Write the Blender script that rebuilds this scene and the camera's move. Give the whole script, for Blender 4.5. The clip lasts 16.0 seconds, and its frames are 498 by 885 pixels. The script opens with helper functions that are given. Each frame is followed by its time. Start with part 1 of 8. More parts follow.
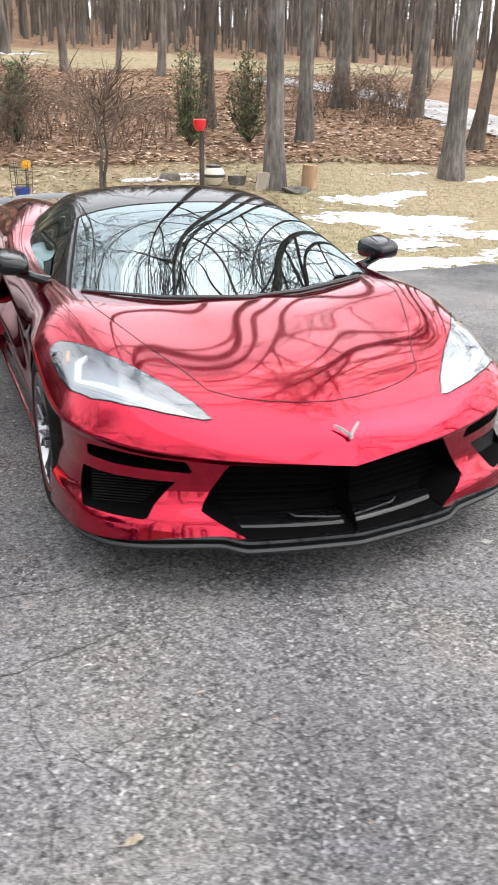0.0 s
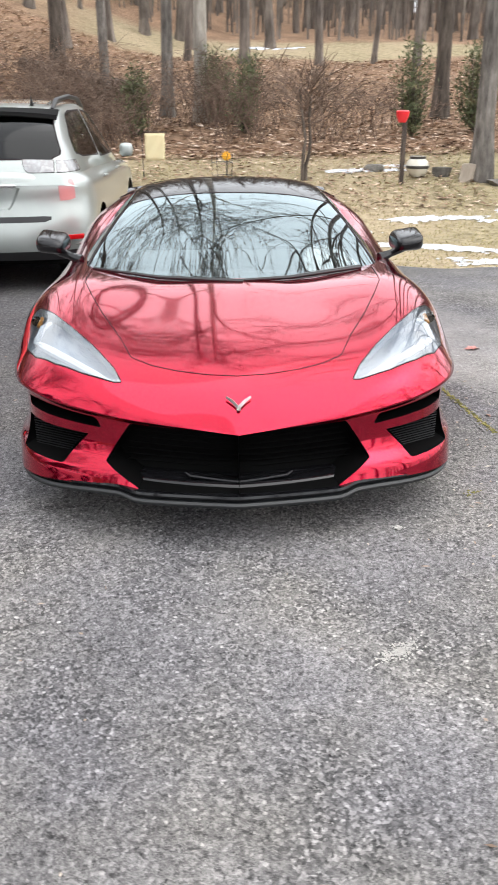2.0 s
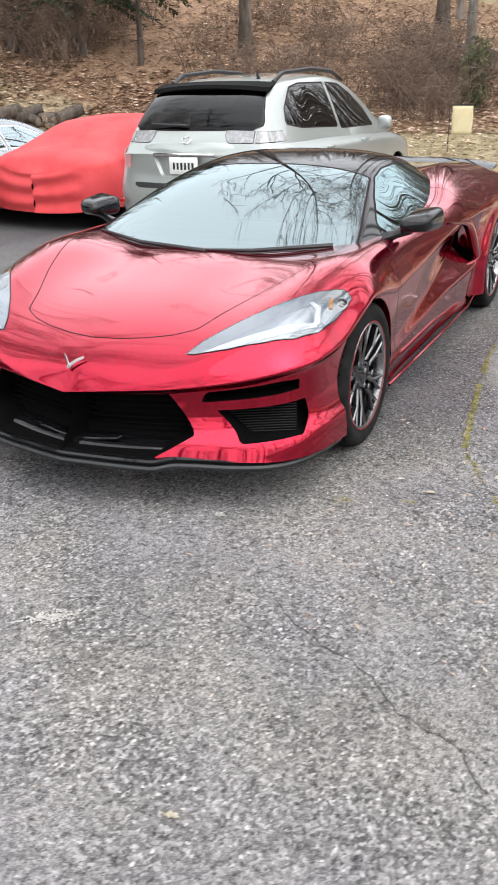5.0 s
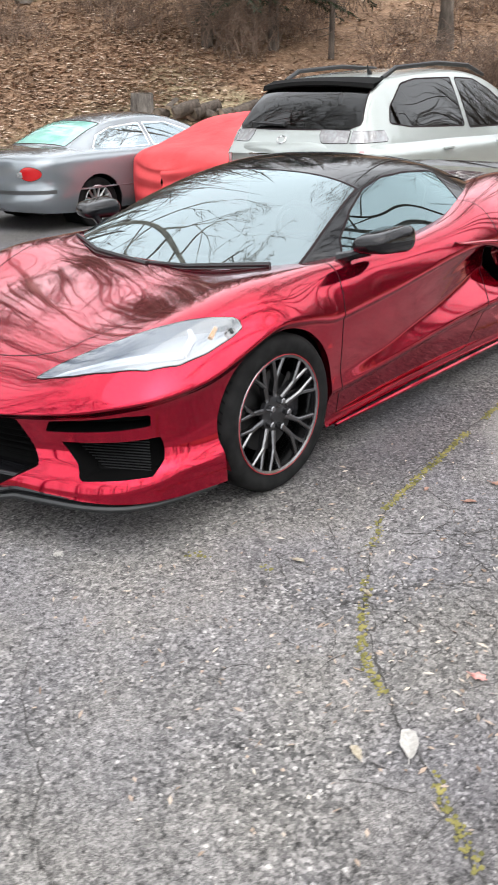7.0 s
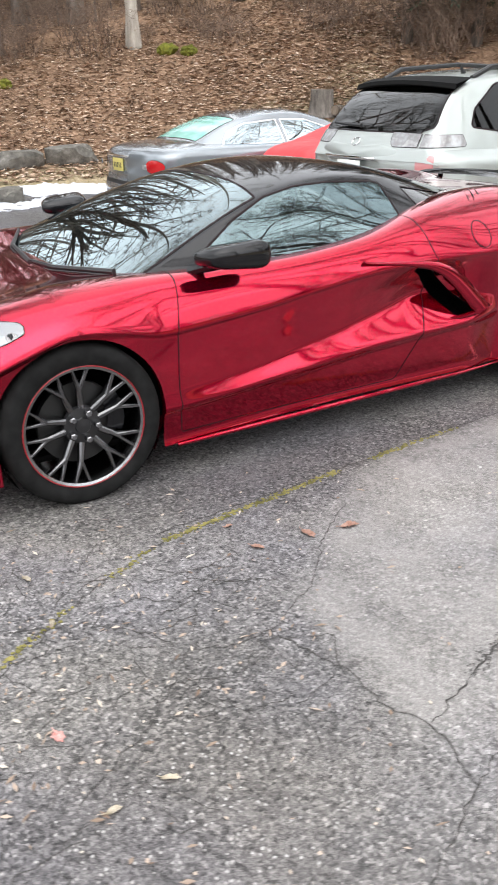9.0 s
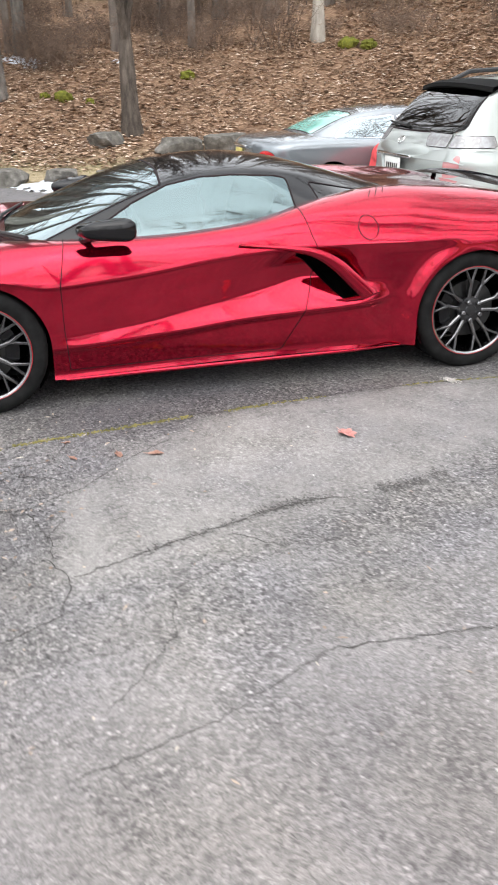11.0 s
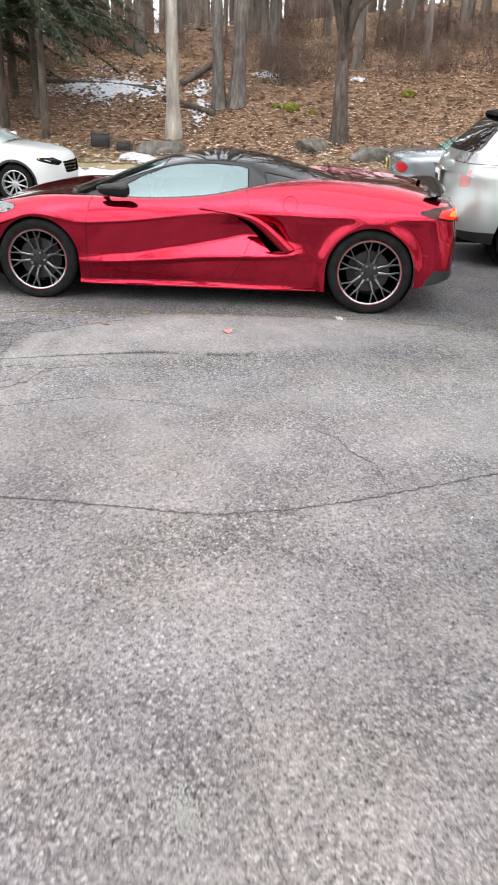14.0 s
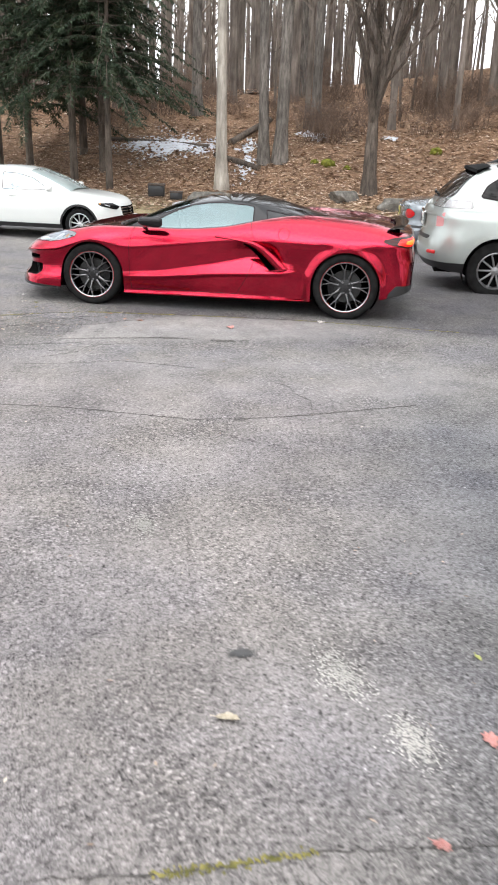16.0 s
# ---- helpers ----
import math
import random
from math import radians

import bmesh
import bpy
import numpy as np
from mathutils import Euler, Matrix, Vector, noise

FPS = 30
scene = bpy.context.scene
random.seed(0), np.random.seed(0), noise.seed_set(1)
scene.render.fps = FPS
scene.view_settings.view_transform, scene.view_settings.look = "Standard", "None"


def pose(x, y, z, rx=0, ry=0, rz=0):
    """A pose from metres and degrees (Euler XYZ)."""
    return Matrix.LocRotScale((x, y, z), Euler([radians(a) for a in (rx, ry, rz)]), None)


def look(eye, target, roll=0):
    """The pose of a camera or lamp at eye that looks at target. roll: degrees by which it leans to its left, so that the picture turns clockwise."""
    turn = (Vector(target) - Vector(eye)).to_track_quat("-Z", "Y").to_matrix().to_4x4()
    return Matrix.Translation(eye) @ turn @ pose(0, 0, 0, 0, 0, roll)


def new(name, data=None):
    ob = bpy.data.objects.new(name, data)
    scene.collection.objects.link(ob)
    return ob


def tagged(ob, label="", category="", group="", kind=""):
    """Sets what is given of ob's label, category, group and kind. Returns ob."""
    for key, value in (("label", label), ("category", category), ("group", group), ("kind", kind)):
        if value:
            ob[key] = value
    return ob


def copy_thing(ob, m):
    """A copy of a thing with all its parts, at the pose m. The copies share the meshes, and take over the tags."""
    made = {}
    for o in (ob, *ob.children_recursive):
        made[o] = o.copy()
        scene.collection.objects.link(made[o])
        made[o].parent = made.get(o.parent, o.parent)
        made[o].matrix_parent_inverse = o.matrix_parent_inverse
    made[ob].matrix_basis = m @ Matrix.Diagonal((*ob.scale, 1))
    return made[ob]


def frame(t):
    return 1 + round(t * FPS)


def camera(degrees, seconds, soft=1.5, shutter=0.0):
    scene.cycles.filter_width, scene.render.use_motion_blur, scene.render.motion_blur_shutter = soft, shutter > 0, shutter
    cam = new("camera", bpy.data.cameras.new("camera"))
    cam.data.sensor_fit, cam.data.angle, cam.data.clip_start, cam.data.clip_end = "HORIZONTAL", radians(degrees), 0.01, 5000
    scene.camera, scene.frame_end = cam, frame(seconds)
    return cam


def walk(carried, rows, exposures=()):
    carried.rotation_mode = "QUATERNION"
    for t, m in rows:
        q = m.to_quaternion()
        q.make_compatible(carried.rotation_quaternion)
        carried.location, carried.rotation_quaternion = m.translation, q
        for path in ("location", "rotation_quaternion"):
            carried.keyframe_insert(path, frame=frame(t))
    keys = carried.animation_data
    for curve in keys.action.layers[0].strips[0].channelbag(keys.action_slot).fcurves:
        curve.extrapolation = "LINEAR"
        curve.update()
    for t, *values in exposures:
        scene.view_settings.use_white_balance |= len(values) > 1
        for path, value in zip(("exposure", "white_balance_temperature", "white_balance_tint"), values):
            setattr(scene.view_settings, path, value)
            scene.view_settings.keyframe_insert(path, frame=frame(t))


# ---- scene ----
cam = camera(33.3, 16.0, soft=1.75, shutter=0.4)
PATH = [
    (0, (-1.286, -3.3, 1.573), (-0.619, -1.565, 0.834), 1.1),
    (0.5, (-0.936, -3.506, 1.598), (-0.388, -1.731, 0.859), 1.0),
    (1, (-0.693, -3.73, 1.606), (-0.312, -1.917, 0.852), 0.5),
    (1.5, (-0.436, -3.863, 1.615), (-0.193, -2.027, 0.86), 0.5),
    (2, (-0.065, -3.883, 1.621), (0.0, -2.035, 0.857), -0.1),
    (2.5, (0.304, -3.924, 1.601), (0.173, -2.087, 0.82), -0.7),
    (3, (0.694, -3.9, 1.585), (0.387, -2.092, 0.786), -1.1),
    (3.5, (1.093, -3.779, 1.588), (0.648, -2.006, 0.776), -1.2),
    (4, (1.452, -3.707, 1.575), (0.867, -1.975, 0.764), -1.4),
    (6.5, (2.725, -2.631, 1.557), (1.582, -1.196, 0.761), -1.5),
    (7, (2.913, -2.347, 1.551), (1.671, -0.998, 0.752), -1.8),
    (7.5, (3.127, -2.047, 1.551), (1.794, -0.786, 0.754), -1.8),
    (8, (3.352, -1.641, 1.52), (1.923, -0.483, 0.734), -1.7),
    (8.5, (3.576, -1.293, 1.517), (2.068, -0.243, 0.728), -1.5),
    (9, (3.79, -0.985, 1.534), (2.216, -0.042, 0.739), -1.2),
    (9.5, (3.979, -0.688, 1.557), (2.352, 0.16, 0.759), -0.5),
    (10, (4.315, -0.423, 1.573), (2.639, 0.322, 0.778), -0.2),
    (12.5, (6.35, 1.322, 1.662), (4.531, 1.45, 0.84), -0.1),
    (13, (6.767, 1.71, 1.693), (4.939, 1.742, 0.882), 0.7),
    (13.5, (7.215, 2.051, 1.722), (5.385, 1.989, 0.918), 1.1),
    (14, (7.689, 2.218, 1.722), (5.857, 2.104, 0.928), 1.9),
    (14.5, (8.206, 2.363, 1.734), (6.359, 2.179, 0.988), 2.0),
    (15, (8.764, 2.603, 1.782), (6.914, 2.388, 1.053), 2.5),
    (15.5, (9.247, 2.722, 1.74), (7.394, 2.481, 1.027), 2.2),
    (16, (9.649, 2.966, 1.765), (7.788, 2.712, 1.078), 2.0),
]
walk(cam, [(t, look(eye, target, lean)) for t, eye, target, lean in PATH])

# ---- world and light: a bright overcast winter day ----
world = bpy.data.worlds.new("overcast_sky")
scene.world = world
world.use_nodes = True
wn, wl = world.node_tree.nodes, world.node_tree.links
sky = wn.new("ShaderNodeTexSky")
sky.sky_type, sky.sun_disc = "NISHITA", False
sky.sun_elevation, sky.sun_rotation = radians(57), radians(99)
sky.air_density, sky.dust_density, sky.ozone_density = 1.0, 3.0, 1.0
soft_sky = wn.new("ShaderNodeHueSaturation")
soft_sky.inputs["Saturation"].default_value = 0.22
wl.new(sky.outputs[0], soft_sky.inputs["Color"])
cloud = wn.new("ShaderNodeMix")
cloud.data_type = "RGBA"
cloud.inputs["Factor"].default_value = 0.7
cloud.inputs["B"].default_value = (9.3, 9.6, 10.0, 1)
wl.new(soft_sky.outputs[0], cloud.inputs["A"])
wl.new(cloud.outputs["Result"], wn["Background"].inputs["Color"])
wn["Background"].inputs["Strength"].default_value = 0.118
sun = new("sun", bpy.data.lights.new("sun", "SUN"))
sun.data.energy, sun.data.angle, sun.data.color = 0.80, radians(90), (1.0, 0.97, 0.93)
sun.matrix_world = look((0, 0, 30), (-19.0, 3.0, 0))
scene.view_settings.exposure = 1.5

# ---- materials ----
MATS = {}


def mat(name, colour, rough=0.5, metal=0.0, coat=0.0, spec=0.5, emit=0.0, build=None):
    """A node material; build(nodes, links, shader) adds its grain and relief."""
    if name in MATS:
        return MATS[name]
    m = bpy.data.materials.new(name)
    m.use_nodes = True
    b = m.node_tree.nodes["Principled BSDF"]
    b.inputs["Base Color"].default_value = (*colour, 1)
    b.inputs["Roughness"].default_value, b.inputs["Metallic"].default_value = rough, metal
    b.inputs["Coat Weight"].default_value, b.inputs["Coat Roughness"].default_value = coat, 0.03
    b.inputs["Specular IOR Level"].default_value = spec
    if emit:
        b.inputs["Emission Color"].default_value = (*colour, 1)
        b.inputs["Emission Strength"].default_value = emit
    if build:
        build(m.node_tree.nodes, m.node_tree.links, b)
    MATS[name] = m
    return m


def place(n, l):
    """Object-free coordinates in metres."""
    g = n.new("ShaderNodeNewGeometry")
    return g.outputs["Position"]


def tex(n, l, kind, scale, vec, **kw):
    t = n.new("ShaderNodeTex" + kind)
    t.inputs["Scale"].default_value = scale
    for k, v in kw.items():
        t.inputs[k].default_value = v
    l.new(vec, t.inputs["Vector"])
    return t


def ramp(n, l, fac, stops):
    r = n.new("ShaderNodeValToRGB")
    e = r.color_ramp.elements
    while len(e) < len(stops):
        e.new(0.5)
    for q, (p, c) in zip(e, stops):
        q.position, q.color = p, (*c, 1) if len(c) == 3 else c
    l.new(fac, r.inputs[0])
    return r.outputs[0]


def blend(n, l, fac, a, b, how="MIX"):
    m = n.new("ShaderNodeMix")
    m.data_type, m.blend_type = "RGBA", how
    for v, s in ((fac, "Factor"), (a, "A"), (b, "B")):
        if hasattr(v, "links"):
            l.new(v, m.inputs[s])
        else:
            m.inputs[s].default_value = v if s == "Factor" else (*v, 1)
    return m.outputs["Result"]


def bump(n, l, shader, height, strength, dist):
    b = n.new("ShaderNodeBump")
    b.inputs["Strength"].default_value, b.inputs["Distance"].default_value = strength, dist
    l.new(height, b.inputs["Height"])
    l.new(b.outputs[0], shader.inputs["Normal"])


def grey(v):
    return (v, v, v)


# ---- mesh helpers ----
def curve_of(pairs):
    """A smooth curve through (position, value) pairs, with no overshoot."""
    xs, ys = np.array([p[0] for p in pairs], float), np.array([p[1] for p in pairs], float)
    h, d = np.diff(xs), np.diff(ys) / np.diff(xs)
    m = np.zeros(len(xs))
    m[0], m[-1] = d[0], d[-1]
    for i in range(1, len(xs) - 1):
        if d[i - 1] * d[i] > 0:
            w1, w2 = 2 * h[i] + h[i - 1], h[i] + 2 * h[i - 1]
            m[i] = (w1 + w2) / (w1 / d[i - 1] + w2 / d[i])

    def f(x):
        x = np.clip(np.asarray(x, float), xs[0], xs[-1])
        i = np.clip(np.searchsorted(xs, x) - 1, 0, len(xs) - 2)
        t = (x - xs[i]) / h[i]
        return ((1 + 2 * t) * (1 - t) ** 2 * ys[i] + t * (1 - t) ** 2 * h[i] * m[i]
                + t * t * (3 - 2 * t) * ys[i + 1] + t * t * (t - 1) * h[i] * m[i + 1])
    return f


def smooth(a, b, x):
    t = np.clip((np.asarray(x, float) - a) / (b - a), 0, 1)
    return t * t * (3 - 2 * t)


def mesh_of(name, verts, faces, material, parent=None, label="", normals=None, flat=False):
    me = bpy.data.meshes.new(name)
    me.from_pydata([tuple(v) for v in verts], [], [tuple(f) for f in faces])
    me.materials.append(material)
    if not flat:
        me.polygons.foreach_set("use_smooth", [True] * len(me.polygons))
    if normals is not None:
        me.normals_split_custom_set_from_vertices([tuple(q) for q in normals])
    me.update()
    ob = new(name, me)
    if parent is not None:
        ob.parent = parent
    if label:
        tagged(ob, label)
    return ob


def part(name, bm, material, parent=None, label="", flat=False):
    me = bpy.data.meshes.new(name)
    bm.to_mesh(me)
    bm.free()
    me.materials.append(material)
    if not flat:
        me.polygons.foreach_set("use_smooth", [True] * len(me.polygons))
        try:
            me.set_sharp_from_angle(angle=radians(38))
        except AttributeError:
            pass
    ob = new(name, me)
    if parent is not None:
        ob.parent = parent
    if label:
        tagged(ob, label)
    return ob


def box_bm(size, centre=(0, 0, 0), bevel=0.0, seg=2, bm=None, turn=None):
    b = bmesh.new()
    bmesh.ops.create_cube(b, size=1)
    bmesh.ops.scale(b, vec=size, verts=b.verts)
    if bevel:
        bmesh.ops.bevel(b, geom=b.edges[:], offset=bevel, segments=seg, affect="EDGES", profile=0.5)
    if turn is not None:
        bmesh.ops.transform(b, matrix=turn, verts=b.verts)
    bmesh.ops.translate(b, vec=centre, verts=b.verts)
    return b


def revolve(profile, seg, axis="X"):
    """A turned form: profile of (along, radius) round the axis."""
    b = bmesh.new()
    rings = []
    for a, r in profile:
        ring = []
        for k in range(seg):
            c, s = math.cos(2 * math.pi * k / seg), math.sin(2 * math.pi * k / seg)
            ring.append(b.verts.new((a, r * c, r * s) if axis == "X" else (r * c, r * s, a)))
        rings.append(ring)
    for p, q in zip(rings, rings[1:]):
        for k in range(seg):
            b.faces.new((p[k], p[(k + 1) % seg], q[(k + 1) % seg], q[k]))
    bmesh.ops.recalc_face_normals(b, faces=b.faces[:])
    return b


def tube(bm, pts, radii, seg=6, cap=True):
    """A tube through points with a radius at each."""
    pts = [Vector(p) for p in pts]
    rings = []
    up = Vector((0.31, 0.17, 0.93)).normalized()
    for i, p in enumerate(pts):
        d = (pts[min(i + 1, len(pts) - 1)] - pts[max(i - 1, 0)]).normalized()
        s = d.cross(up)
        s = s.normalized() if s.length > 0.05 else d.cross(Vector((1, 0, 0))).normalized()
        w = d.cross(s)
        rings.append([bm.verts.new(p + (s * math.cos(2 * math.pi * k / seg) + w * math.sin(2 * math.pi * k / seg)) * radii[i]) for k in range(seg)])
    for a, b in zip(rings, rings[1:]):
        for k in range(seg):
            bm.faces.new((a[k], a[(k + 1) % seg], b[(k + 1) % seg], b[k]))
    if cap and seg > 2:
        bm.faces.new(rings[0][::-1])
        bm.faces.new(rings[-1])
    return bm


def poly_sd(poly, p, q):
    """Signed distance to a polygon in a plane, negative inside."""
    poly = np.array(poly, float)
    p, q = np.asarray(p, float), np.asarray(q, float)
    best = np.full(p.shape, 1e9)
    inside = np.zeros(p.shape, bool)
    n = len(poly)
    for i in range(n):
        a, b = poly[i], poly[(i + 1) % n]
        e = b - a
        t = np.clip(((p - a[0]) * e[0] + (q - a[1]) * e[1]) / max(e @ e, 1e-12), 0, 1)
        best = np.minimum(best, np.hypot(p - a[0] - t * e[0], q - a[1] - t * e[1]))
        cross = ((a[1] > q) != (b[1] > q)) & (p < (b[0] - a[0]) * (q - a[1]) / (b[1] - a[1] + 1e-12) + a[0])
        inside ^= cross
    return np.where(inside, -best, best)


class Shell:
    """A skin of quads whose panels, openings and lights are cut out along clean edges."""

    def __init__(self, grid):
        ny, nx = grid.shape[:2]
        self.v = grid.reshape(-1, 3).copy()
        j, i = np.meshgrid(np.arange(ny - 1), np.arange(nx - 1), indexing="ij")
        a = (j * nx + i).ravel()
        self.f = [tuple(int(c) for c in q) for q in np.stack([a, a + 1, a + nx + 1, a + nx], 1)]
        self.lab = ["skin"] * len(self.f)
        du, dv = np.gradient(grid, axis=0), np.gradient(grid, axis=1)
        n = np.cross(dv, du).reshape(-1, 3)
        ln = np.linalg.norm(n, axis=1, keepdims=True)
        self.n = n / np.maximum(ln, 1e-9)

    def cut(self, sd, label, only=("skin",)):
        s = sd(self.v)
        near = [k for k, f in enumerate(self.f) if self.lab[k] in only and min(s[list(f)]) < 0]
        edges = {}
        for k, f in enumerate(self.f):
            if min(s[list(f)]) < 0 <= max(s[list(f)]):
                for a, b in zip(f, f[1:] + f[:1]):
                    if (s[a] < 0) != (s[b] < 0):
                        edges[(min(a, b), max(a, b))] = 1
        best = {}
        for a, b in edges:
            t = s[a] / (s[a] - s[b])
            p = self.v[a] + t * (self.v[b] - self.v[a])
            w, tt = (a, t) if t <= 0.5 else (b, 1 - t)
            if w not in best or tt < best[w][0]:
                best[w] = (tt, p)
        for w, (tt, p) in best.items():
            self.v[w] = p
            s[w] = 0.0
        new_f, new_l = [], []
        near = set(near)
        for k, f in enumerate(self.f):
            if k not in near:
                new_f.append(f), new_l.append(self.lab[k])
                continue
            q = s[list(f)]
            if q.max() > 1e-7 and q.min() < -1e-7 and len(f) == 4:
                z = [i for i in range(4) if abs(q[i]) <= 1e-7]
                d = 0 if (0 in z and 2 in z) else 1
                for t in ((d, (d + 1) % 4, (d + 2) % 4), (d, (d + 2) % 4, (d + 3) % 4)):
                    tri = tuple(f[i] for i in t)
                    new_f.append(tri), new_l.append(label if s[list(tri)].mean() < 0 else self.lab[k])
            else:
                new_f.append(f), new_l.append(label if q.mean() < -1e-9 else self.lab[k])
        self.f, self.lab = new_f, new_l

    def take(self, label, keep=None):
        """Vertices, faces and normals of a panel."""
        fs = [f for f, l in zip(self.f, self.lab) if l == label and (keep is None or keep(self.v[list(f)].mean(0)))]
        ids = sorted({i for f in fs for i in f})
        back = {i: k for k, i in enumerate(ids)}
        return self.v[ids], [tuple(back[i] for i in f) for f in fs], self.n[ids]

    def panel(self, name, label, material, parent, text="", keep=None, push=0.0):
        v, f, n = self.take(label, keep)
        if not f:
            return None
        return mesh_of(name, v + n * push, f, material, parent, text, n)

    def well(self, name, label, shift, material, parent, text="", keep=None, shrink=1.0, floor_=True):
        """The recess behind an opening: its walls and, moved by shift, its floor."""
        v, f, n = self.take(label, keep)
        if not f:
            return None
        count = {}
        for q in f:
            for a, b in zip(q, q[1:] + q[:1]):
                count[(min(a, b), max(a, b))] = count.get((min(a, b), max(a, b)), 0) + 1
        c = v.mean(0)
        back = c + (v - c) * shrink + np.array(shift)
        k = len(v)
        faces = [(a, b, b + k, a + k) for (a, b), m in count.items() if m == 1]
        if floor_:
            faces += [tuple(i + k for i in q) for q in f]
        return mesh_of(name, np.vstack([v - n * 0.001, back]), faces, material, parent, text, flat=True)

# ---- terrain ----
def soft_pos(v, k=0.6):
    return k * math.log1p(math.exp(min(v / k, 60))) if v / k < 40 else v


def height(x, y):
    """The lie of the land: a flat drive, lawn and bank behind it, a wooded hill to the west."""
    drive = -0.10 * float(smooth(-1.0, -5.0, x)) if x < -1 else 0.0
    foot = -10.0 + 0.4 * max(0.0, y - 5.0) - 0.25 * max(0.0, -4.0 - y)
    west = 0.31 * soft_pos(foot - x)
    crest = min(max(3.6 + 0.12 * y, 3.0), 5.2)
    if west > crest:
        west = crest + 0.03 * (west - crest)
    north = 0.155 * soft_pos(y - 7.0, 0.5)
    if north > 3.6:
        north = 3.6 + 0.85 * (north - 3.6)
    if north > 6.5:
        north = 6.5 + 0.06 * (north - 6.5)
    bump_ = 0.0
    if west + north > 0.15:
        w = min(1.0, (west + north - 0.15) * 1.2)
        bump_ = w * 0.22 * noise.noise(Vector((x * 0.22, y * 0.22, 3.1))) + w * 0.07 * noise.noise(Vector((x * 0.9, y * 0.9, 7.7)))
    return drive + west + north + bump_


def drive_edge(x):
    """Where the asphalt ends to the north."""
    return 4.6 + 3.2 * float(smooth(2.2, -0.5, x)) + 0.05 * math.sin(x * 3.1) + 0.04 * math.sin(x * 7.3)


def ground_sheet():
    xs = np.unique(np.concatenate([np.arange(-60, -20, 2.0), np.arange(-20, 12, 0.4), np.arange(12, 40, 1.5), [40, 60, 100, 200, 400], [-400, -200, -100, -80]]))
    ys = np.unique(np.concatenate([np.arange(-60, -12, 3.0), np.arange(-12, 24, 0.4), np.arange(24, 60, 1.5), [60, 80, 120, 200, 400], [-400, -200, -100, -80]]))
    verts = [(x, y, height(x, y) - 0.012) for y in ys for x in xs]
    nx = len(xs)
    faces = [(j * nx + i, j * nx + i + 1, (j + 1) * nx + i + 1, (j + 1) * nx + i) for j in range(len(ys) - 1) for i in range(nx - 1)]
    return tagged(mesh_of("ground", verts, faces, M_ground), "winter ground of dry grass, leaf litter and patches of old snow", "ground", kind="structure")


def mapped(n, l, value, lo, hi):
    r = n.new("ShaderNodeMapRange")
    r.inputs["From Min"].default_value, r.inputs["From Max"].default_value = lo, hi
    l.new(value, r.inputs["Value"])
    return r.outputs[0]


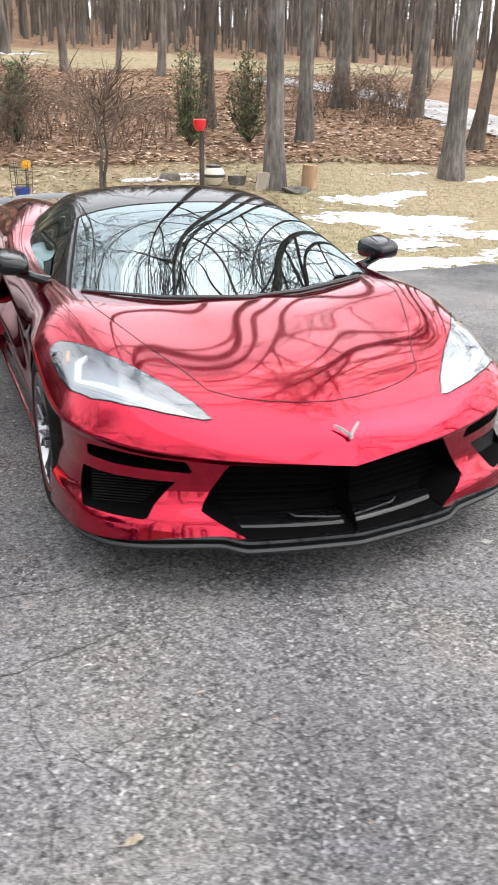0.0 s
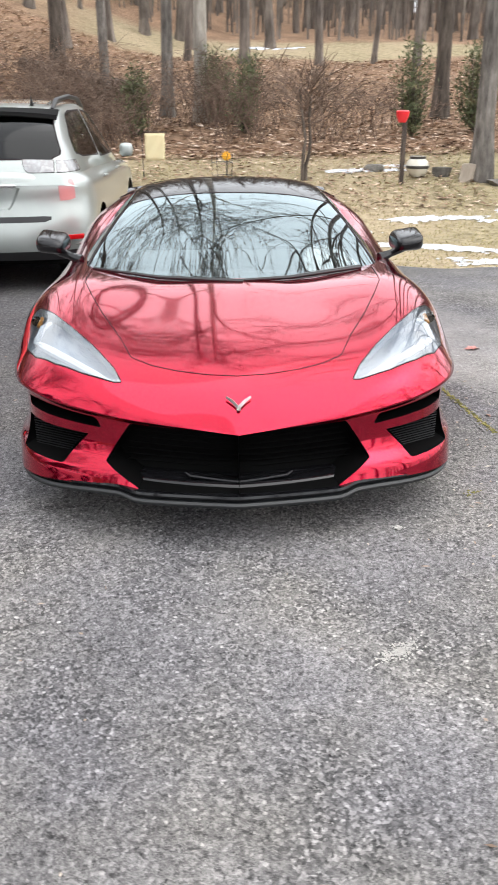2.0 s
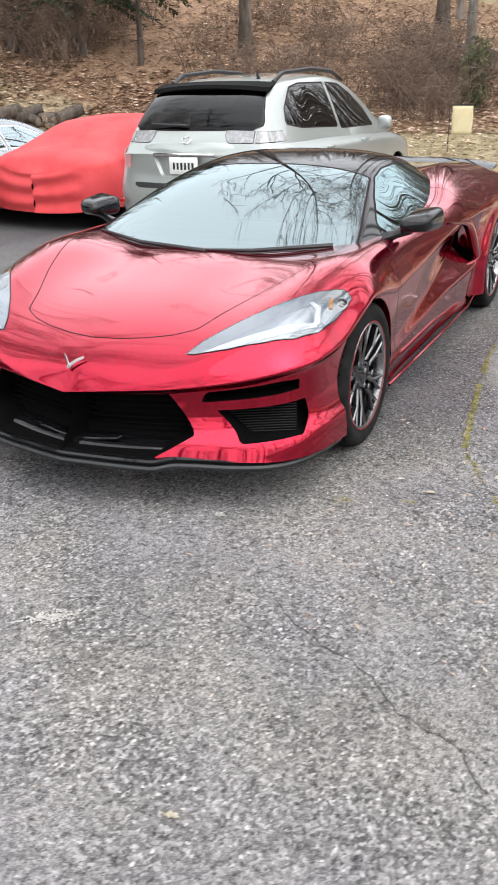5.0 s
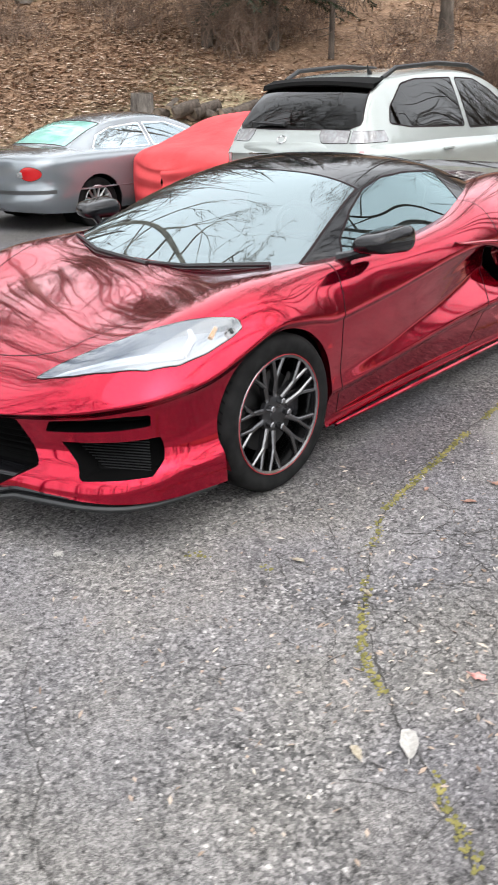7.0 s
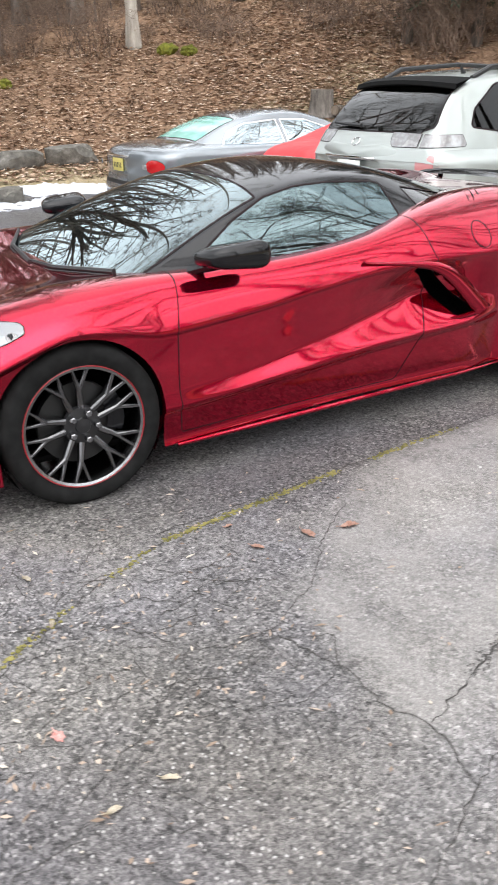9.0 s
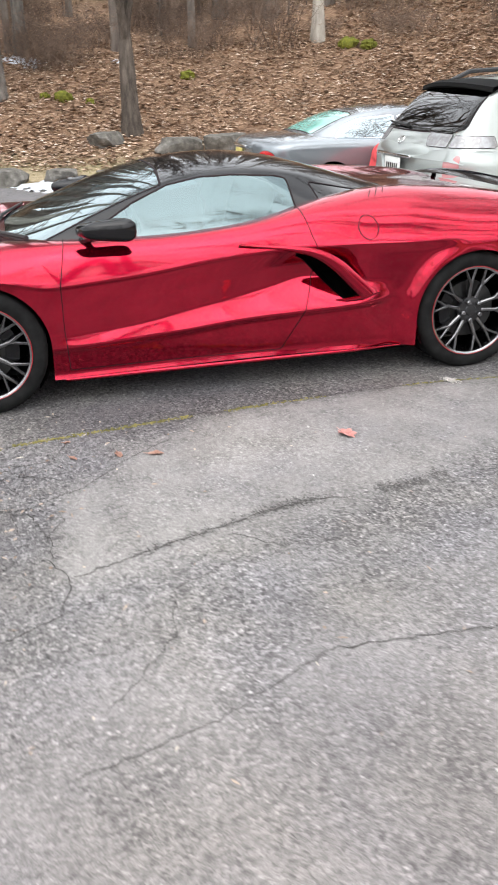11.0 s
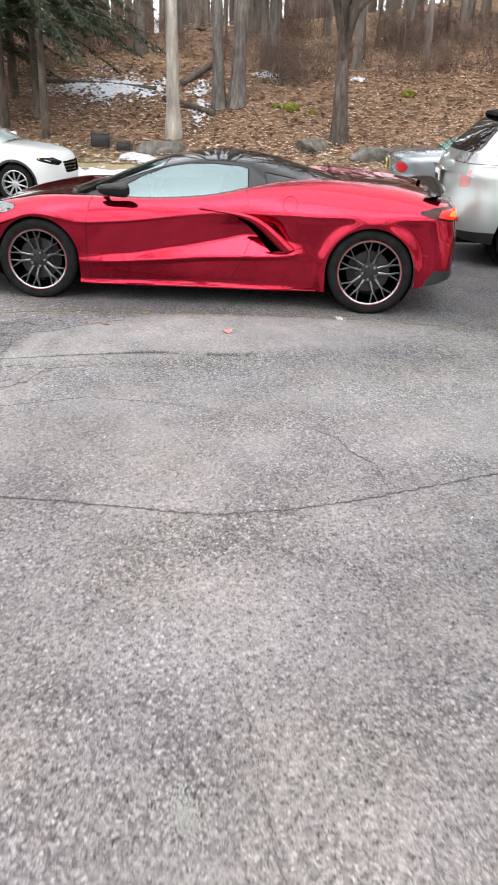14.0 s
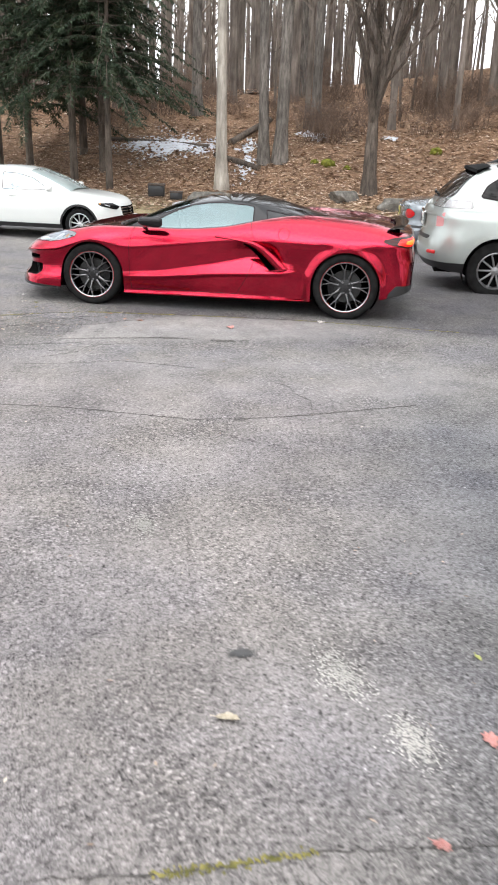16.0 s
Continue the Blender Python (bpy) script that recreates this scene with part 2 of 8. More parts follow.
def ground_look(n, l, b):
    p = place(n, l)
    sep = n.new("ShaderNodeSeparateXYZ")
    l.new(p, sep.inputs[0])
    leaf = ramp(n, l, tex(n, l, "Voronoi", 27, p).outputs["Color"], [(0.0, (0.060, 0.036, 0.025)), (0.35, (0.165, 0.098, 0.062)), (0.7, (0.30, 0.19, 0.12)), (1.0, (0.48, 0.35, 0.24))])
    leaf = blend(n, l, 0.45, leaf, ramp(n, l, tex(n, l, "Noise", 1.1, p, Detail=6).outputs[0], [(0.3, (0.09, 0.055, 0.035)), (0.7, (0.33, 0.21, 0.135))]))
    straw = ramp(n, l, tex(n, l, "Noise", 9, p, Detail=8, Roughness=0.75).outputs[0], [(0.3, (0.17, 0.125, 0.075)), (0.5, (0.32, 0.255, 0.165)), (0.72, (0.43, 0.365, 0.25))])
    green = ramp(n, l, tex(n, l, "Noise", 6, p, Detail=8, Roughness=0.7).outputs[0], [(0.35, (0.15, 0.125, 0.07)), (0.65, (0.36, 0.30, 0.19))])
    grass = blend(n, l, ramp(n, l, tex(n, l, "Noise", 0.35, p, Detail=3).outputs[0], [(0.42, grey(0)), (0.6, grey(1))]), straw, green)
    # lawn lies between the drive and the bank, and again past the bank
    wob = n.new("ShaderNodeMath")
    wob.operation = "MULTIPLY_ADD"
    l.new(tex(n, l, "Noise", 0.8, p, Detail=4).outputs[0], wob.inputs[0])
    wob.inputs[1].default_value = 2.4
    l.new(sep.outputs["Y"], wob.inputs[2])
    band = n.new("ShaderNodeMapRange")
    band.inputs["From Min"].default_value, band.inputs["From Max"].default_value = 12.2, 12.9
    l.new(wob.outputs[0], band.inputs["Value"])
    far = n.new("ShaderNodeMapRange")
    far.inputs["From Min"].default_value, far.inputs["From Max"].default_value = 26.2, 26.9
    l.new(wob.outputs[0], far.inputs["Value"])
    strip = n.new("ShaderNodeMath")
    strip.operation = "SUBTRACT"
    l.new(far.outputs[0], strip.inputs[0])
    l.new(mapped(n, l, wob.outputs[0], 29.5, 30.5), strip.inputs[1])
    woods = n.new("ShaderNodeMath")
    woods.operation = "SUBTRACT"
    l.new(band.outputs[0], woods.inputs[0])
    east = n.new("ShaderNodeMath")
    east.operation = "MULTIPLY"
    l.new(strip.outputs[0], east.inputs[0])
    l.new(mapped(n, l, sep.outputs["X"], -6.5, -3.5), east.inputs[1])
    l.new(east.outputs[0], woods.inputs[1])
    hill = n.new("ShaderNodeMapRange")
    hill.inputs["From Min"].default_value, hill.inputs["From Max"].default_value = -9.6, -10.8
    wx = n.new("ShaderNodeMath")
    wx.operation = "MULTIPLY_ADD"
    l.new(tex(n, l, "Noise", 0.7, p, Detail=4).outputs[0], wx.inputs[0])
    wx.inputs[1].default_value = 2.0
    l.new(sep.outputs["X"], wx.inputs[2])
    l.new(wx.outputs[0], hill.inputs["Value"])
    both = n.new("ShaderNodeMath")
    both.operation, both.use_clamp = "MAXIMUM", True
    l.new(woods.outputs[0], both.inputs[0])
    l.new(hill.outputs[0], both.inputs[1])
    col = blend(n, l, both.outputs[0], grass, leaf)
    l.new(col, b.inputs["Base Color"])
    bump(n, l, b, tex(n, l, "Voronoi", 27, p).outputs["Distance"], 0.45, 0.02)


M_ground = mat("winter_ground", (0.2, 0.15, 0.1), 0.95, spec=0.2, build=ground_look)


def lean(n, l, p, a, b, lo, hi):
    """A soft edge across the plane: 0 where a*x + b*y is lo, 1 where it is hi."""
    d = n.new("ShaderNodeVectorMath")
    d.operation = "DOT_PRODUCT"
    l.new(p, d.inputs[0])
    d.inputs[1].default_value = (a, b, 0)
    return mapped(n, l, d.outputs["Value"], lo, hi)


def times(n, l, *vals):
    out = vals[0]
    for v in vals[1:]:
        m = n.new("ShaderNodeMath")
        m.operation = "MULTIPLY"
        l.new(out, m.inputs[0])
        l.new(v, m.inputs[1])
        out = m.outputs[0]
    return out


def asphalt_look(n, l, b):
    p = place(n, l)
    warp = n.new("ShaderNodeVectorMath")
    warp.operation = "MULTIPLY_ADD"
    l.new(tex(n, l, "Noise", 60, p, Detail=2).outputs["Color"], warp.inputs[0])
    warp.inputs[1].default_value = (0.010, 0.010, 0.0)
    l.new(p, warp.inputs[2])
    wob = n.new("ShaderNodeVectorMath")
    wob.operation = "MULTIPLY_ADD"
    l.new(tex(n, l, "Noise", 4, p, Detail=6, Roughness=0.7).outputs["Color"], wob.inputs[0])
    wob.inputs[1].default_value = (0.22, 0.22, 0.0)
    l.new(p, wob.inputs[2])
    v = tex(n, l, "Voronoi", 118, warp.outputs[0])
    v2 = tex(n, l, "Voronoi", 300, warp.outputs[0])
    v3 = tex(n, l, "Voronoi", 58, warp.outputs[0])
    chips = ramp(n, l, v.outputs["Color"], [(0.0, grey(0.03)), (0.3, grey(0.08)), (0.60, (0.20, 0.193, 0.193)), (0.85, (0.38, 0.37, 0.365)), (1.0, (0.66, 0.64, 0.62))])
    fine = ramp(n, l, v2.outputs["Color"], [(0.0, grey(0.05)), (0.5, (0.185, 0.18, 0.18)), (1.0, (0.42, 0.41, 0.405))])
    rough_ = ramp(n, l, tex(n, l, "Noise", 2.2, p, Detail=5, Roughness=0.6).outputs[0], [(0.36, grey(0.15)), (0.64, grey(0.75))])
    col = blend(n, l, rough_, chips, fine)
    # single larger pale stones and dark holes where one has gone
    stones = ramp(n, l, v3.outputs["Color"], [(0.86, grey(0)), (0.90, grey(0.75))])
    near_mid = ramp(n, l, v3.outputs["Distance"], [(0.30, grey(1)), (0.42, grey(0))])
    col = blend(n, l, times(n, l, stones, near_mid), col, (0.52, 0.50, 0.485))
    pits = ramp(n, l, tex(n, l, "Noise", 46, p, Detail=6, Roughness=0.78).outputs[0], [(0.37, grey(0.16)), (0.47, grey(0.85)), (0.62, grey(1.15))])
    col = blend(n, l, 0.85, col, pits, "MULTIPLY")
    wear = ramp(n, l, tex(n, l, "Noise", 0.55, p, Detail=8, Roughness=0.65).outputs[0], [(0.30, (0.77, 0.77, 0.79)), (0.5, grey(1.0)), (0.70, (1.24, 1.23, 1.22))])
    col = blend(n, l, 1.0, col, wear, "MULTIPLY")
    tint = ramp(n, l, tex(n, l, "Noise", 1.4, p, Detail=5).outputs[0], [(0.38, (0.99, 0.975, 1.01)), (0.62, (1.04, 1.01, 0.96))])
    col = blend(n, l, 1.0, col, tint, "MULTIPLY")
    col = blend(n, l, 1.0, col, grey(0.95), "MULTIPLY")
    # slightly darker tone towards the nose of the car
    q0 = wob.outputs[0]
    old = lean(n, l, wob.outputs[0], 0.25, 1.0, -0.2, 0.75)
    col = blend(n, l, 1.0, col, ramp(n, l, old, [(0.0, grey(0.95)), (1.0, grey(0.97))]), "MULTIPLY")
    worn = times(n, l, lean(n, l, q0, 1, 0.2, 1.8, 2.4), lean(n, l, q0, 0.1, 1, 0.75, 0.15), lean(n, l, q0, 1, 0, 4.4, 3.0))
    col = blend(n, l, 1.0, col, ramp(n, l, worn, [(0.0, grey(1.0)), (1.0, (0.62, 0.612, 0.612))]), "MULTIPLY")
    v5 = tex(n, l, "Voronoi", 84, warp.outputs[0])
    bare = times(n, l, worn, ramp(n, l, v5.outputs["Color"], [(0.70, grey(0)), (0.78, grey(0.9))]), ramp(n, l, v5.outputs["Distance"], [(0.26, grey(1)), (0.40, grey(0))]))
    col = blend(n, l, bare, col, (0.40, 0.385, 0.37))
    # darker and slightly bluer towards the north edge of the drive
    north_dark = lean(n, l, q0, 0.10, 1.0, 3.3, 4.9)
    col = blend(n, l, 1.0, col, ramp(n, l, north_dark, [(0.0, grey(1.0)), (1.0, (0.66, 0.665, 0.69))]), "MULTIPLY")
    # darker asphalt inside the moss line, with the car's contact shade painted in
    seal_and_shade = times(n, l, lean(n, l, q0, 1, 0.0, 1.60, 1.30), lean(n, l, q0, 0.1, 1, -0.7, 0.9))
    col = blend(n, l, 1.0, col, ramp(n, l, seal_and_shade, [(0.0, grey(1.0)), (1.0, (0.64, 0.64, 0.655))]), "MULTIPLY")
    # paler rolled repair between the moss line and the cracks, and dusty wear further out
    q = wob.outputs[0]
    repair = times(n, l, lean(n, l, q, 1, 0.33, 3.05, 2.80), lean(n, l, q, 1, 0.86, 2.30, 2.50), lean(n, l, q, 0.1, 1, 0.55, 0.68), lean(n, l, q, 1, 0.06, 1.36, 1.46), lean(n, l, q, 0, 1, 3.6, 2.6))
    dust = ramp(n, l, tex(n, l, "Noise", 1.6, p, Detail=8, Roughness=0.65).outputs[0], [(0.40, grey(0.12)), (0.64, grey(0.52))])
    far_ = times(n, l, lean(n, l, q, 1, 0.15, 2.7, 3.6), dust)
    most = n.new("ShaderNodeMath")
    most.operation = "MAXIMUM"
    l.new(times(n, l, repair, ramp(n, l, tex(n, l, "Noise", 5, p, Detail=6, Roughness=0.7).outputs[0], [(0.3, grey(0.18)), (0.6, grey(0.62))])), most.inputs[0])
    l.new(far_, most.inputs[1])
    pale = blend(n, l, 0.30, (0.305, 0.288, 0.274), fine)
    col = blend(n, l, most.outputs[0], col, pale)
    # open, gritty laying away from the car: warm to the south, darker and cooler to the north, with dusty blotches and
    # pale chips
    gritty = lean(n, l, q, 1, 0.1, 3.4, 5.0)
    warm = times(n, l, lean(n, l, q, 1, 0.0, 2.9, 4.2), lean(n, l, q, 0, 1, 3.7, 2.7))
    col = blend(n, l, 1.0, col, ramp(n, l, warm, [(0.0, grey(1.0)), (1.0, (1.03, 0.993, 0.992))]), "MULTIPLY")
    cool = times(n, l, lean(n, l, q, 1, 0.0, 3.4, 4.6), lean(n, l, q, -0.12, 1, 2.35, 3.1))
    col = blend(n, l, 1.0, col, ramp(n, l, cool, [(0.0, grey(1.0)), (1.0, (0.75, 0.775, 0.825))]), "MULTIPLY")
    blotch = ramp(n, l, tex(n, l, "Noise", 1.3, p, Detail=9, Roughness=0.7).outputs[0], [(0.34, grey(0.80)), (0.5, grey(0.99)), (0.66, grey(1.20))])
    col = blend(n, l, 0.8, col, blotch, "MULTIPLY")
    v4 = tex(n, l, "Voronoi", 31, warp.outputs[0])
    chip = times(n, l, ramp(n, l, v4.outputs["Color"], [(0.90, grey(0)), (0.93, grey(0.9))]), ramp(n, l, v4.outputs["Distance"], [(0.16, grey(1)), (0.24, grey(0))]))
    col = blend(n, l, chip, col, (0.56, 0.54, 0.52))
    pocks = ramp(n, l, tex(n, l, "Noise", 62, p, Detail=7, Roughness=0.8).outputs[0], [(0.37, grey(0.12)), (0.46, grey(0.86)), (0.62, grey(1.22))])
    col = blend(n, l, gritty, col, blend(n, l, 1.0, col, pocks, "MULTIPLY"))
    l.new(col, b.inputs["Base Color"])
    h = blend(n, l, 0.5, v.outputs["Distance"], tex(n, l, "Noise", 60, p, Detail=5, Roughness=0.7).outputs[0])
    bump(n, l, b, h, 0.65, 0.009)


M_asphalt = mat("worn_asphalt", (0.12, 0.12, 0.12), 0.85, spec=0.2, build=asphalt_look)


def asphalt_sheet():
    """The drive: one sheet with a ragged, thick northern edge."""
    xs = np.concatenate([np.arange(-9.4, 14.01, 0.2), np.arange(16, 40, 3)])
    verts, faces = [], []
    rows = 60
    for x in xs:
        e = drive_edge(x) if x > -2.6 else 7.8 - 0.2 * math.sin(x * 2)
        for k in range(rows + 1):
            y = -26 + (e + 26) * (k / rows) ** 0.6
            xx = x if x > -9.39 else x + 0.15 * math.sin(y * 1.3) + 0.1 * math.sin(y * 3.7)
            verts.append((xx, y, height(xx, y) + 0.006))
        verts.append((x, e + 0.03, height(x, e) - 0.05))
    m = rows + 2
    for i in range(len(xs) - 1):
        for k in range(m - 1):
            a = i * m + k
            faces.append((a, a + m, a + m + 1, a + 1))
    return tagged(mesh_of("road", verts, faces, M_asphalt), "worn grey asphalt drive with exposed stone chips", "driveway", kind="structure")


ground_sheet()
asphalt_sheet()

# ---- car paint, glass, rubber, metal ----
def paint_look(scale_, amount, ior=1.5):
    def f(n, l, b):
        p = place(n, l)
        fl = tex(n, l, "Voronoi", 900, p)
        h = n.new("ShaderNodeHueSaturation")
        base = b.inputs["Base Color"].default_value
        h.inputs["Color"].default_value = base
        r = n.new("ShaderNodeMapRange")
        r.inputs["To Min"].default_value, r.inputs["To Max"].default_value = 1 - amount, 1 + amount
        l.new(fl.outputs["Color"], r.inputs["Value"])
        l.new(r.outputs[0], h.inputs["Value"])
        l.new(h.outputs[0], b.inputs["Base Color"])
        b.inputs["Coat IOR"].default_value = ior
        grime = tex(n, l, "Noise", 5, p, Detail=6)
        q = n.new("ShaderNodeMapRange")
        q.inputs["To Min"].default_value, q.inputs["To Max"].default_value = 0.0, 0.05
        l.new(grime.outputs[0], q.inputs["Value"])
        l.new(q.outputs[0], b.inputs["Coat Roughness"])
    return f


M_red = mat("red_metallic_paint", (0.385, 0.0010, 0.024), 0.08, 0.92, 0.54, build=paint_look(900, 0.12, 1.5))
M_black = mat("gloss_black", (0.006, 0.006, 0.007), 0.06, 0.0, 0.0, spec=0.38)
M_satin = mat("satin_black_plastic", (0.014, 0.014, 0.015), 0.45)
M_dark = mat("dark_cavity", (0.003, 0.003, 0.003), 0.8, spec=0.04)
M_carbon = mat("grey_composite", (0.011, 0.012, 0.013), 0.5, 0.0, 0.0)


def rubber_look(n, l, b):
    p = place(n, l)
    c = ramp(n, l, tex(n, l, "Noise", 14, p, Detail=6).outputs[0], [(0.35, grey(0.005)), (0.7, grey(0.014))])
    l.new(c, b.inputs["Base Color"])


M_rubber = mat("tyre_rubber", (0.015, 0.015, 0.015), 0.8, spec=0.15, build=rubber_look)
M_rim = mat("dark_machined_rim", (0.17, 0.17, 0.175), 0.26, 1.0)
M_lip = mat("polished_rim_lip", (0.34, 0.34, 0.35), 0.2, 1.0)
M_rimdark = mat("black_rim_paint", (0.03, 0.03, 0.032), 0.3, 0.6, 0.5)
M_disc = mat("brake_disc_steel", (0.055, 0.055, 0.055), 0.45, 1.0)
M_nut = mat("dark_lug_nut", (0.26, 0.26, 0.27), 0.25, 1.0)
M_redline = mat("red_pinstripe", (0.28, 0.006, 0.012), 0.4)
M_chrome = mat("bright_chrome", (0.8, 0.8, 0.8), 0.08, 1.0)
M_gap = mat("panel_gap", (0.01, 0.004, 0.005), 0.7, spec=0.2)


def glass_mat(name, tint, face, sheen=(1.0, 1.0, 1.0)):
    """Thin glass: tinted straight through, mirror-like by angle from the share seen face-on."""
    m = bpy.data.materials.new(name)
    m.use_nodes = True
    n, l = m.node_tree.nodes, m.node_tree.links
    n.remove(n["Principled BSDF"])
    t, g, mx, lw = n.new("ShaderNodeBsdfTransparent"), n.new("ShaderNodeBsdfGlossy"), n.new("ShaderNodeMixShader"), n.new("ShaderNodeLayerWeight")
    t.inputs[0].default_value = (*tint, 1)
    g.inputs["Roughness"].default_value = 0.0
    g.inputs["Color"].default_value = (*sheen, 1)
    lw.inputs["Blend"].default_value = 0.5
    pw, ma = n.new("ShaderNodeMath"), n.new("ShaderNodeMath")
    pw.operation, ma.operation = "POWER", "MULTIPLY_ADD"
    pw.inputs[1].default_value = 4.0
    l.new(lw.outputs["Facing"], pw.inputs[0])
    l.new(pw.outputs[0], ma.inputs[0])
    ma.inputs[1].default_value, ma.inputs[2].default_value = 1 - face, face
    l.new(ma.outputs[0], mx.inputs[0])
    l.new(t.outputs[0], mx.inputs[1])
    l.new(g.outputs[0], mx.inputs[2])
    l.new(mx.outputs[0], n["Material Output"].inputs[0])
    return m


M_glass = glass_mat("windscreen_glass", (0.16, 0.20, 0.21), 0.29, (0.72, 0.84, 0.87))
M_side = glass_mat("side_glass", (0.25, 0.30, 0.31), 0.155, (0.74, 0.96, 1.0))
M_quarter = glass_mat("dark_quarter_glass", (0.05, 0.05, 0.05), 0.05)
M_lens = glass_mat("clear_lens", (0.74, 0.76, 0.78), 0.16)

# ---- the red sports car; its front axle is at the origin, its nose to -y ----
def spline(pairs):
    """A natural cubic through (position, value) pairs: even curvature for sheet metal."""
    x, y = np.array([p[0] for p in pairs], float), np.array([p[1] for p in pairs], float)
    n = len(x)
    h = np.diff(x)
    A, r = np.eye(n), np.zeros(n)
    for i in range(1, n - 1):
        A[i, i - 1], A[i, i], A[i, i + 1] = h[i - 1], 2 * (h[i - 1] + h[i]), h[i]
        r[i] = 6 * ((y[i + 1] - y[i]) / h[i] - (y[i] - y[i - 1]) / h[i - 1])
    m = np.linalg.solve(A, r)

    def f(q):
        q = np.asarray(q, float)
        i = np.clip(np.searchsorted(x, q) - 1, 0, n - 2)
        a, b = (x[i + 1] - q), (q - x[i])
        return (m[i] * a ** 3 + m[i + 1] * b ** 3) / (6 * h[i]) + (y[i] / h[i] - m[i] * h[i] / 6) * a + (y[i + 1] / h[i] - m[i + 1] * h[i] / 6) * b
    return f


def fair(g, along=24, across=0, hold=()):
    """Evens the curvature of a grid along the car and, but for held creases, across it."""
    g = g.copy()
    for _ in range(along):
        g[1:-1] = 0.25 * g[:-2] + 0.5 * g[1:-1] + 0.25 * g[2:]
    keep = np.ones(g.shape[1], bool)
    keep[[0, -1]] = False
    keep[list(hold)] = False
    for _ in range(across):
        n = g.copy()
        n[:, 1:-1] = 0.25 * g[:, :-2] + 0.5 * g[:, 1:-1] + 0.25 * g[:, 2:]
        g[:, keep] = n[:, keep]
    return g


def red_shell():
    YS = [-0.985, -0.9, -0.72, -0.5, -0.2, 0.1, 0.45, 0.9, 1.4, 1.85, 2.3, 2.8, 3.14, 3.36, 3.46, 3.505]
    def col(*v):
        return curve_of(list(zip(YS, v)))
    xp = curve_of([(-0.985, 0.0), (-0.971, 0.10), (-0.955, 0.20), (-0.920, 0.38), (-0.875, 0.53), (-0.80, 0.705), (-0.72, 0.818), (-0.62, 0.892), (-0.5, 0.932), (-0.3, 0.951), (0.0, 0.957),
                   (0.4, 0.940), (0.7, 0.932), (1.2, 0.936), (1.7, 0.945), (2.1, 0.958), (2.72, 0.970), (3.05, 0.966), (3.27, 0.950), (3.39, 0.922), (3.455, 0.85), (3.49, 0.62), (3.505, 0.0)])
    zp = curve_of([(-0.985, 0.452), (-0.95, 0.474), (-0.9, 0.494), (-0.8, 0.526), (-0.72, 0.547), (-0.55, 0.567), (-0.39, 0.586), (-0.2, 0.645), (0.0, 0.70), (0.2, 0.674), (0.36, 0.642), (0.6, 0.656), (0.8, 0.674), (1.05, 0.708), (1.3, 0.740), (1.5, 0.758), (1.75, 0.766), (2.0, 0.768), (2.3, 0.764), (2.72, 0.765), (3.1, 0.785), (3.3, 0.81), (3.4, 0.825), (3.505, 0.83)])
    zc = col(0.450, 0.548, 0.634, 0.700, 0.757, 0.806, 0.818, 0.81, 0.82, 0.90, 0.970, 0.966, 0.930, 0.905, 0.888, 0.86)
    zr = col(0.450, 0.520, 0.630, 0.720, 0.797, 0.842, 0.842, 0.845, 0.885, 0.978, 1.022, 1.000, 0.948, 0.900, 0.878, 0.85)
    fr = col(0.80, 0.80, 0.80, 0.80, 0.80, 0.80, 0.85, 0.875, 0.86, 0.77, 0.69, 0.68, 0.72, 0.77, 0.79, 0.79)
    valley = col(0.0, 0.0, -0.004, -0.011, -0.022, -0.022, -0.012, 0, 0, 0, -0.01, -0.02, -0.015, -0.01, 0, 0)
    zb = curve_of([(-0.985, 0.222), (-0.87, 0.224), (-0.795, 0.212), (-0.71, 0.202), (-0.6, 0.194), (-0.45, 0.186), (-0.3, 0.176), (0.4, 0.150), (1.5, 0.172), (2.3, 0.172), (3.0, 0.22), (3.25, 0.26), (3.505, 0.34)])
    y_nose = -0.985 + 0.385 * np.linspace(0, 1, 60) ** 1.35
    y_tail = 3.505 - 0.3 * np.linspace(1, 0, 34) ** 1.7
    ys = np.concatenate([y_nose, np.arange(-0.585, 3.195, 0.0155), y_tail])
    nt, nk = 40, 56
    tt = np.linspace(0, 1, nt)
    nose = [(0, 0), (0.05, -0.026), (0.12, -0.040), (0.42, -0.044), (0.62, -0.030), (0.82, 0.024), (1.0, 0.040)]
    kk = np.linspace(0, 1, nk + 1)[1:]
    half = np.zeros((len(ys), nt + nk, 3))
    X = xp(ys)
    dx, dy = np.gradient(X), np.gradient(ys)
    ln = np.hypot(dx, dy)
    nx_, ny_ = dy / ln, -dx / ln
    nx_[0], ny_[0], nx_[-1], ny_[-1] = 0, -1, 0, 1
    f_f = curve_of(nose)
    # the door: a hollow under the waist crease, and below it a shelf that widens towards the air scoop
    z_in = curve_of([(0.3, 0.385), (0.5, 0.390), (0.75, 0.405), (1.07, 0.462), (1.25, 0.492), (1.55, 0.555), (1.72, 0.592), (1.9, 0.575), (2.1, 0.55)])
    d_in = curve_of([(0.3, -0.020), (0.5, -0.030), (0.9, -0.044), (1.25, -0.062), (1.5, -0.086), (1.75, -0.112), (1.92, -0.105), (2.06, -0.050), (2.2, -0.040)])
    z_low = curve_of([(0.3, 0.315), (0.5, 0.322), (1.05, 0.368), (1.37, 0.402), (1.86, 0.430), (2.2, 0.450)])
    d_low = curve_of([(0.3, -0.016), (0.6, -0.014), (1.4, -0.004), (1.9, 0.004), (2.2, 0.002)])
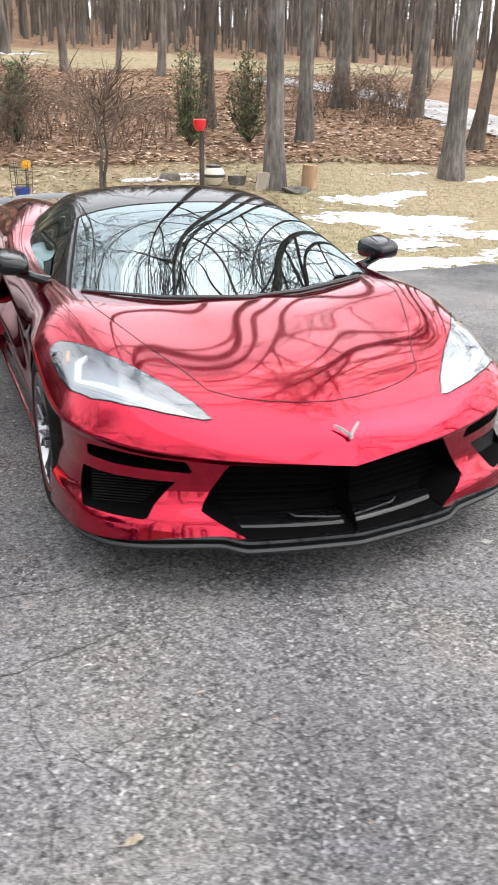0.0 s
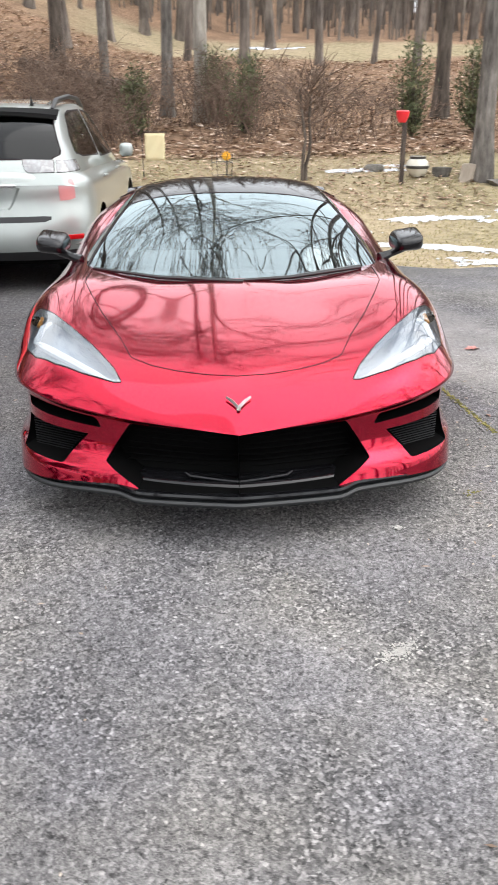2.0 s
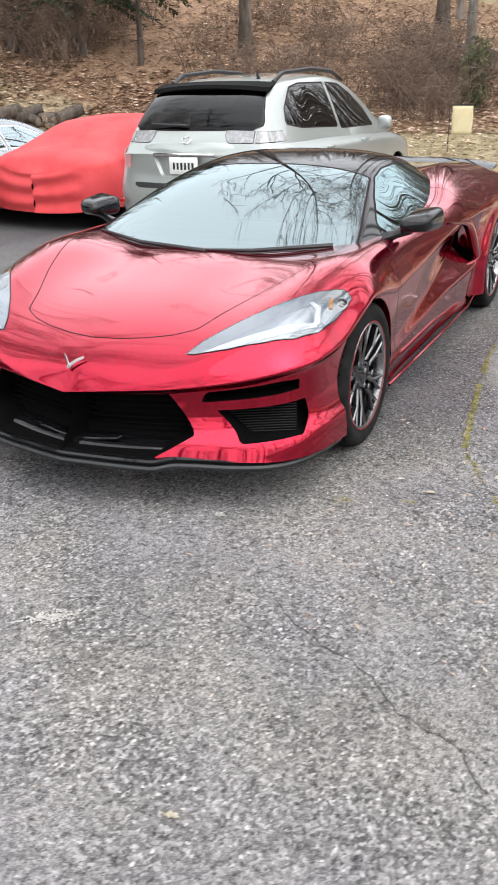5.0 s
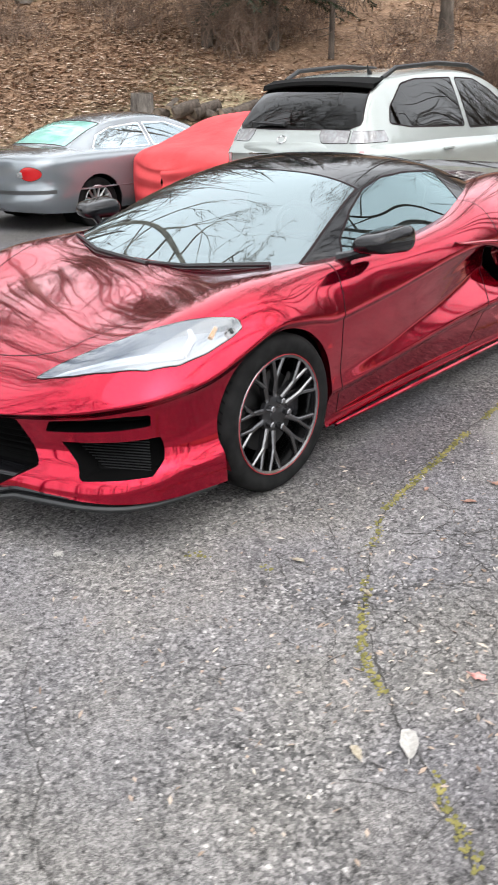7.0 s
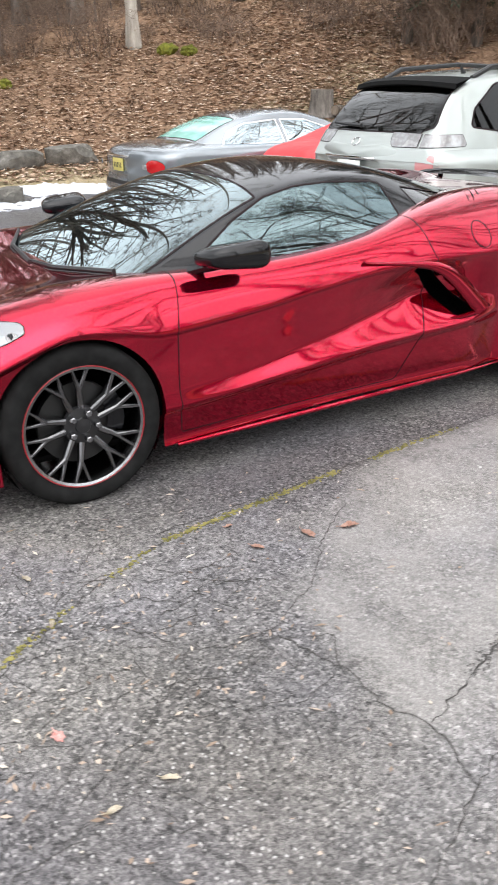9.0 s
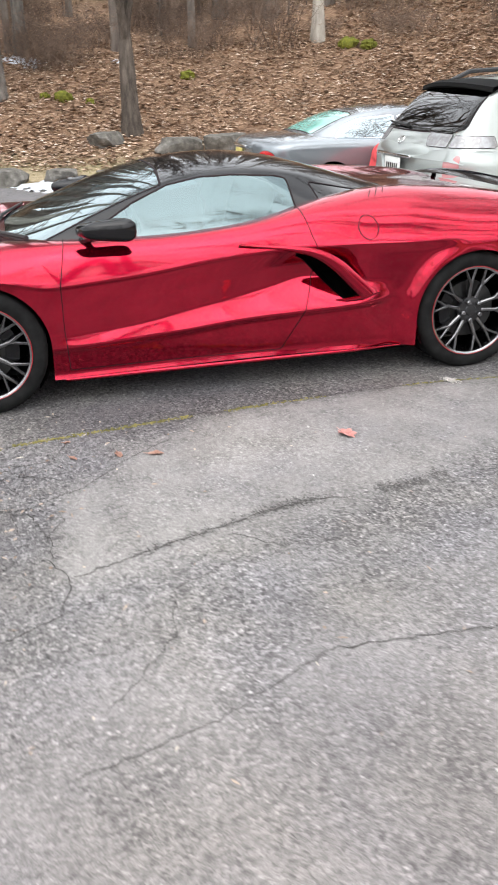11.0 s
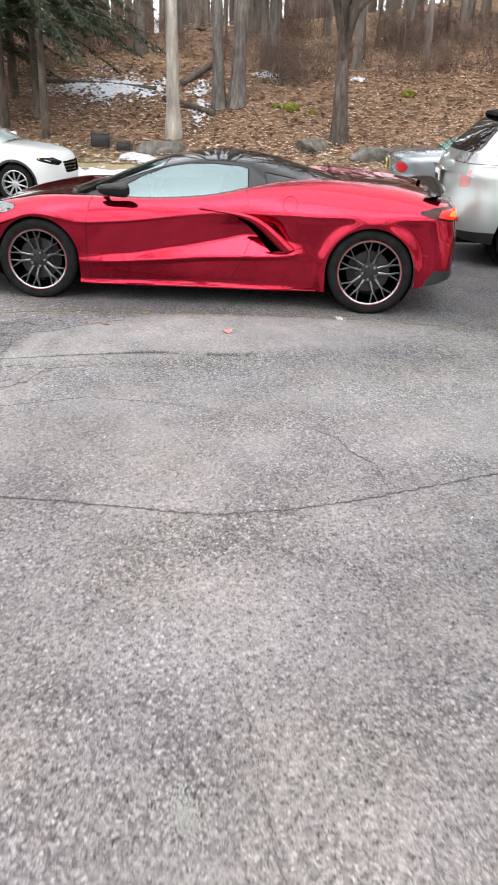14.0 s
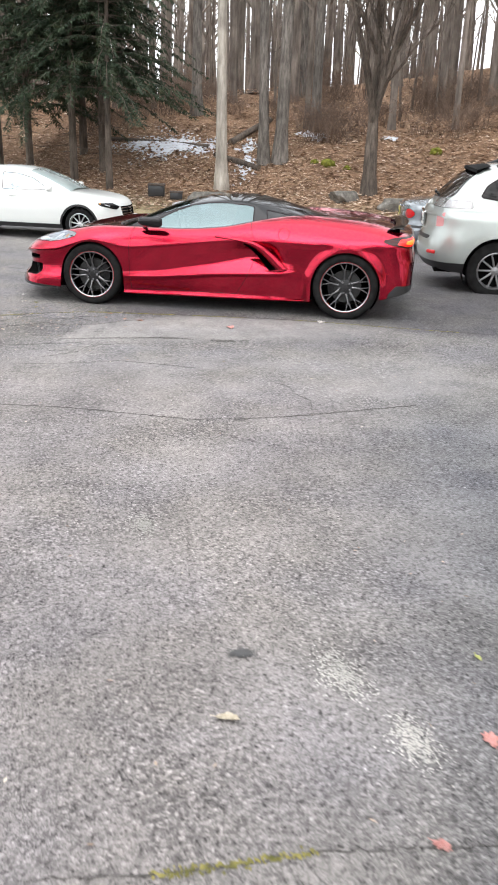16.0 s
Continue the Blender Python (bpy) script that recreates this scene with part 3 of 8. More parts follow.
    for j, y in enumerate(ys):
        x1, z1, z0, zrr, f = X[j], zp(y), zc(y), zr(y), fr(y)
        drop = 0.34 + 0.14 * float(smooth(0.1, -0.4, y)) + 0.12 * float(smooth(1.6, 2.2, y))
        w_h = float(smooth(-0.85, -0.55, y) * (1 - smooth(0.40, 0.70, y)))
        round_ = z0 + 0.42 * (zrr - z0) + valley(y)
        knee = round_ * (1 - w_h) + (z0 - 0.003) * w_h
        s = [0.0, 0.19, 0.38, 0.55, 0.72, 0.88, 1.0]
        px = [0.0, 0.25 * f * x1, 0.5 * f * x1, 0.76 * f * x1, f * x1, (f + 0.66 * (1 - f)) * x1, x1]
        pz = [z0, z0 + 0.32 * (knee - z0), knee, knee + 0.54 * (zrr - knee), zrr, zrr - drop * (zrr - z1), z1]
        # mirrored ends keep the middle line level
        half[j, :nt, 0] = spline(list(zip([-0.19] + s, [-px[1]] + px)))(tt)
        half[j, :nt, 2] = spline(list(zip([-0.19] + s, [pz[1]] + pz)))(tt)
        half[j, :nt, 1] = y
        wf, wr = 1 - smooth(-0.35, 0.36, y), smooth(2.0, 2.30, y)
        zz = z1 + (zb(y) - z1) * kk
        zi, di, zl, dl, zs = float(z_in(y)), float(d_in(y)), float(z_low(y)), float(d_low(y)), float(zb(y))
        f_d = np.interp(zz, [zs, zs + 0.03, zl - 0.025, zl, zi, 0.5 * (zi + z1), z1 - 0.018, z1], [-0.050, -0.058, dl - 0.022, dl, di, 0.66 * di, -0.012, 0.0])
        ff = f_f(kk)
        ff = ff - np.maximum(ff, 0) * 0.8 * smooth(-0.80, -0.50, y)
        # behind the door the side leans in below the shoulder; a flare stands out round the rear arch
        deep = 1 - 0.85 * float(smooth(2.95, 3.30, y))
        f_r = deep * np.interp(zz, [zs, zs + 0.06, 0.5, z1 - 0.05, z1 - 0.015, z1], [-0.088, -0.080, -0.062, -0.030, -0.010, 0.0])
        f_r = f_r * (1 - 0.88 * (1 - smooth(0.385, 0.450, np.hypot(y - 2.723, np.maximum(zz - 0.338, 0)))))
        off = wf * ff + wr * f_r + (1 - wf - wr) * f_d
        half[j, nt:, 0] = np.maximum(x1 + nx_[j] * off, 0)
        half[j, nt:, 1] = y + ny_[j] * off
        half[j, nt:, 2] = zz
    half = fair(half, 8, 1, (nt - 3, nt - 2, nt - 1, nt, nt + 1, nt + 2, nt + 3))
    # long, even curvature for the bonnet and the haunches
    calm = fair(half[:, :nt], 45, 4, (nt - 3, nt - 2, nt - 1))
    w_ = (1 - smooth(0.80, 0.97, tt))[None, :, None] * smooth(-0.97, -0.62, ys)[:, None, None]
    half[:, :nt] = half[:, :nt] * (1 - w_) + calm * w_
    # the waist crease dies out over the rear wheel
    soft_ = fair(half, 0, 10)
    w_ = (0.06 + 0.94 * smooth(2.30, 2.75, ys))[:, None, None]
    half = half * (1 - w_) + soft_ * w_
    half[:, :, 1] -= (0.060 + 0.030 * smooth(0.60, 0.80, half[:, :, 2])) * smooth(2.95, 3.45, half[:, :, 1])
    half[:, 0, 0] = 0
    mirror = half[:, ::-1].copy()
    mirror[:, :, 0] *= -1
    return Shell(np.concatenate([mirror, half[:, 1:]], 1))


def canopy_shell(st, ny=90, nt=34, nk=26, rail_round=3):
    """A cabin: stations of (y, centre height, rail x, rail z, belt x, belt z)."""
    y = np.linspace(st[0][0], st[-1][0], ny)
    c = [spline([(q[0], q[k]) for q in st])(y) for k in range(1, 6)]
    half = np.zeros((ny, nt + nk, 3))
    for j in range(ny):
        z0, xr, zr, xb, zb = (q[j] for q in c)
        t = np.linspace(0, 1, nt)
        half[j, :nt, 0] = xr * t
        half[j, :nt, 2] = z0 + (zr - z0) * (0.35 * t ** 2 + 0.65 * t ** 4)
        k = np.linspace(0, 1, nk + 1)[1:]
        half[j, nt:, 0] = xr + (xb - xr) * (1.25 * k - 0.25 * k * k)
        half[j, nt:, 2] = zr + (zb - zr) * k
        half[j, :, 1] = y[j]
    half = fair(half, 4, rail_round)
    half[:, 0, 0] = 0
    mirror = half[:, ::-1].copy()
    mirror[:, :, 0] *= -1
    return Shell(np.concatenate([mirror, half[:, 1:]], 1))


def seam(sh, labels, name, material, parent, r=0.003, keep=None, text=""):
    """The dark joint round a panel, on its very edge."""
    v, f, n = sh.take(labels, keep)
    count = {}
    for q in f:
        for a, b in zip(q, q[1:] + q[:1]):
            count[(min(a, b), max(a, b))] = count.get((min(a, b), max(a, b)), 0) + 1
    verts, faces = [], []
    for (a, b), m in count.items():
        if m != 1:
            continue
        p, q, na = v[a], v[b], n[a]
        d = q - p
        side = np.cross(d, na)
        ln = np.linalg.norm(side)
        if ln < 1e-7:
            continue
        side = side / ln * r
        k = len(verts)
        up = na * 0.0012
        verts += [p - side + up, p + side + up, q + side + up, q - side + up]
        faces.append((k, k + 1, k + 2, k + 3))
    if faces:
        return mesh_of(name, verts, faces, material, parent, text, flat=True)


def ring_bm(y, z, r0, r1, x0, x1, seg=56, sweep=(0, 360)):
    """A band round an axle from x0, r0 to x1, r1."""
    b = bmesh.new()
    a0, a1 = (radians(q) for q in sweep)
    pr = None
    for k in range(seg + 1):
        a = a0 + (a1 - a0) * k / seg
        c, s = math.cos(a), math.sin(a)
        cur = (b.verts.new((x0, y + r0 * c, z + r0 * s)), b.verts.new((x1, y + r1 * c, z + r1 * s)))
        if pr:
            b.faces.new((pr[0], cur[0], cur[1], pr[1]))
        pr = cur
    return b


def prism(bm, a, b, wa, wb, xa, xb, depth):
    """A spoke: a bar in the wheel's plane from a to b (y, z), tapering, with a bevelled face."""
    a, b = np.array(a, float), np.array(b, float)
    d = (b - a) / np.linalg.norm(b - a)
    s = np.array([-d[1], d[0]])
    vs = []
    for p, w, x in ((a, wa, xa), (b, wb, xb)):
        for off, dep in ((-w, -depth), (-w, -0.006), (-w * 0.45, 0.0), (w * 0.45, 0.0), (w, -0.006), (w, -depth)):
            q = p + s * off
            vs.append(bm.verts.new((x + dep, q[0], q[1])))
    for i in range(5):
        bm.faces.new((vs[i], vs[i + 1], vs[i + 7], vs[i + 6]))
    bm.faces.new(vs[:6][::-1])
    bm.faces.new(vs[6:])


def sport_wheel(name, R, rim, width, label):
    """A road wheel about its own axle, its outer face to +x."""
    w = tagged(new(name), label)
    side = R - rim
    prof = [(-width, rim), (-width - 0.004, rim + 0.2 * side), (-width - 0.002, rim + 0.75 * side), (-width + 0.02, R - 0.004), (-width * 0.5, R), (-0.022, R - 0.003), (-0.006, R - 0.014),
            (0.003, rim + 0.66 * side), (0.004, rim + 0.35 * side), (-0.002, rim + 0.08 * side), (-0.008, rim - 0.002)]
    part("tyre", revolve(prof, 72), M_rubber, w, "low-profile black tyre")
    part("rim", revolve([(-0.008, rim), (-0.002, rim - 0.004), (-0.006, rim - 0.014), (-0.028, rim - 0.018), (-0.05, rim - 0.022), (-width + 0.01, rim - 0.024)], 72), M_lip, w, "polished dark rim barrel")
    part("pinstripe", revolve([(-0.001, rim + 0.001), (0.0006, rim - 0.001), (-0.001, rim - 0.0035)], 72), M_redline, w, "thin red stripe round the rim")
    groove = 26
    bm = bmesh.new()
    for k in range(groove * 2):
        a = 2 * math.pi * k / (groove * 2)
        for s_, e_ in ((-0.055, -0.018), (-width + 0.02, -width + 0.05)):
            c0, s0, c1, s1 = math.cos(a), math.sin(a), math.cos(a + 0.05), math.sin(a + 0.05)
            r2 = R + 0.0005
            q = [bm.verts.new(p) for p in ((s_, r2 * c0, r2 * s0), (e_, r2 * c1, r2 * s1), (e_, r2 * math.cos(a + 0.065), r2 * math.sin(a + 0.065)), (s_, r2 * math.cos(a + 0.015), r2 * math.sin(a + 0.015)))]
            bm.faces.new(q)
    tagged(part("tread_grooves", bm, M_dark, w, flat=True), kind="stuff")
    for k in range(5):
        for sgn in (-1, 1):
            a0 = radians(90 + 72 * k + sgn * 13)
            bm = bmesh.new()
            rad = lambda r, a: (r * math.cos(a), r * math.sin(a))
            fork = rim * 0.60
            prism(bm, rad(0.070, radians(90 + 72 * k + sgn * 17)), rad(fork, a0), 0.0135, 0.0100, -0.030, -0.016, 0.03)
            prism(bm, rad(fork, a0), rad(rim - 0.006, a0 + sgn * radians(10)), 0.0095, 0.0062, -0.016, -0.006, 0.024)
            prism(bm, rad(fork, a0), rad(rim - 0.006, a0 - sgn * radians(6)), 0.0095, 0.0062, -0.016, -0.006, 0.024)
            part("spoke", bm, M_rim, w, flat=True)
        bm = revolve([(-0.034, 0.014), (-0.004, 0.014), (0.000, 0.010), (0.000, 0.0)], 6)
        a = radians(90 + 36 + 72 * k)
        bmesh.ops.translate(bm, vec=(0, 0.056 * math.cos(a), 0.056 * math.sin(a)), verts=bm.verts)
        part("lug_nut", bm, M_nut, w, flat=True)
    part("hub_cap", revolve([(-0.05, 0.078), (-0.034, 0.074), (-0.030, 0.034), (-0.024, 0.030), (-0.022, 0.0)], 32), M_rimdark, w)
    part("brake_disc", revolve([(-0.075, 0.0), (-0.075, 0.165), (-0.105, 0.165), (-0.105, 0.0)], 40), M_disc, w, "steel brake disc behind the spokes")
    bm = bmesh.new()
    for r0, r1, x0, x1 in ((0.115, 0.185, -0.062, -0.062), (0.185, 0.185, -0.062, -0.12)):
        b2 = ring_bm(0, 0, r0, r1, x0, x1, 14, (-35, 35) if "front" in name else (145, 215))
        me_ = bpy.data.meshes.new("tmp")
        b2.to_mesh(me_)
        b2.free()
        bm.from_mesh(me_)
        bpy.data.meshes.remove(me_)
    part("brake_caliper", bm, M_black, w, "black brake caliper")
    return w


def put_under(ob, parent, m):
    ob.parent = parent
    ob.matrix_local = m
    return ob
M_head = mat("headlight_housing", (0.34, 0.39, 0.45), 0.35, 0.4)
M_drl = mat("white_light_guide", (0.72, 0.76, 0.80), 0.25)
M_amber = mat("amber_reflector", (0.62, 0.27, 0.05), 0.3)
M_tail = mat("lit_tail_lamp", (1.0, 0.13, 0.012), 0.25, emit=0.70)
M_glow = mat("lit_red_lens", (0.75, 0.010, 0.006), 0.2, emit=0.16)
M_darklens = mat("dark_red_lens", (0.03, 0.002, 0.002), 0.15, spec=0.3)
M_tail_red = mat("red_lamp_lens", (0.45, 0.006, 0.008), 0.15, coat=0.6)
M_mesh = mat("black_mesh", (0.008, 0.008, 0.009), 0.6, spec=0.2)
M_cowl = mat("matt_black_cowl", (0.008, 0.008, 0.008), 0.85, spec=0.1)
M_seat = mat("dark_leather", (0.03, 0.028, 0.028), 0.6)
M_steel = mat("brushed_badge_metal", (0.36, 0.34, 0.33), 0.3, 1.0)


def sports_car():
    car = tagged(new("sports_car"), "low metallic red sports car with a gloss black hardtop", "car")
    sh = red_shell()
    both = lambda f: (lambda v: f(np.abs(v[:, 0]), v[:, 1], v[:, 2]))
    hubs = ((0.0, 0.330, 0.345), (2.723, 0.338, 0.358))
    for y, z, r in hubs:
        sh.cut(both(lambda x, yy, zz: np.where(x > 0.55, np.where(zz < z, np.abs(yy - y), np.hypot(yy - y, zz - z)) - r, 1.0)), "arch")
    lamp = [(0.448, -0.792), (0.61, -0.733), (0.725, -0.666), (0.82, -0.58), (0.872, -0.48), (0.894, -0.36), (0.904, -0.24), (0.902, -0.165), (0.866, -0.184), (0.73, -0.395), (0.578, -0.58), (0.49, -0.705)]
    sh.cut(both(lambda x, y, z: np.where(z > 0.5, poly_sd(lamp, x, y), 1.0)), "lamp")
    grille = [(0.0, 0.442), (0.42, 0.462), (0.522, 0.306), (0.392, 0.228), (0.37, 0.10), (-0.37, 0.10), (-0.392, 0.228), (-0.522, 0.306), (-0.42, 0.462)]
    sh.cut(lambda v: np.where(v[:, 1] < -0.5, poly_sd(grille, v[:, 0], v[:, 2]), 1.0), "grille")
    slit = [(0.535, 0.430), (0.556, 0.472), (0.80, 0.503), (0.852, 0.500), (0.850, 0.458), (0.78, 0.450)]
    vent = [(0.590, 0.398), (0.655, 0.330), (0.700, 0.280), (0.885, 0.287), (0.874, 0.350), (0.862, 0.412)]
    for poly, nm in ((slit, "slit"), (vent, "vent")):
        sh.cut(both(lambda x, y, z: np.where(y < -0.3, poly_sd(poly, x, z), 1.0)), nm)
    scoop = [(1.60, 0.745), (1.76, 0.712), (1.90, 0.605), (2.04, 0.49), (2.00, 0.455), (1.92, 0.468), (1.85, 0.535), (1.78, 0.610), (1.70, 0.690)]
    sh.cut(both(lambda x, y, z: np.where(x > 0.6, poly_sd(scoop, y, z), 1.0)), "scoop")
    tail = [(3.04, 0.824), (3.20, 0.860), (3.46, 0.888), (3.46, 0.775), (3.32, 0.762), (3.15, 0.790)]
    sh.cut(both(lambda x, y, z: np.where((x > 0.42), poly_sd(tail, y, z), 1.0)), "tail")
    glow = [(3.22, 0.798), (3.25, 0.845), (3.46, 0.868), (3.46, 0.790), (3.33, 0.777)]
    sh.cut(both(lambda x, y, z: np.where((x > 0.60), poly_sd(glow, y, z), 1.0)), "glow", ("tail",))
    core = [(3.30, 0.806), (3.32, 0.834), (3.46, 0.848), (3.46, 0.812), (3.36, 0.796)]
    sh.cut(both(lambda x, y, z: np.where((x > 0.60), poly_sd(core, y, z), 1.0)), "core", ("glow",))
    diff = [(3.12, 0.10), (3.17, 0.30), (3.24, 0.38), (3.8, 0.40), (3.8, 0.10)]
    sh.cut(lambda v: poly_sd(diff, v[:, 1], v[:, 2]), "diffuser")
    bonnet = [(0.0, -0.768), (0.12, -0.756), (0.24, -0.728), (0.34, -0.692), (0.425, -0.640), (0.48, -0.50), (0.575, -0.30), (0.645, -0.12), (0.69, 0.02), (0.70, 0.30), (-0.70, 0.30), (-0.69, 0.02), (-0.645, -0.12), (-0.575, -0.30), (-0.48, -0.50), (-0.425, -0.640), (-0.34, -0.692), (-0.24, -0.728), (-0.12, -0.756)]
    sh.cut(lambda v: np.where(v[:, 2] > 0.45, poly_sd(bonnet, v[:, 0], v[:, 1]), 1.0), "bonnet")
    door = [(0.465, 0.88), (0.445, 0.80), (0.415, 0.65), (0.415, 0.42), (0.43, 0.195), (1.58, 0.205), (1.683, 0.383), (1.752, 0.55), (1.786, 0.70), (1.735, 0.82), (1.70, 0.95), (0.5, 0.92)]
    sh.cut(both(lambda x, y, z: np.where(x > 0.70, poly_sd(door, y, z), 1.0)), "door")
    sh.cut(lambda v: np.where(v[:, 0] > 0.7, np.hypot(v[:, 1] - 2.06, v[:, 2] - 0.845) - 0.058, 1.0), "flap")
    right, left = (lambda c: c[0] < 0), (lambda c: c[0] > 0)
    sh.panel("body", "skin", M_red, car, "metallic red body panels")
    sh.panel("bonnet", "bonnet", M_red, car, "red bonnet with raised fender lines")
    seam(sh, "bonnet", "bonnet_joint", M_gap, car, 0.0016)
    for side in (left, right):
        d = sh.panel("door", "door", M_red, car, "red door with a sculpted waist", side)
        seam(sh, "door", "door_joint", M_gap, d, 0.0020, side)
        sh.well("side_scoop", "scoop", (-0.16 if side is left else 0.16, 0.05, 0), M_dark, car, "black side air scoop", side, 0.8)
        lens = sh.panel("headlight", "lamp", M_lens, car, "clear slanted headlight", side, 0.002)
        sgn = 1 if side is left else -1
        sh.well("lamp_housing", "lamp", (-0.01 * sgn, 0.03, -0.055), M_head, lens, "pale silver reflector housing", side, 0.93)
        # light guides that follow the lamp's edge, and dark lens barrels
        v, f, n = sh.take("lamp", side)
        def on(x, y):
            k = np.argmin((np.abs(v[:, 0]) - x) ** 2 + (v[:, 1] - y) ** 2)
            return Vector((sgn * x, y, v[k, 2] - 0.022))
        bm = bmesh.new()
        tube(bm, [on(*q) for q in ((0.475, -0.775), (0.57, -0.715), (0.68, -0.635), (0.78, -0.54), (0.845, -0.43))], [0.012, 0.017, 0.019, 0.019, 0.012], 8)
        tube(bm, [on(*q) for q in ((0.845, -0.43), (0.825, -0.36), (0.79, -0.34))], [0.014, 0.014, 0.010], 8)
        part("light_guide", bm, M_drl, lens, "white daytime running light")
        bm = bmesh.new()
        tube(bm, [on(0.855, -0.30) + Vector((0, 0, 0.004)), on(0.845, -0.26) + Vector((0, 0, 0.006))], [0.010, 0.008], 8)
        part("amber_marker", bm, M_amber, lens, "amber side marker")
        bm = bmesh.new()
        tube(bm, [on(0.885, -0.235), on(0.878, -0.215), on(0.885, -0.20)], [0.020, 0.020, 0.006], 8)
        part("lamp_corner", bm, M_black, lens)
        seam(sh, "lamp", "lamp_seal", M_gap, lens, 0.0035, side)
        for nm in ("slit", "vent"):
            w = sh.well("air_intake", nm, (-0.03 * sgn, 0.10, 0), M_dark, car, "black front air intake", side, 0.95)
            if nm == "vent":
                bm = bmesh.new()
                for k in range(13):
                    z = 0.288 + 0.011 * k
                    x0, x1 = 0.695 - 0.105 * (z - 0.28) / 0.12, 0.842
                    pts = [(sgn * (x0 + (x1 - x0) * q), -0.862 + 0.62 * max(0, (x0 + (x1 - x0) * q) - 0.55) * 0.9 + 0.085, z) for q in (0, 0.25, 0.5, 0.75, 1)]
                    tube(bm, pts, [0.0026] * 5, 4)
                part("vent_mesh", bm, M_mesh, w, "black horizontal mesh")
        tl = sh.panel("tail_lamp", "tail", M_darklens, car, "dark tail lamp with a lit orange bar", side, 0.001)
        sh.panel("lamp_glow", "glow", M_glow, tl, "glowing red light", side, 0.003)
        sh.panel("lamp_core", "core", M_tail, tl, "bright orange bulb", side, 0.003)
        for y, z, r in hubs:
            bm = ring_bm(y, z, r, r, sgn * 0.885, sgn * 0.60, 40, (-40, 220))
            part("wheel_liner", bm, M_dark, car)
            bm = ring_bm(y, z, r, 0.0, sgn * 0.60, sgn * 0.60, 40, (-40, 220))
            part("wheel_liner", bm, M_dark, car)
    sh.well("grille", "grille", (0, 0.16, 0), M_dark, car, "deep black front grille opening", None, 0.93)
    sh.panel("diffuser", "diffuser", M_satin, car, "black rear diffuser")
    # three short louvres on each haunch
    for sgn in (-1, 1):
        for k in range(3):
            pts = []
            for t in (0.0, 0.5, 1.0):
                x, y = 0.655 + 0.095 * t, 2.17 + 0.038 * k - 0.05 * t
                i = np.argmin((sh.v[:, 0] - sgn * x) ** 2 + (sh.v[:, 1] - y) ** 2 + np.where(sh.v[:, 2] < 0.85, 9, 0))
                pts.append((sgn * x, y, float(sh.v[i, 2]) + 0.0005))
            part("louvre", tube(bmesh.new(), pts, [0.0015, 0.003, 0.0015], 5), M_gap, car, "dark slot in the red haunch")
    flap = sh.panel("fuel_flap", "flap", M_red, car)
    seam(sh, "flap", "flap_joint", M_gap, flap, 0.0022)
    # arch lips: the painted edge turned inwards
    for sgn in (-1, 1):
        for y, z, r in hubs:
            v, f, n = sh.take("arch", lambda c: c[0] * sgn > 0 and abs(c[1] - y) < 0.5)
            rim_ = sorted((math.atan2(q[2] - z, q[1] - y), i) for i, q in enumerate(v) if abs(math.hypot(q[1] - y, q[2] - z) - r) < 2e-3)
            idx = [i for a, i in rim_ if a > -1.0] + [i for a, i in rim_ if a < -2.1]
            vs = [v[i] for i in idx] + [v[i] - np.array([sgn * 0.035, 0, 0]) for i in idx]
            k = len(idx)
            mesh_of("arch_lip", vs, [(i, i + 1, i + 1 + k, i + k) for i in range(k - 1)], M_red, car)
    # grille inner bar, lower lip and splitter
    bm = bmesh.new()
    for k in range(7):
        z = 0.262 + 0.024 * k
        w = 0.47 - 0.012 * k
        pts = [(w * q, -0.845 + 0.07 * abs(q) ** 1.5, z + 0.02 * abs(q)) for q in (-1, -0.6, -0.2, 0.2, 0.6, 1)]
        tube(bm, pts, [0.004] * 6, 5)
    part("grille_mesh", bm, M_dark, car, "thin black grille mesh")
    bm = bmesh.new()
    tube(bm, [(-0.21, -0.905, 0.268), (-0.19, -0.915, 0.256), (-0.08, -0.93, 0.244), (0, -0.935, 0.236), (0.08, -0.93, 0.244), (0.19, -0.915, 0.256), (0.21, -0.905, 0.268)], [0.004, 0.008, 0.008, 0.009, 0.008, 0.008, 0.004], 8)
    part("grille_blade", bm, M_black, car, "V-shaped gloss black blade")
    # a gloss lip that rises inside the foot of the grille
    verts, faces = [], []
    for i, x in enumerate(np.linspace(-0.42, 0.42, 29)):
        y0 = -0.972 + 0.30 * x * x + 0.10 * abs(x)
        verts += [(x, y0, 0.214), (x, y0 + 0.012, 0.232), (x, y0 + 0.055, 0.246), (x, y0 + 0.11, 0.244)]
        if i:
            faces += [(4 * i - 4 + k, 4 * i + k, 4 * i + k + 1, 4 * i - 3 + k) for k in range(3)]
    mesh_of("grille_lip", verts, faces, M_black, car, "gloss black lip along the foot of the grille")
    plan = spline([(0, -0.985), (0.2, -0.957), (0.38, -0.922), (0.55, -0.868), (0.705, -0.80), (0.818, -0.72), (0.892, -0.62), (0.928, -0.50), (0.944, -0.39)])
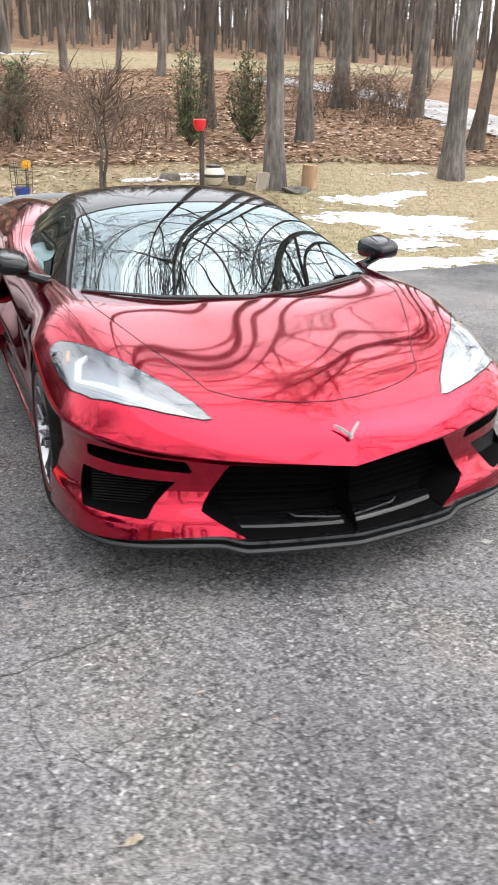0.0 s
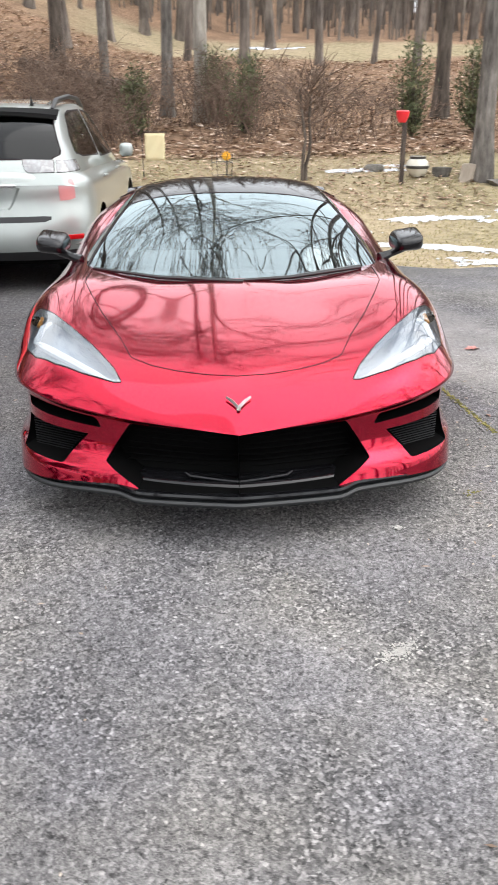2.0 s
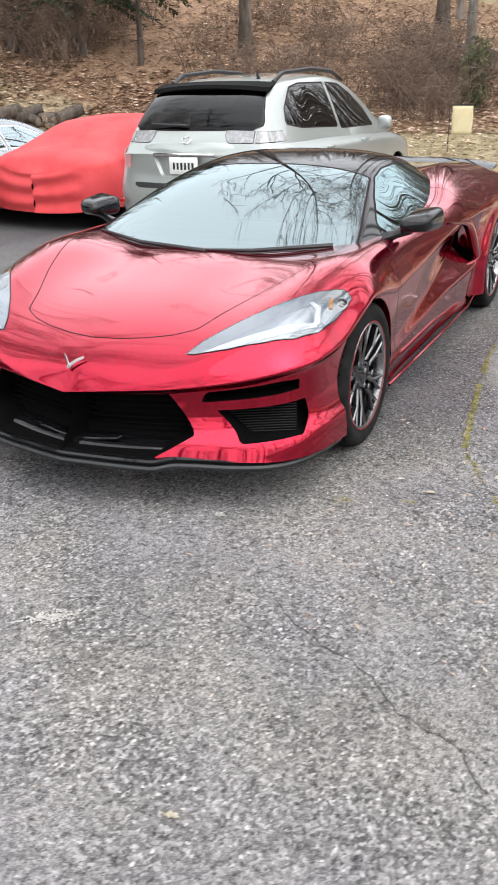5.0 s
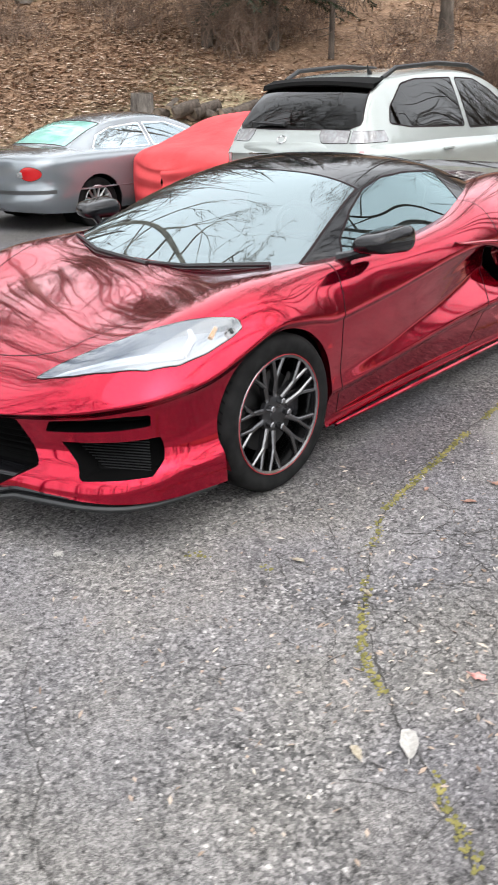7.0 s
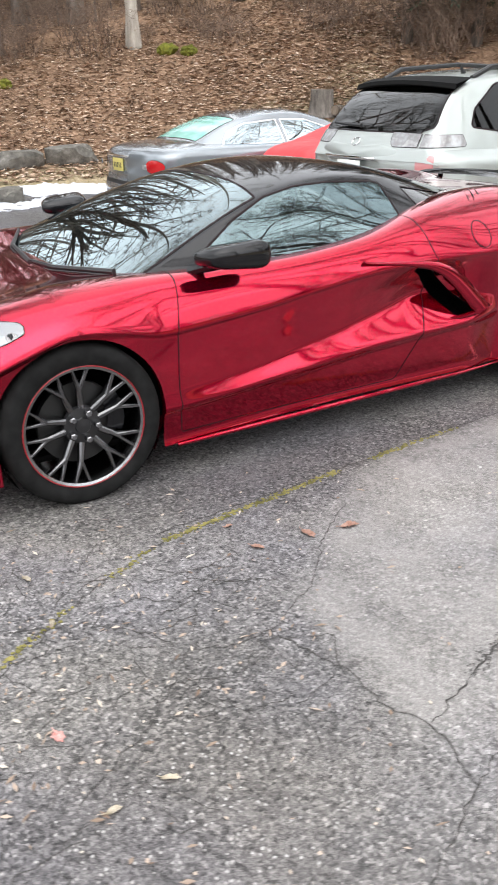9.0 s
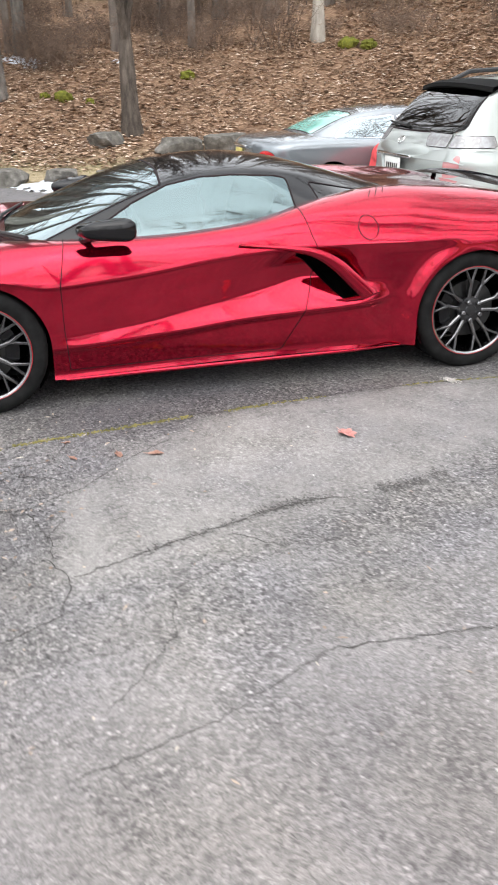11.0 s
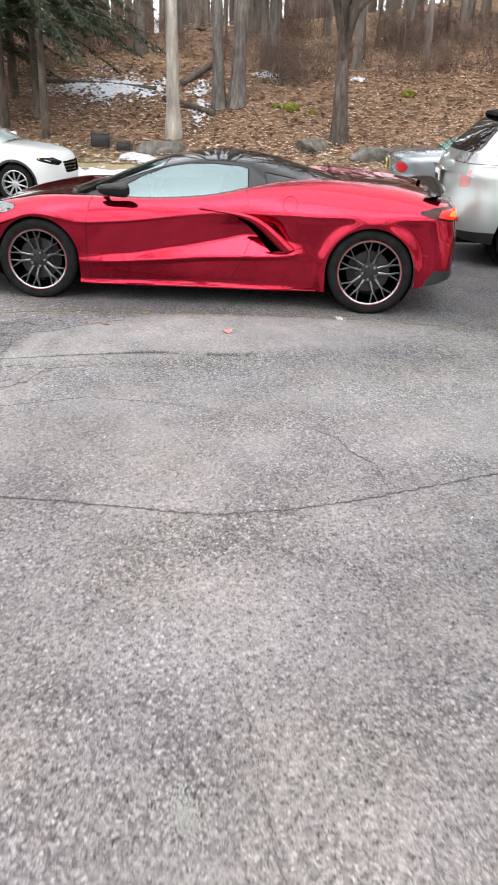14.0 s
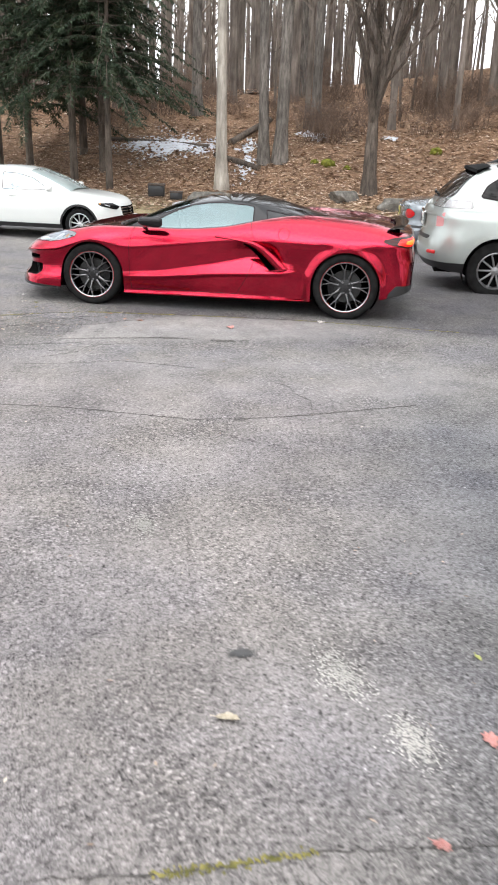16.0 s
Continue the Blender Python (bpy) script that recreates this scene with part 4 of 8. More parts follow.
    for nm, m_, z0, z1, out0, out1, lab in (("chin", M_black, 0.232, 0.209, 0.036, 0.040, "gloss black chin"), ("splitter", M_carbon, 0.206, 0.184, 0.042, 0.050, "dark grey front splitter")):
        verts, faces = [], []
        xs = np.concatenate([np.linspace(-0.943, -0.43, 46), np.linspace(-0.40, 0.40, 50), np.linspace(0.43, 0.943, 46)])
        for x in xs:
            ax = abs(x)
            y = float(plan(ax))
            g = (float(plan(ax + 0.01)) - float(plan(ax - 0.01))) / 0.02
            nn = np.array([g * math.copysign(1, x), -1.0]) / math.hypot(g, 1)
            lift = 0.012 * float(smooth(0.36, 0.46, ax)) - 0.018 * float(smooth(0.5, 0.9, ax))
            step = 0.022 * (1 - float(smooth(0.38, 0.47, ax))) - 0.040 * float(smooth(-0.84, -0.55, y))
            for o, z in ((-0.10, z0), (out0 + step, z0 - 0.002), (out1 + step, z1 + 0.012), (out1 + step - 0.004, z1), (-0.10, z1)):
                verts.append((x + nn[0] * o, y + nn[1] * o, z + lift - 0.008))
        for i in range(len(xs) - 1):
            for k in range(4):
                a = i * 5 + k
                faces.append((a, a + 1, a + 6, a + 5))
        mesh_of(nm, verts, faces, m_, car, lab, flat=True)
    # badge: two crossed bars
    bm = bmesh.new()
    for sgn in (-1, 1):
        for o, w in ((0.0, 0.0050), (0.009, 0.0032)):
            tube(bm, [(-sgn * 0.006, -0.934, 0.534 + o), (sgn * 0.024, -0.908, 0.558 + o * 0.8), (sgn * 0.047, -0.890, 0.570 + o * 0.5)], [w, w, w * 0.7], 5)
    part("badge", bm, M_steel, car, "V-shaped metal nose badge")
    # sills
    for sgn in (-1, 1):
        bm = bmesh.new()
        tube(bm, [(sgn * 0.905, 0.40, 0.15), (sgn * 0.915, 0.9, 0.158), (sgn * 0.925, 1.5, 0.166), (sgn * 0.925, 2.0, 0.168), (sgn * 0.90, 2.34, 0.17)], [0.007, 0.010, 0.010, 0.008, 0.003], 8)
        part("sill_blade", bm, M_red, car)
        # the boomerang blade over the side scoop: a broad band with a turned-in lower edge
        up = curve_of([(0, 1.34), (0.47, 1.745), (0.58, 1.83), (1, 2.115)]), curve_of([(0, 0.798), (0.47, 0.758), (0.58, 0.728), (1, 0.505)])
        lo = curve_of([(0, 1.34), (0.47, 1.69), (0.58, 1.765), (1, 2.012)]), curve_of([(0, 0.795), (0.47, 0.730), (0.58, 0.697), (1, 0.482)])
        verts, faces = [], []
        for k in range(33):
            t = k / 32
            x = 0.940 + 0.024 * float(smooth(0, 0.7, t))
            o, i_ = (float(up[0](t)), float(up[1](t))), (float(lo[0](t)), float(lo[1](t)))
            verts += [(sgn * (x - 0.055), *o), (sgn * (x + 0.001), o[0] - 0.004, o[1] - 0.002), (sgn * (x + 0.004), 0.5 * (o[0] + i_[0]), 0.5 * (o[1] + i_[1])), (sgn * (x + 0.001), *i_), (sgn * (x - 0.05), i_[0] + 0.01, i_[1] + 0.012)]
        for k in range(32):
            for c_ in range(4):
                q = k * 5 + c_
                f_ = (q, q + 1, q + 6, q + 5)
                faces.append(f_ if sgn > 0 else f_[::-1])
        mesh_of("scoop_blade", verts, faces, M_red, car, "red boomerang blade over the scoop")
        bm = bmesh.new()
        tube(bm, [(sgn * 0.915, 1.84, 0.462), (sgn * 0.938, 1.94, 0.466), (sgn * 0.952, 2.04, 0.480), (sgn * 0.958, 2.120, 0.504)], [0.003, 0.010, 0.013, 0.006], 8)
        part("scoop_lip", bm, M_red, car)
    part("underbody", box_bm((1.62, 3.75, 0.03), (0, 1.13, 0.185), 0.01), M_dark, car, "flat dark underbody")
    # cabin
    st = [(0.06, 0.760, 0.755, 0.725, 0.77, 0.66), (0.35, 0.880, 0.742, 0.828, 0.79, 0.74), (0.6, 0.986, 0.685, 0.928, 0.81, 0.78), (0.85, 1.080, 0.620, 1.020, 0.81, 0.80), (1.1, 1.142, 0.562, 1.088, 0.81, 0.81), (1.4, 1.175, 0.54, 1.122, 0.80, 0.84),
          (1.75, 1.150, 0.52, 1.098, 0.77, 0.88), (2.1, 1.068, 0.49, 1.012, 0.72, 0.92), (2.4, 0.985, 0.46, 0.94, 0.66, 0.90), (2.75, 0.90, 0.42, 0.86, 0.56, 0.83)]
    cs = canopy_shell(st, 150, 40, 36)
    rail = spline([(q[0], q[2]) for q in st])
    cs.cut(lambda v: np.where(v[:, 2] > 0.7, np.maximum.reduce([v[:, 1] - (1.03 - 0.03 * (v[:, 0] / 0.55) ** 2), np.abs(v[:, 0]) - (rail(v[:, 1]) - 0.012), 0.125 + 0.36 * v[:, 0] ** 2 - v[:, 1]]), 1.0), "screen")
    cs.cut(lambda v: v[:, 1] - (0.125 + 0.36 * v[:, 0] ** 2), "cowl")
    win = [(0.56, 0.76), (0.66, 0.90), (0.84, 0.995), (1.03, 1.066), (1.21, 1.098), (1.4, 1.104), (1.64, 1.090), (1.70, 1.075), (1.715, 0.86), (1.3, 0.76)]
    cs.cut(both(lambda x, y, z: np.where(x > 0.45, poly_sd(win, y, z), 1.0)), "window")
    qwin = [(1.83, 1.052), (1.98, 1.025), (2.16, 0.990), (2.10, 0.965), (1.86, 0.965)]
    cs.cut(both(lambda x, y, z: np.where(x > 0.45, poly_sd(qwin, y, z), 1.0)), "quarter")
    cs.panel("roof", "skin", M_black, car, "gloss black hardtop and pillars")
    cs.panel("cowl_panel", "cowl", M_cowl, car, "matt black scuttle under the wipers")
    cs.panel("windscreen", "screen", M_glass, car, "raked windscreen reflecting bare trees")
    seam(cs, "screen", "screen_seal", M_gap, car, 0.006)
    for side in (left, right):
        cs.panel("side_window", "window", M_side, car, "side window glass", side)
        seam(cs, "window", "window_seal", M_gap, car, 0.005, side)
        cs.panel("quarter_window", "quarter", M_quarter, car, "small dark quarter window", side, -0.002)
        seam(cs, "quarter", "window_seal", M_gap, car, 0.004, side)
    # cowl, wipers
    bm = bmesh.new()
    tube(bm, [(-0.72, 0.32, 0.818), (-0.4, 0.16, 0.785), (0, 0.11, 0.775), (0.4, 0.16, 0.785), (0.72, 0.32, 0.818)], [0.010, 0.014, 0.016, 0.014, 0.010], 8)
    part("cowl", bm, M_satin, car, "black plastic cowl under the windscreen")
    for pts in (((-0.69, 0.305, 0.842), (-0.36, 0.170, 0.820), (0.05, 0.124, 0.806)), ((-0.05, 0.130, 0.806), (0.28, 0.155, 0.818), (0.64, 0.285, 0.842))):
        bm = bmesh.new()
        tube(bm, pts, [0.007, 0.011, 0.013], 6)
        tube(bm, [(p[0], p[1] - 0.012, p[2] - 0.012) for p in pts], [0.004, 0.004, 0.004], 5)
        part("wiper", bm, M_satin, car, "black wiper arm and blade")
    # interior
    part("dashboard", box_bm((1.25, 0.42, 0.16), (0, 0.62, 0.77), 0.05, 3), M_seat, car)
    part("cabin_floor", box_bm((1.4, 1.6, 0.06), (0, 1.2, 0.36), 0.02), M_dark, car)
    bm = bmesh.new()
    tube(bm, [(0.36 + 0.17 * math.cos(a), 0.88 - 0.05 * math.sin(a), 0.85 + 0.155 * math.sin(a)) for a in np.linspace(0, 2 * math.pi, 28)], [0.015] * 28, 8, False)
    tube(bm, [(0.20, 0.88, 0.85), (0.52, 0.88, 0.85)], [0.018, 0.018], 6)
    part("steering_wheel", bm, M_seat, car, "dark steering wheel")
    for x in (-0.36, 0.36):
        bm = box_bm((0.44, 0.16, 0.66), (x, 1.50, 0.74), 0.06, 3, turn=Matrix.Rotation(radians(-16), 4, "X"))
        part("seat_back", bm, M_seat, car)
        part("seat_base", box_bm((0.46, 0.5, 0.18), (x, 1.2, 0.48), 0.06, 3), M_seat, car)
    # mirrors
    for sgn in (-1, 1):
        bm = box_bm((0.185, 0.185, 0.118), (0, 0, 0), 0.045, 4)
        for v_ in bm.verts:
            k, e = (v_.co.x + 0.0925) / 0.185, (v_.co.y + 0.0925) / 0.185
            v_.co.z *= (0.84 + 0.16 * k) * (0.62 + 0.38 * e)
            v_.co.x *= 0.80 + 0.20 * e
            v_.co.y += 0.03 * k
            v_.co.z += 0.010 * k
        bmesh.ops.scale(bm, vec=(sgn * 0.98, 1.42, 1.10), verts=bm.verts)
        if sgn < 0:
            bmesh.ops.reverse_faces(bm, faces=bm.faces[:])
        bmesh.ops.translate(bm, vec=(sgn * 0.950, 0.635, 0.905), verts=bm.verts)
        mi = part("wing_mirror", bm, M_black, car, "gloss black wing mirror")
        bm = bmesh.new()
        tube(bm, [(sgn * 0.79, 0.56, 0.835), (sgn * 0.85, 0.58, 0.856), (sgn * 0.915, 0.61, 0.880)], [0.030, 0.020, 0.026], 8)
        part("mirror_stalk", bm, M_black, mi)
        part("mirror_glass", box_bm((0.14, 0.004, 0.08), (sgn * 0.952, 0.738, 0.908), 0.0), M_chrome, mi)
    for sgn in (-1, 1):
        bm = bmesh.new()
        tube(bm, [(sgn * 0.940, 3.06, 0.505), (sgn * 0.925, 3.20, 0.490), (sgn * 0.865, 3.34, 0.480), (sgn * 0.70, 3.40, 0.478)], [0.003, 0.012, 0.014, 0.010], 8)
        part("bumper_lip", bm, M_red, car, "raised red lip of the rear bumper")
    # rear wing
    bm = bmesh.new()
    xs = np.linspace(-0.80, 0.80, 41)
    pr = None
    for x in xs:
        e = abs(x) / 0.80
        y0 = 3.27 - 0.10 * e ** 3
        z0 = 0.958 - 0.030 * e ** 4
        cur = [bm.verts.new(p) for p in ((x, y0 - 0.065, z0 - 0.010), (x, y0, z0 + 0.008), (x, y0 + 0.070, z0 + 0.018), (x, y0 + 0.070, z0 + 0.010), (x, y0, z0 - 0.008))]
        if pr:
            for k in range(5):
                bm.faces.new((pr[k], pr[(k + 1) % 5], cur[(k + 1) % 5], cur[k]))
        pr = cur
    part("rear_wing", bm, M_black, car, "low gloss black rear wing")
    for sgn in (-1, 1):
        bm = bmesh.new()
        tube(bm, [(sgn * 0.60, 3.22, 0.88), (sgn * 0.63, 3.235, 0.945)], [0.022, 0.016], 8)
        part("wing_post", bm, M_black, car)
    # wheels
    fw = sport_wheel("front_wheel", 0.327, 0.246, 0.24, "dark multi-spoke wheel with a red-striped rim")
    rw = sport_wheel("rear_wheel", 0.341, 0.259, 0.30, "dark multi-spoke wheel with a red-striped rim")
    put_under(fw, car, pose(0.930, 0, 0.327, 14, 0, 0))
    put_under(rw, car, pose(0.943, 2.723, 0.341, -8, 0, 0))
    for w, y, z in ((fw, 0, 0.327), (rw, 2.723, 0.341)):
        c = copy_thing(w, pose(-0.930 if y < 1 else -0.943, y, z, 30, 0, 180))
    return car


sports_car()

# ---- the other parked cars ----
def car_shell(L, W, deck, shoulder, bottom, rear_len=0.55, nose_len=0.75, bulge=(0, 0.018, 0.028, 0.022, 0.01, -0.03), rear=(0, 0.0, 0.0, 0.035, 0.05, 0.0)):
    """A saloon or estate below the belt; its tail at y = 0, its nose at y = L."""
    d, s, b = curve_of(deck), curve_of(shoulder), curve_of(bottom)
    u = np.linspace(0, 1, 26)
    ys = np.concatenate([rear_len * u ** 2, np.linspace(rear_len, L - nose_len, 110)[1:-1], L - nose_len * u[::-1] ** 2])
    half = np.zeros((len(ys), 50, 3))
    kk, rows = np.linspace(0, 1, 27)[1:], [0, 0.22, 0.45, 0.62, 0.82, 1.0]
    fb, fr_ = spline(list(zip(rows, bulge))), spline(list(zip(rows, rear)))
    a = np.clip(1 - ys / rear_len, 0, 1)
    c = np.clip(1 - (L - ys) / nose_len, 0, 1)
    X = W / 2 * np.minimum(np.sqrt(np.maximum(1 - a ** 3.0, 0)), np.sqrt(np.maximum(1 - c ** 2.4, 0)))
    dx, dy = np.gradient(X), np.gradient(ys)
    ln = np.maximum(np.hypot(dx, dy), 1e-9)
    t = np.linspace(0, 1, 24)
    for j, y in enumerate(ys):
        half[j, :24, 0] = X[j] * t ** 0.9
        half[j, :24, 2] = d(y) + (s(y) - d(y)) * (0.12 * t ** 2 + 0.88 * t ** 5)
        half[j, :24, 1] = y
        w = smooth(0.7, 0.1, y)
        off = (1 - w) * fb(kk) + w * fr_(kk)
        half[j, 24:, 0] = np.maximum(X[j] + dy[j] / ln[j] * off, 0)
        half[j, 24:, 1] = y - dx[j] / ln[j] * off
        half[j, 24:, 2] = s(y) + (b(y) - s(y)) * kk
    half = fair(half, 4, 3)
    half[:, 0, 0] = 0
    mirror = half[:, ::-1].copy()
    mirror[:, :, 0] *= -1
    return Shell(np.concatenate([mirror, half[:, 1:]], 1))


def plain_wheel(R, rim, n, m_spoke):
    w = tagged(new("wheel"), "alloy road wheel")
    s = R - rim
    part("tyre", revolve([(-0.2, rim), (-0.21, rim + 0.4 * s), (-0.19, R - 0.01), (-0.1, R), (-0.02, R - 0.008), (0.0, rim + 0.7 * s), (0.003, rim + 0.3 * s), (-0.006, rim)], 48), M_rubber, w, "black tyre")
    part("rim", revolve([(-0.004, rim + 0.002), (0.0, rim - 0.008), (-0.015, rim - 0.018), (-0.18, rim - 0.03)], 48), m_spoke, w)
    part("wheel_back", revolve([(-0.09, rim - 0.01), (-0.09, 0.0)], 24), M_dark, w)
    for k in range(n):
        a = 2 * math.pi * k / n
        bm = bmesh.new()
        prism(bm, (0.03 * math.cos(a), 0.03 * math.sin(a)), ((rim - 0.005) * math.cos(a), (rim - 0.005) * math.sin(a)), 0.014, 0.009, -0.025, -0.008, 0.03)
        part("spoke", bm, m_spoke, w, flat=True)
    part("hub_cap", revolve([(-0.04, 0.055), (-0.02, 0.05), (-0.014, 0.03), (-0.012, 0.0)], 20), m_spoke, w)
    return w


def wheels_and_arches(sh, car, hubs, W, r_arch, R, rim, n, m_spoke):
    """Cuts the arches and sets four wheels into them."""
    for y in hubs:
        sh.cut(lambda v: np.where(np.abs(v[:, 0]) > W * 0.28, np.hypot(v[:, 1] - y, v[:, 2] - R) - r_arch, 1.0), "arch")
        for sgn in (-1, 1):
            part("wheel_liner", ring_bm(y, R, r_arch, r_arch, sgn * (W / 2 - 0.01), sgn * W * 0.3, 30, (-40, 220)), M_dark, car)
    w = plain_wheel(R, rim, n, m_spoke)
    put_under(w, car, pose(W / 2 - 0.025, hubs[0], R))
    for x, y, turn in ((W / 2 - 0.025, hubs[1], 0), (-W / 2 + 0.025, hubs[0], 180), (-W / 2 + 0.025, hubs[1], 180)):
        copy_thing(w, pose(x, y, R, 23, 0, turn))


def add_box(name, size, at, m, parent, bevel=0.01, label="", turn=None):
    return part(name, box_bm(size, at, bevel, 2, turn=turn), m, parent, label)


def plate(parent, at, colour, bars):
    """A number plate with plain bars for its characters."""
    p = add_box("number_plate", (0.305, 0.012, 0.152), at, colour, parent, 0.004, "number plate with blurred characters")
    for k in range(bars):
        add_box("plate_bar", (0.020, 0.004, 0.062), (at[0] - 0.10 + 0.2 * k / (bars - 1), at[1] - 0.008, at[2] - 0.004), M_satin, p, 0.0)


M_alloydark = mat("brake_dusted_alloy", (0.26, 0.26, 0.265), 0.4, 0.8)
M_silver = mat("silver_metallic_paint", (0.350, 0.380, 0.362), 0.32, 0.45, 1.0, build=paint_look(900, 0.1))
M_slate = mat("grey_metallic_paint", (0.22, 0.243, 0.262), 0.22, 0.55, 1.0, build=paint_look(900, 0.1))
M_white = mat("white_car_paint", (0.62, 0.64, 0.62), 0.35, 0.0, 1.0, build=paint_look(900, 0.03))
M_glass2 = glass_mat("dark_tinted_glass", (0.05, 0.055, 0.055), 0.022)
M_glass4 = glass_mat("pale_blue_glass", (0.34, 0.40, 0.42), 0.34, (0.82, 0.94, 1.0))
M_clear = mat("clear_lamp_lens", (0.26, 0.25, 0.25), 0.12, 0.3, 0.8, build=lambda n, l, b: l.new(ramp(n, l, tex(n, l, "Noise", 16, place(n, l), Detail=3).outputs[0], [(0.38, (0.30, 0.31, 0.32)), (0.55, (0.22, 0.215, 0.215)), (0.66, (0.33, 0.33, 0.33))]), b.inputs["Base Color"]))
# sky reflection in the saloon's rear window, painted as an opaque teal
M_sky_teal = mat("sky_teal_painted_glass", (0.20, 0.52, 0.44), 0.18, coat=1.0, build=lambda n, l, b: l.new(ramp(n, l, tex(n, l, "Noise", 4, place(n, l), Detail=4).outputs[0], [(0.3, (0.15, 0.44, 0.37)), (0.7, (0.30, 0.62, 0.54))]), b.inputs["Base Color"]))
# pale brightness of the white car's windscreen, painted as an opaque colour
M_pale_pane = mat("pale_painted_glass", (0.40, 0.45, 0.45), 0.12, coat=1.0, build=lambda n, l, b: l.new(ramp(n, l, tex(n, l, "Noise", 3, place(n, l), Detail=4).outputs[0], [(0.3, (0.30, 0.36, 0.36)), (0.7, (0.46, 0.51, 0.50))]), b.inputs["Base Color"]))
M_rosy = mat("pale_red_lens", (0.50, 0.21, 0.21), 0.2, coat=0.8)
M_plate = mat("white_plate", (0.72, 0.73, 0.70), 0.5)
M_plate_y = mat("yellow_plate", (0.62, 0.52, 0.16), 0.5)
M_alloy = mat("silver_alloy", (0.55, 0.56, 0.57), 0.3, 0.9)


def suv():
    car = tagged(new("suv"), "silver estate car with dark glass and roof rails, parked nose away", "car")
    sh = car_shell(4.72, 1.84, [(0, 1.02), (0.04, 1.09), (0.10, 1.13), (0.40, 1.15), (0.8, 1.15), (3.3, 1.08), (3.9, 1.02), (4.5, 0.90), (4.72, 0.72)],
                   [(0, 0.95), (0.3, 1.02), (0.7, 1.01), (3.5, 0.96), (4.4, 0.80), (4.72, 0.66)], [(0, 0.36), (0.8, 0.30), (4.0, 0.28), (4.72, 0.30)], rear=(0, 0.0, 0.04, 0.055, 0.045, -0.02))
    both = lambda f: (lambda v: f(np.abs(v[:, 0]), v[:, 1], v[:, 2]))
    wheels_and_arches(sh, car, (0.90, 3.62), 1.84, 0.405, 0.362, 0.228, 10, M_alloydark)
    plate_zone = [(-0.36, 0.985), (0.36, 0.985), (0.27, 0.80), (-0.27, 0.80)]
    sh.cut(lambda v: np.where(v[:, 1] < 0.3, poly_sd(plate_zone, v[:, 0], v[:, 2]), 1.0), "dish")
    step = [(-0.60, 0.742), (0.60, 0.742), (0.60, 0.692), (-0.60, 0.692)]
    sh.cut(lambda v: np.where(v[:, 1] < 0.3, poly_sd(step, v[:, 0], v[:, 2]), 1.0), "step")
    sh.cut(both(lambda x, y, z: np.maximum(z - (0.44 + 0 * y), 0 * z - 1)), "cladding")
    sh.panel("lower_cladding", "cladding", M_satin, car, "dark grey lower edge")
    sh.well("plate_recess", "dish", (0, 0.025, 0), M_silver, car, "", None, 0.92)
    sh.panel("bumper_step", "step", M_satin, car, "black bumper step pad")
    for keep, sgn in ((lambda c: c[0] > 0, 1), (lambda c: c[0] < 0, -1)):
        add_box("bumper_reflector", (0.16, 0.02, 0.045), (sgn * 0.80, 0.085, 0.56), M_tail_red, car, 0.008, "red bumper reflector", Matrix.Rotation(radians(sgn * 34), 4, "Z"))
        add_box("lamp_reflector", (0.03, 0.10, 0.10), (sgn * 0.865, 0.42, 0.92), M_silver, car, 0.01)
        for y in (1.30, 2.35):
            bm = bmesh.new()
            tube(bm, [(sgn * 0.925, y, 0.985), (sgn * 0.945, y + 0.05, 0.988), (sgn * 0.945, y + 0.13, 0.988), (sgn * 0.925, y + 0.18, 0.985)], [0.012, 0.014, 0.014, 0.012], 6)
            part("door_handle", bm, M_silver, car, "silver door handle")
        bm = box_bm((0.16, 0.12, 0.15), (sgn * 0.99, 2.92, 1.14), 0.05, 3)
        part("wing_mirror", bm, M_silver, car, "silver door mirror")
        bm = bmesh.new()
        tube(bm, [(sgn * 0.55, 0.80, 1.60), (sgn * 0.555, 1.0, 1.68), (sgn * 0.555, 1.7, 1.715), (sgn * 0.555, 2.3, 1.69), (sgn * 0.55, 2.65, 1.60)], [0.02, 0.022, 0.022, 0.022, 0.018], 8)
        part("roof_rail", bm, M_satin, car, "dark roof rail")
    add_box("trim_bar", (0.66, 0.03, 0.03), (0, -0.004, 1.002), M_chrome, car, 0.010, "chrome tailgate bar")
    plate(car, (0, -0.014, 0.905), M_plate, 6)
    bm = bmesh.new()
    tube(bm, [(0.045 * math.cos(a), 0.06 + 0.02 * math.sin(a), 1.125 + 0.028 * math.sin(a)) for a in np.linspace(0, 2 * math.pi, 20)], [0.006] * 20, 5, False)
    part("tailgate_badge", bm, M_chrome, car, "oval chrome badge")
    st = [(0.0, 1.00, 0.72, 0.99, 0.82, 0.97), (0.05, 1.115, 0.70, 1.10, 0.83, 1.00), (0.15, 1.24, 0.69, 1.22, 0.84, 1.00), (0.30, 1.39, 0.66, 1.36, 0.85, 0.99), (0.48, 1.53, 0.63, 1.49, 0.85, 0.98), (0.75, 1.62, 0.61, 1.58, 0.85, 0.98), (1.2, 1.665, 0.60, 1.62, 0.85, 0.97), (1.7, 1.685, 0.60, 1.64, 0.85, 0.97),
          (2.2, 1.675, 0.60, 1.625, 0.86, 0.96), (2.7, 1.58, 0.62, 1.52, 0.86, 0.96), (3.2, 1.36, 0.68, 1.29, 0.86, 0.95), (3.6, 1.16, 0.73, 1.09, 0.84, 0.93), (3.85, 1.03, 0.76, 0.98, 0.82, 0.92)]
    cs = canopy_shell(st, 110, 34, 24)
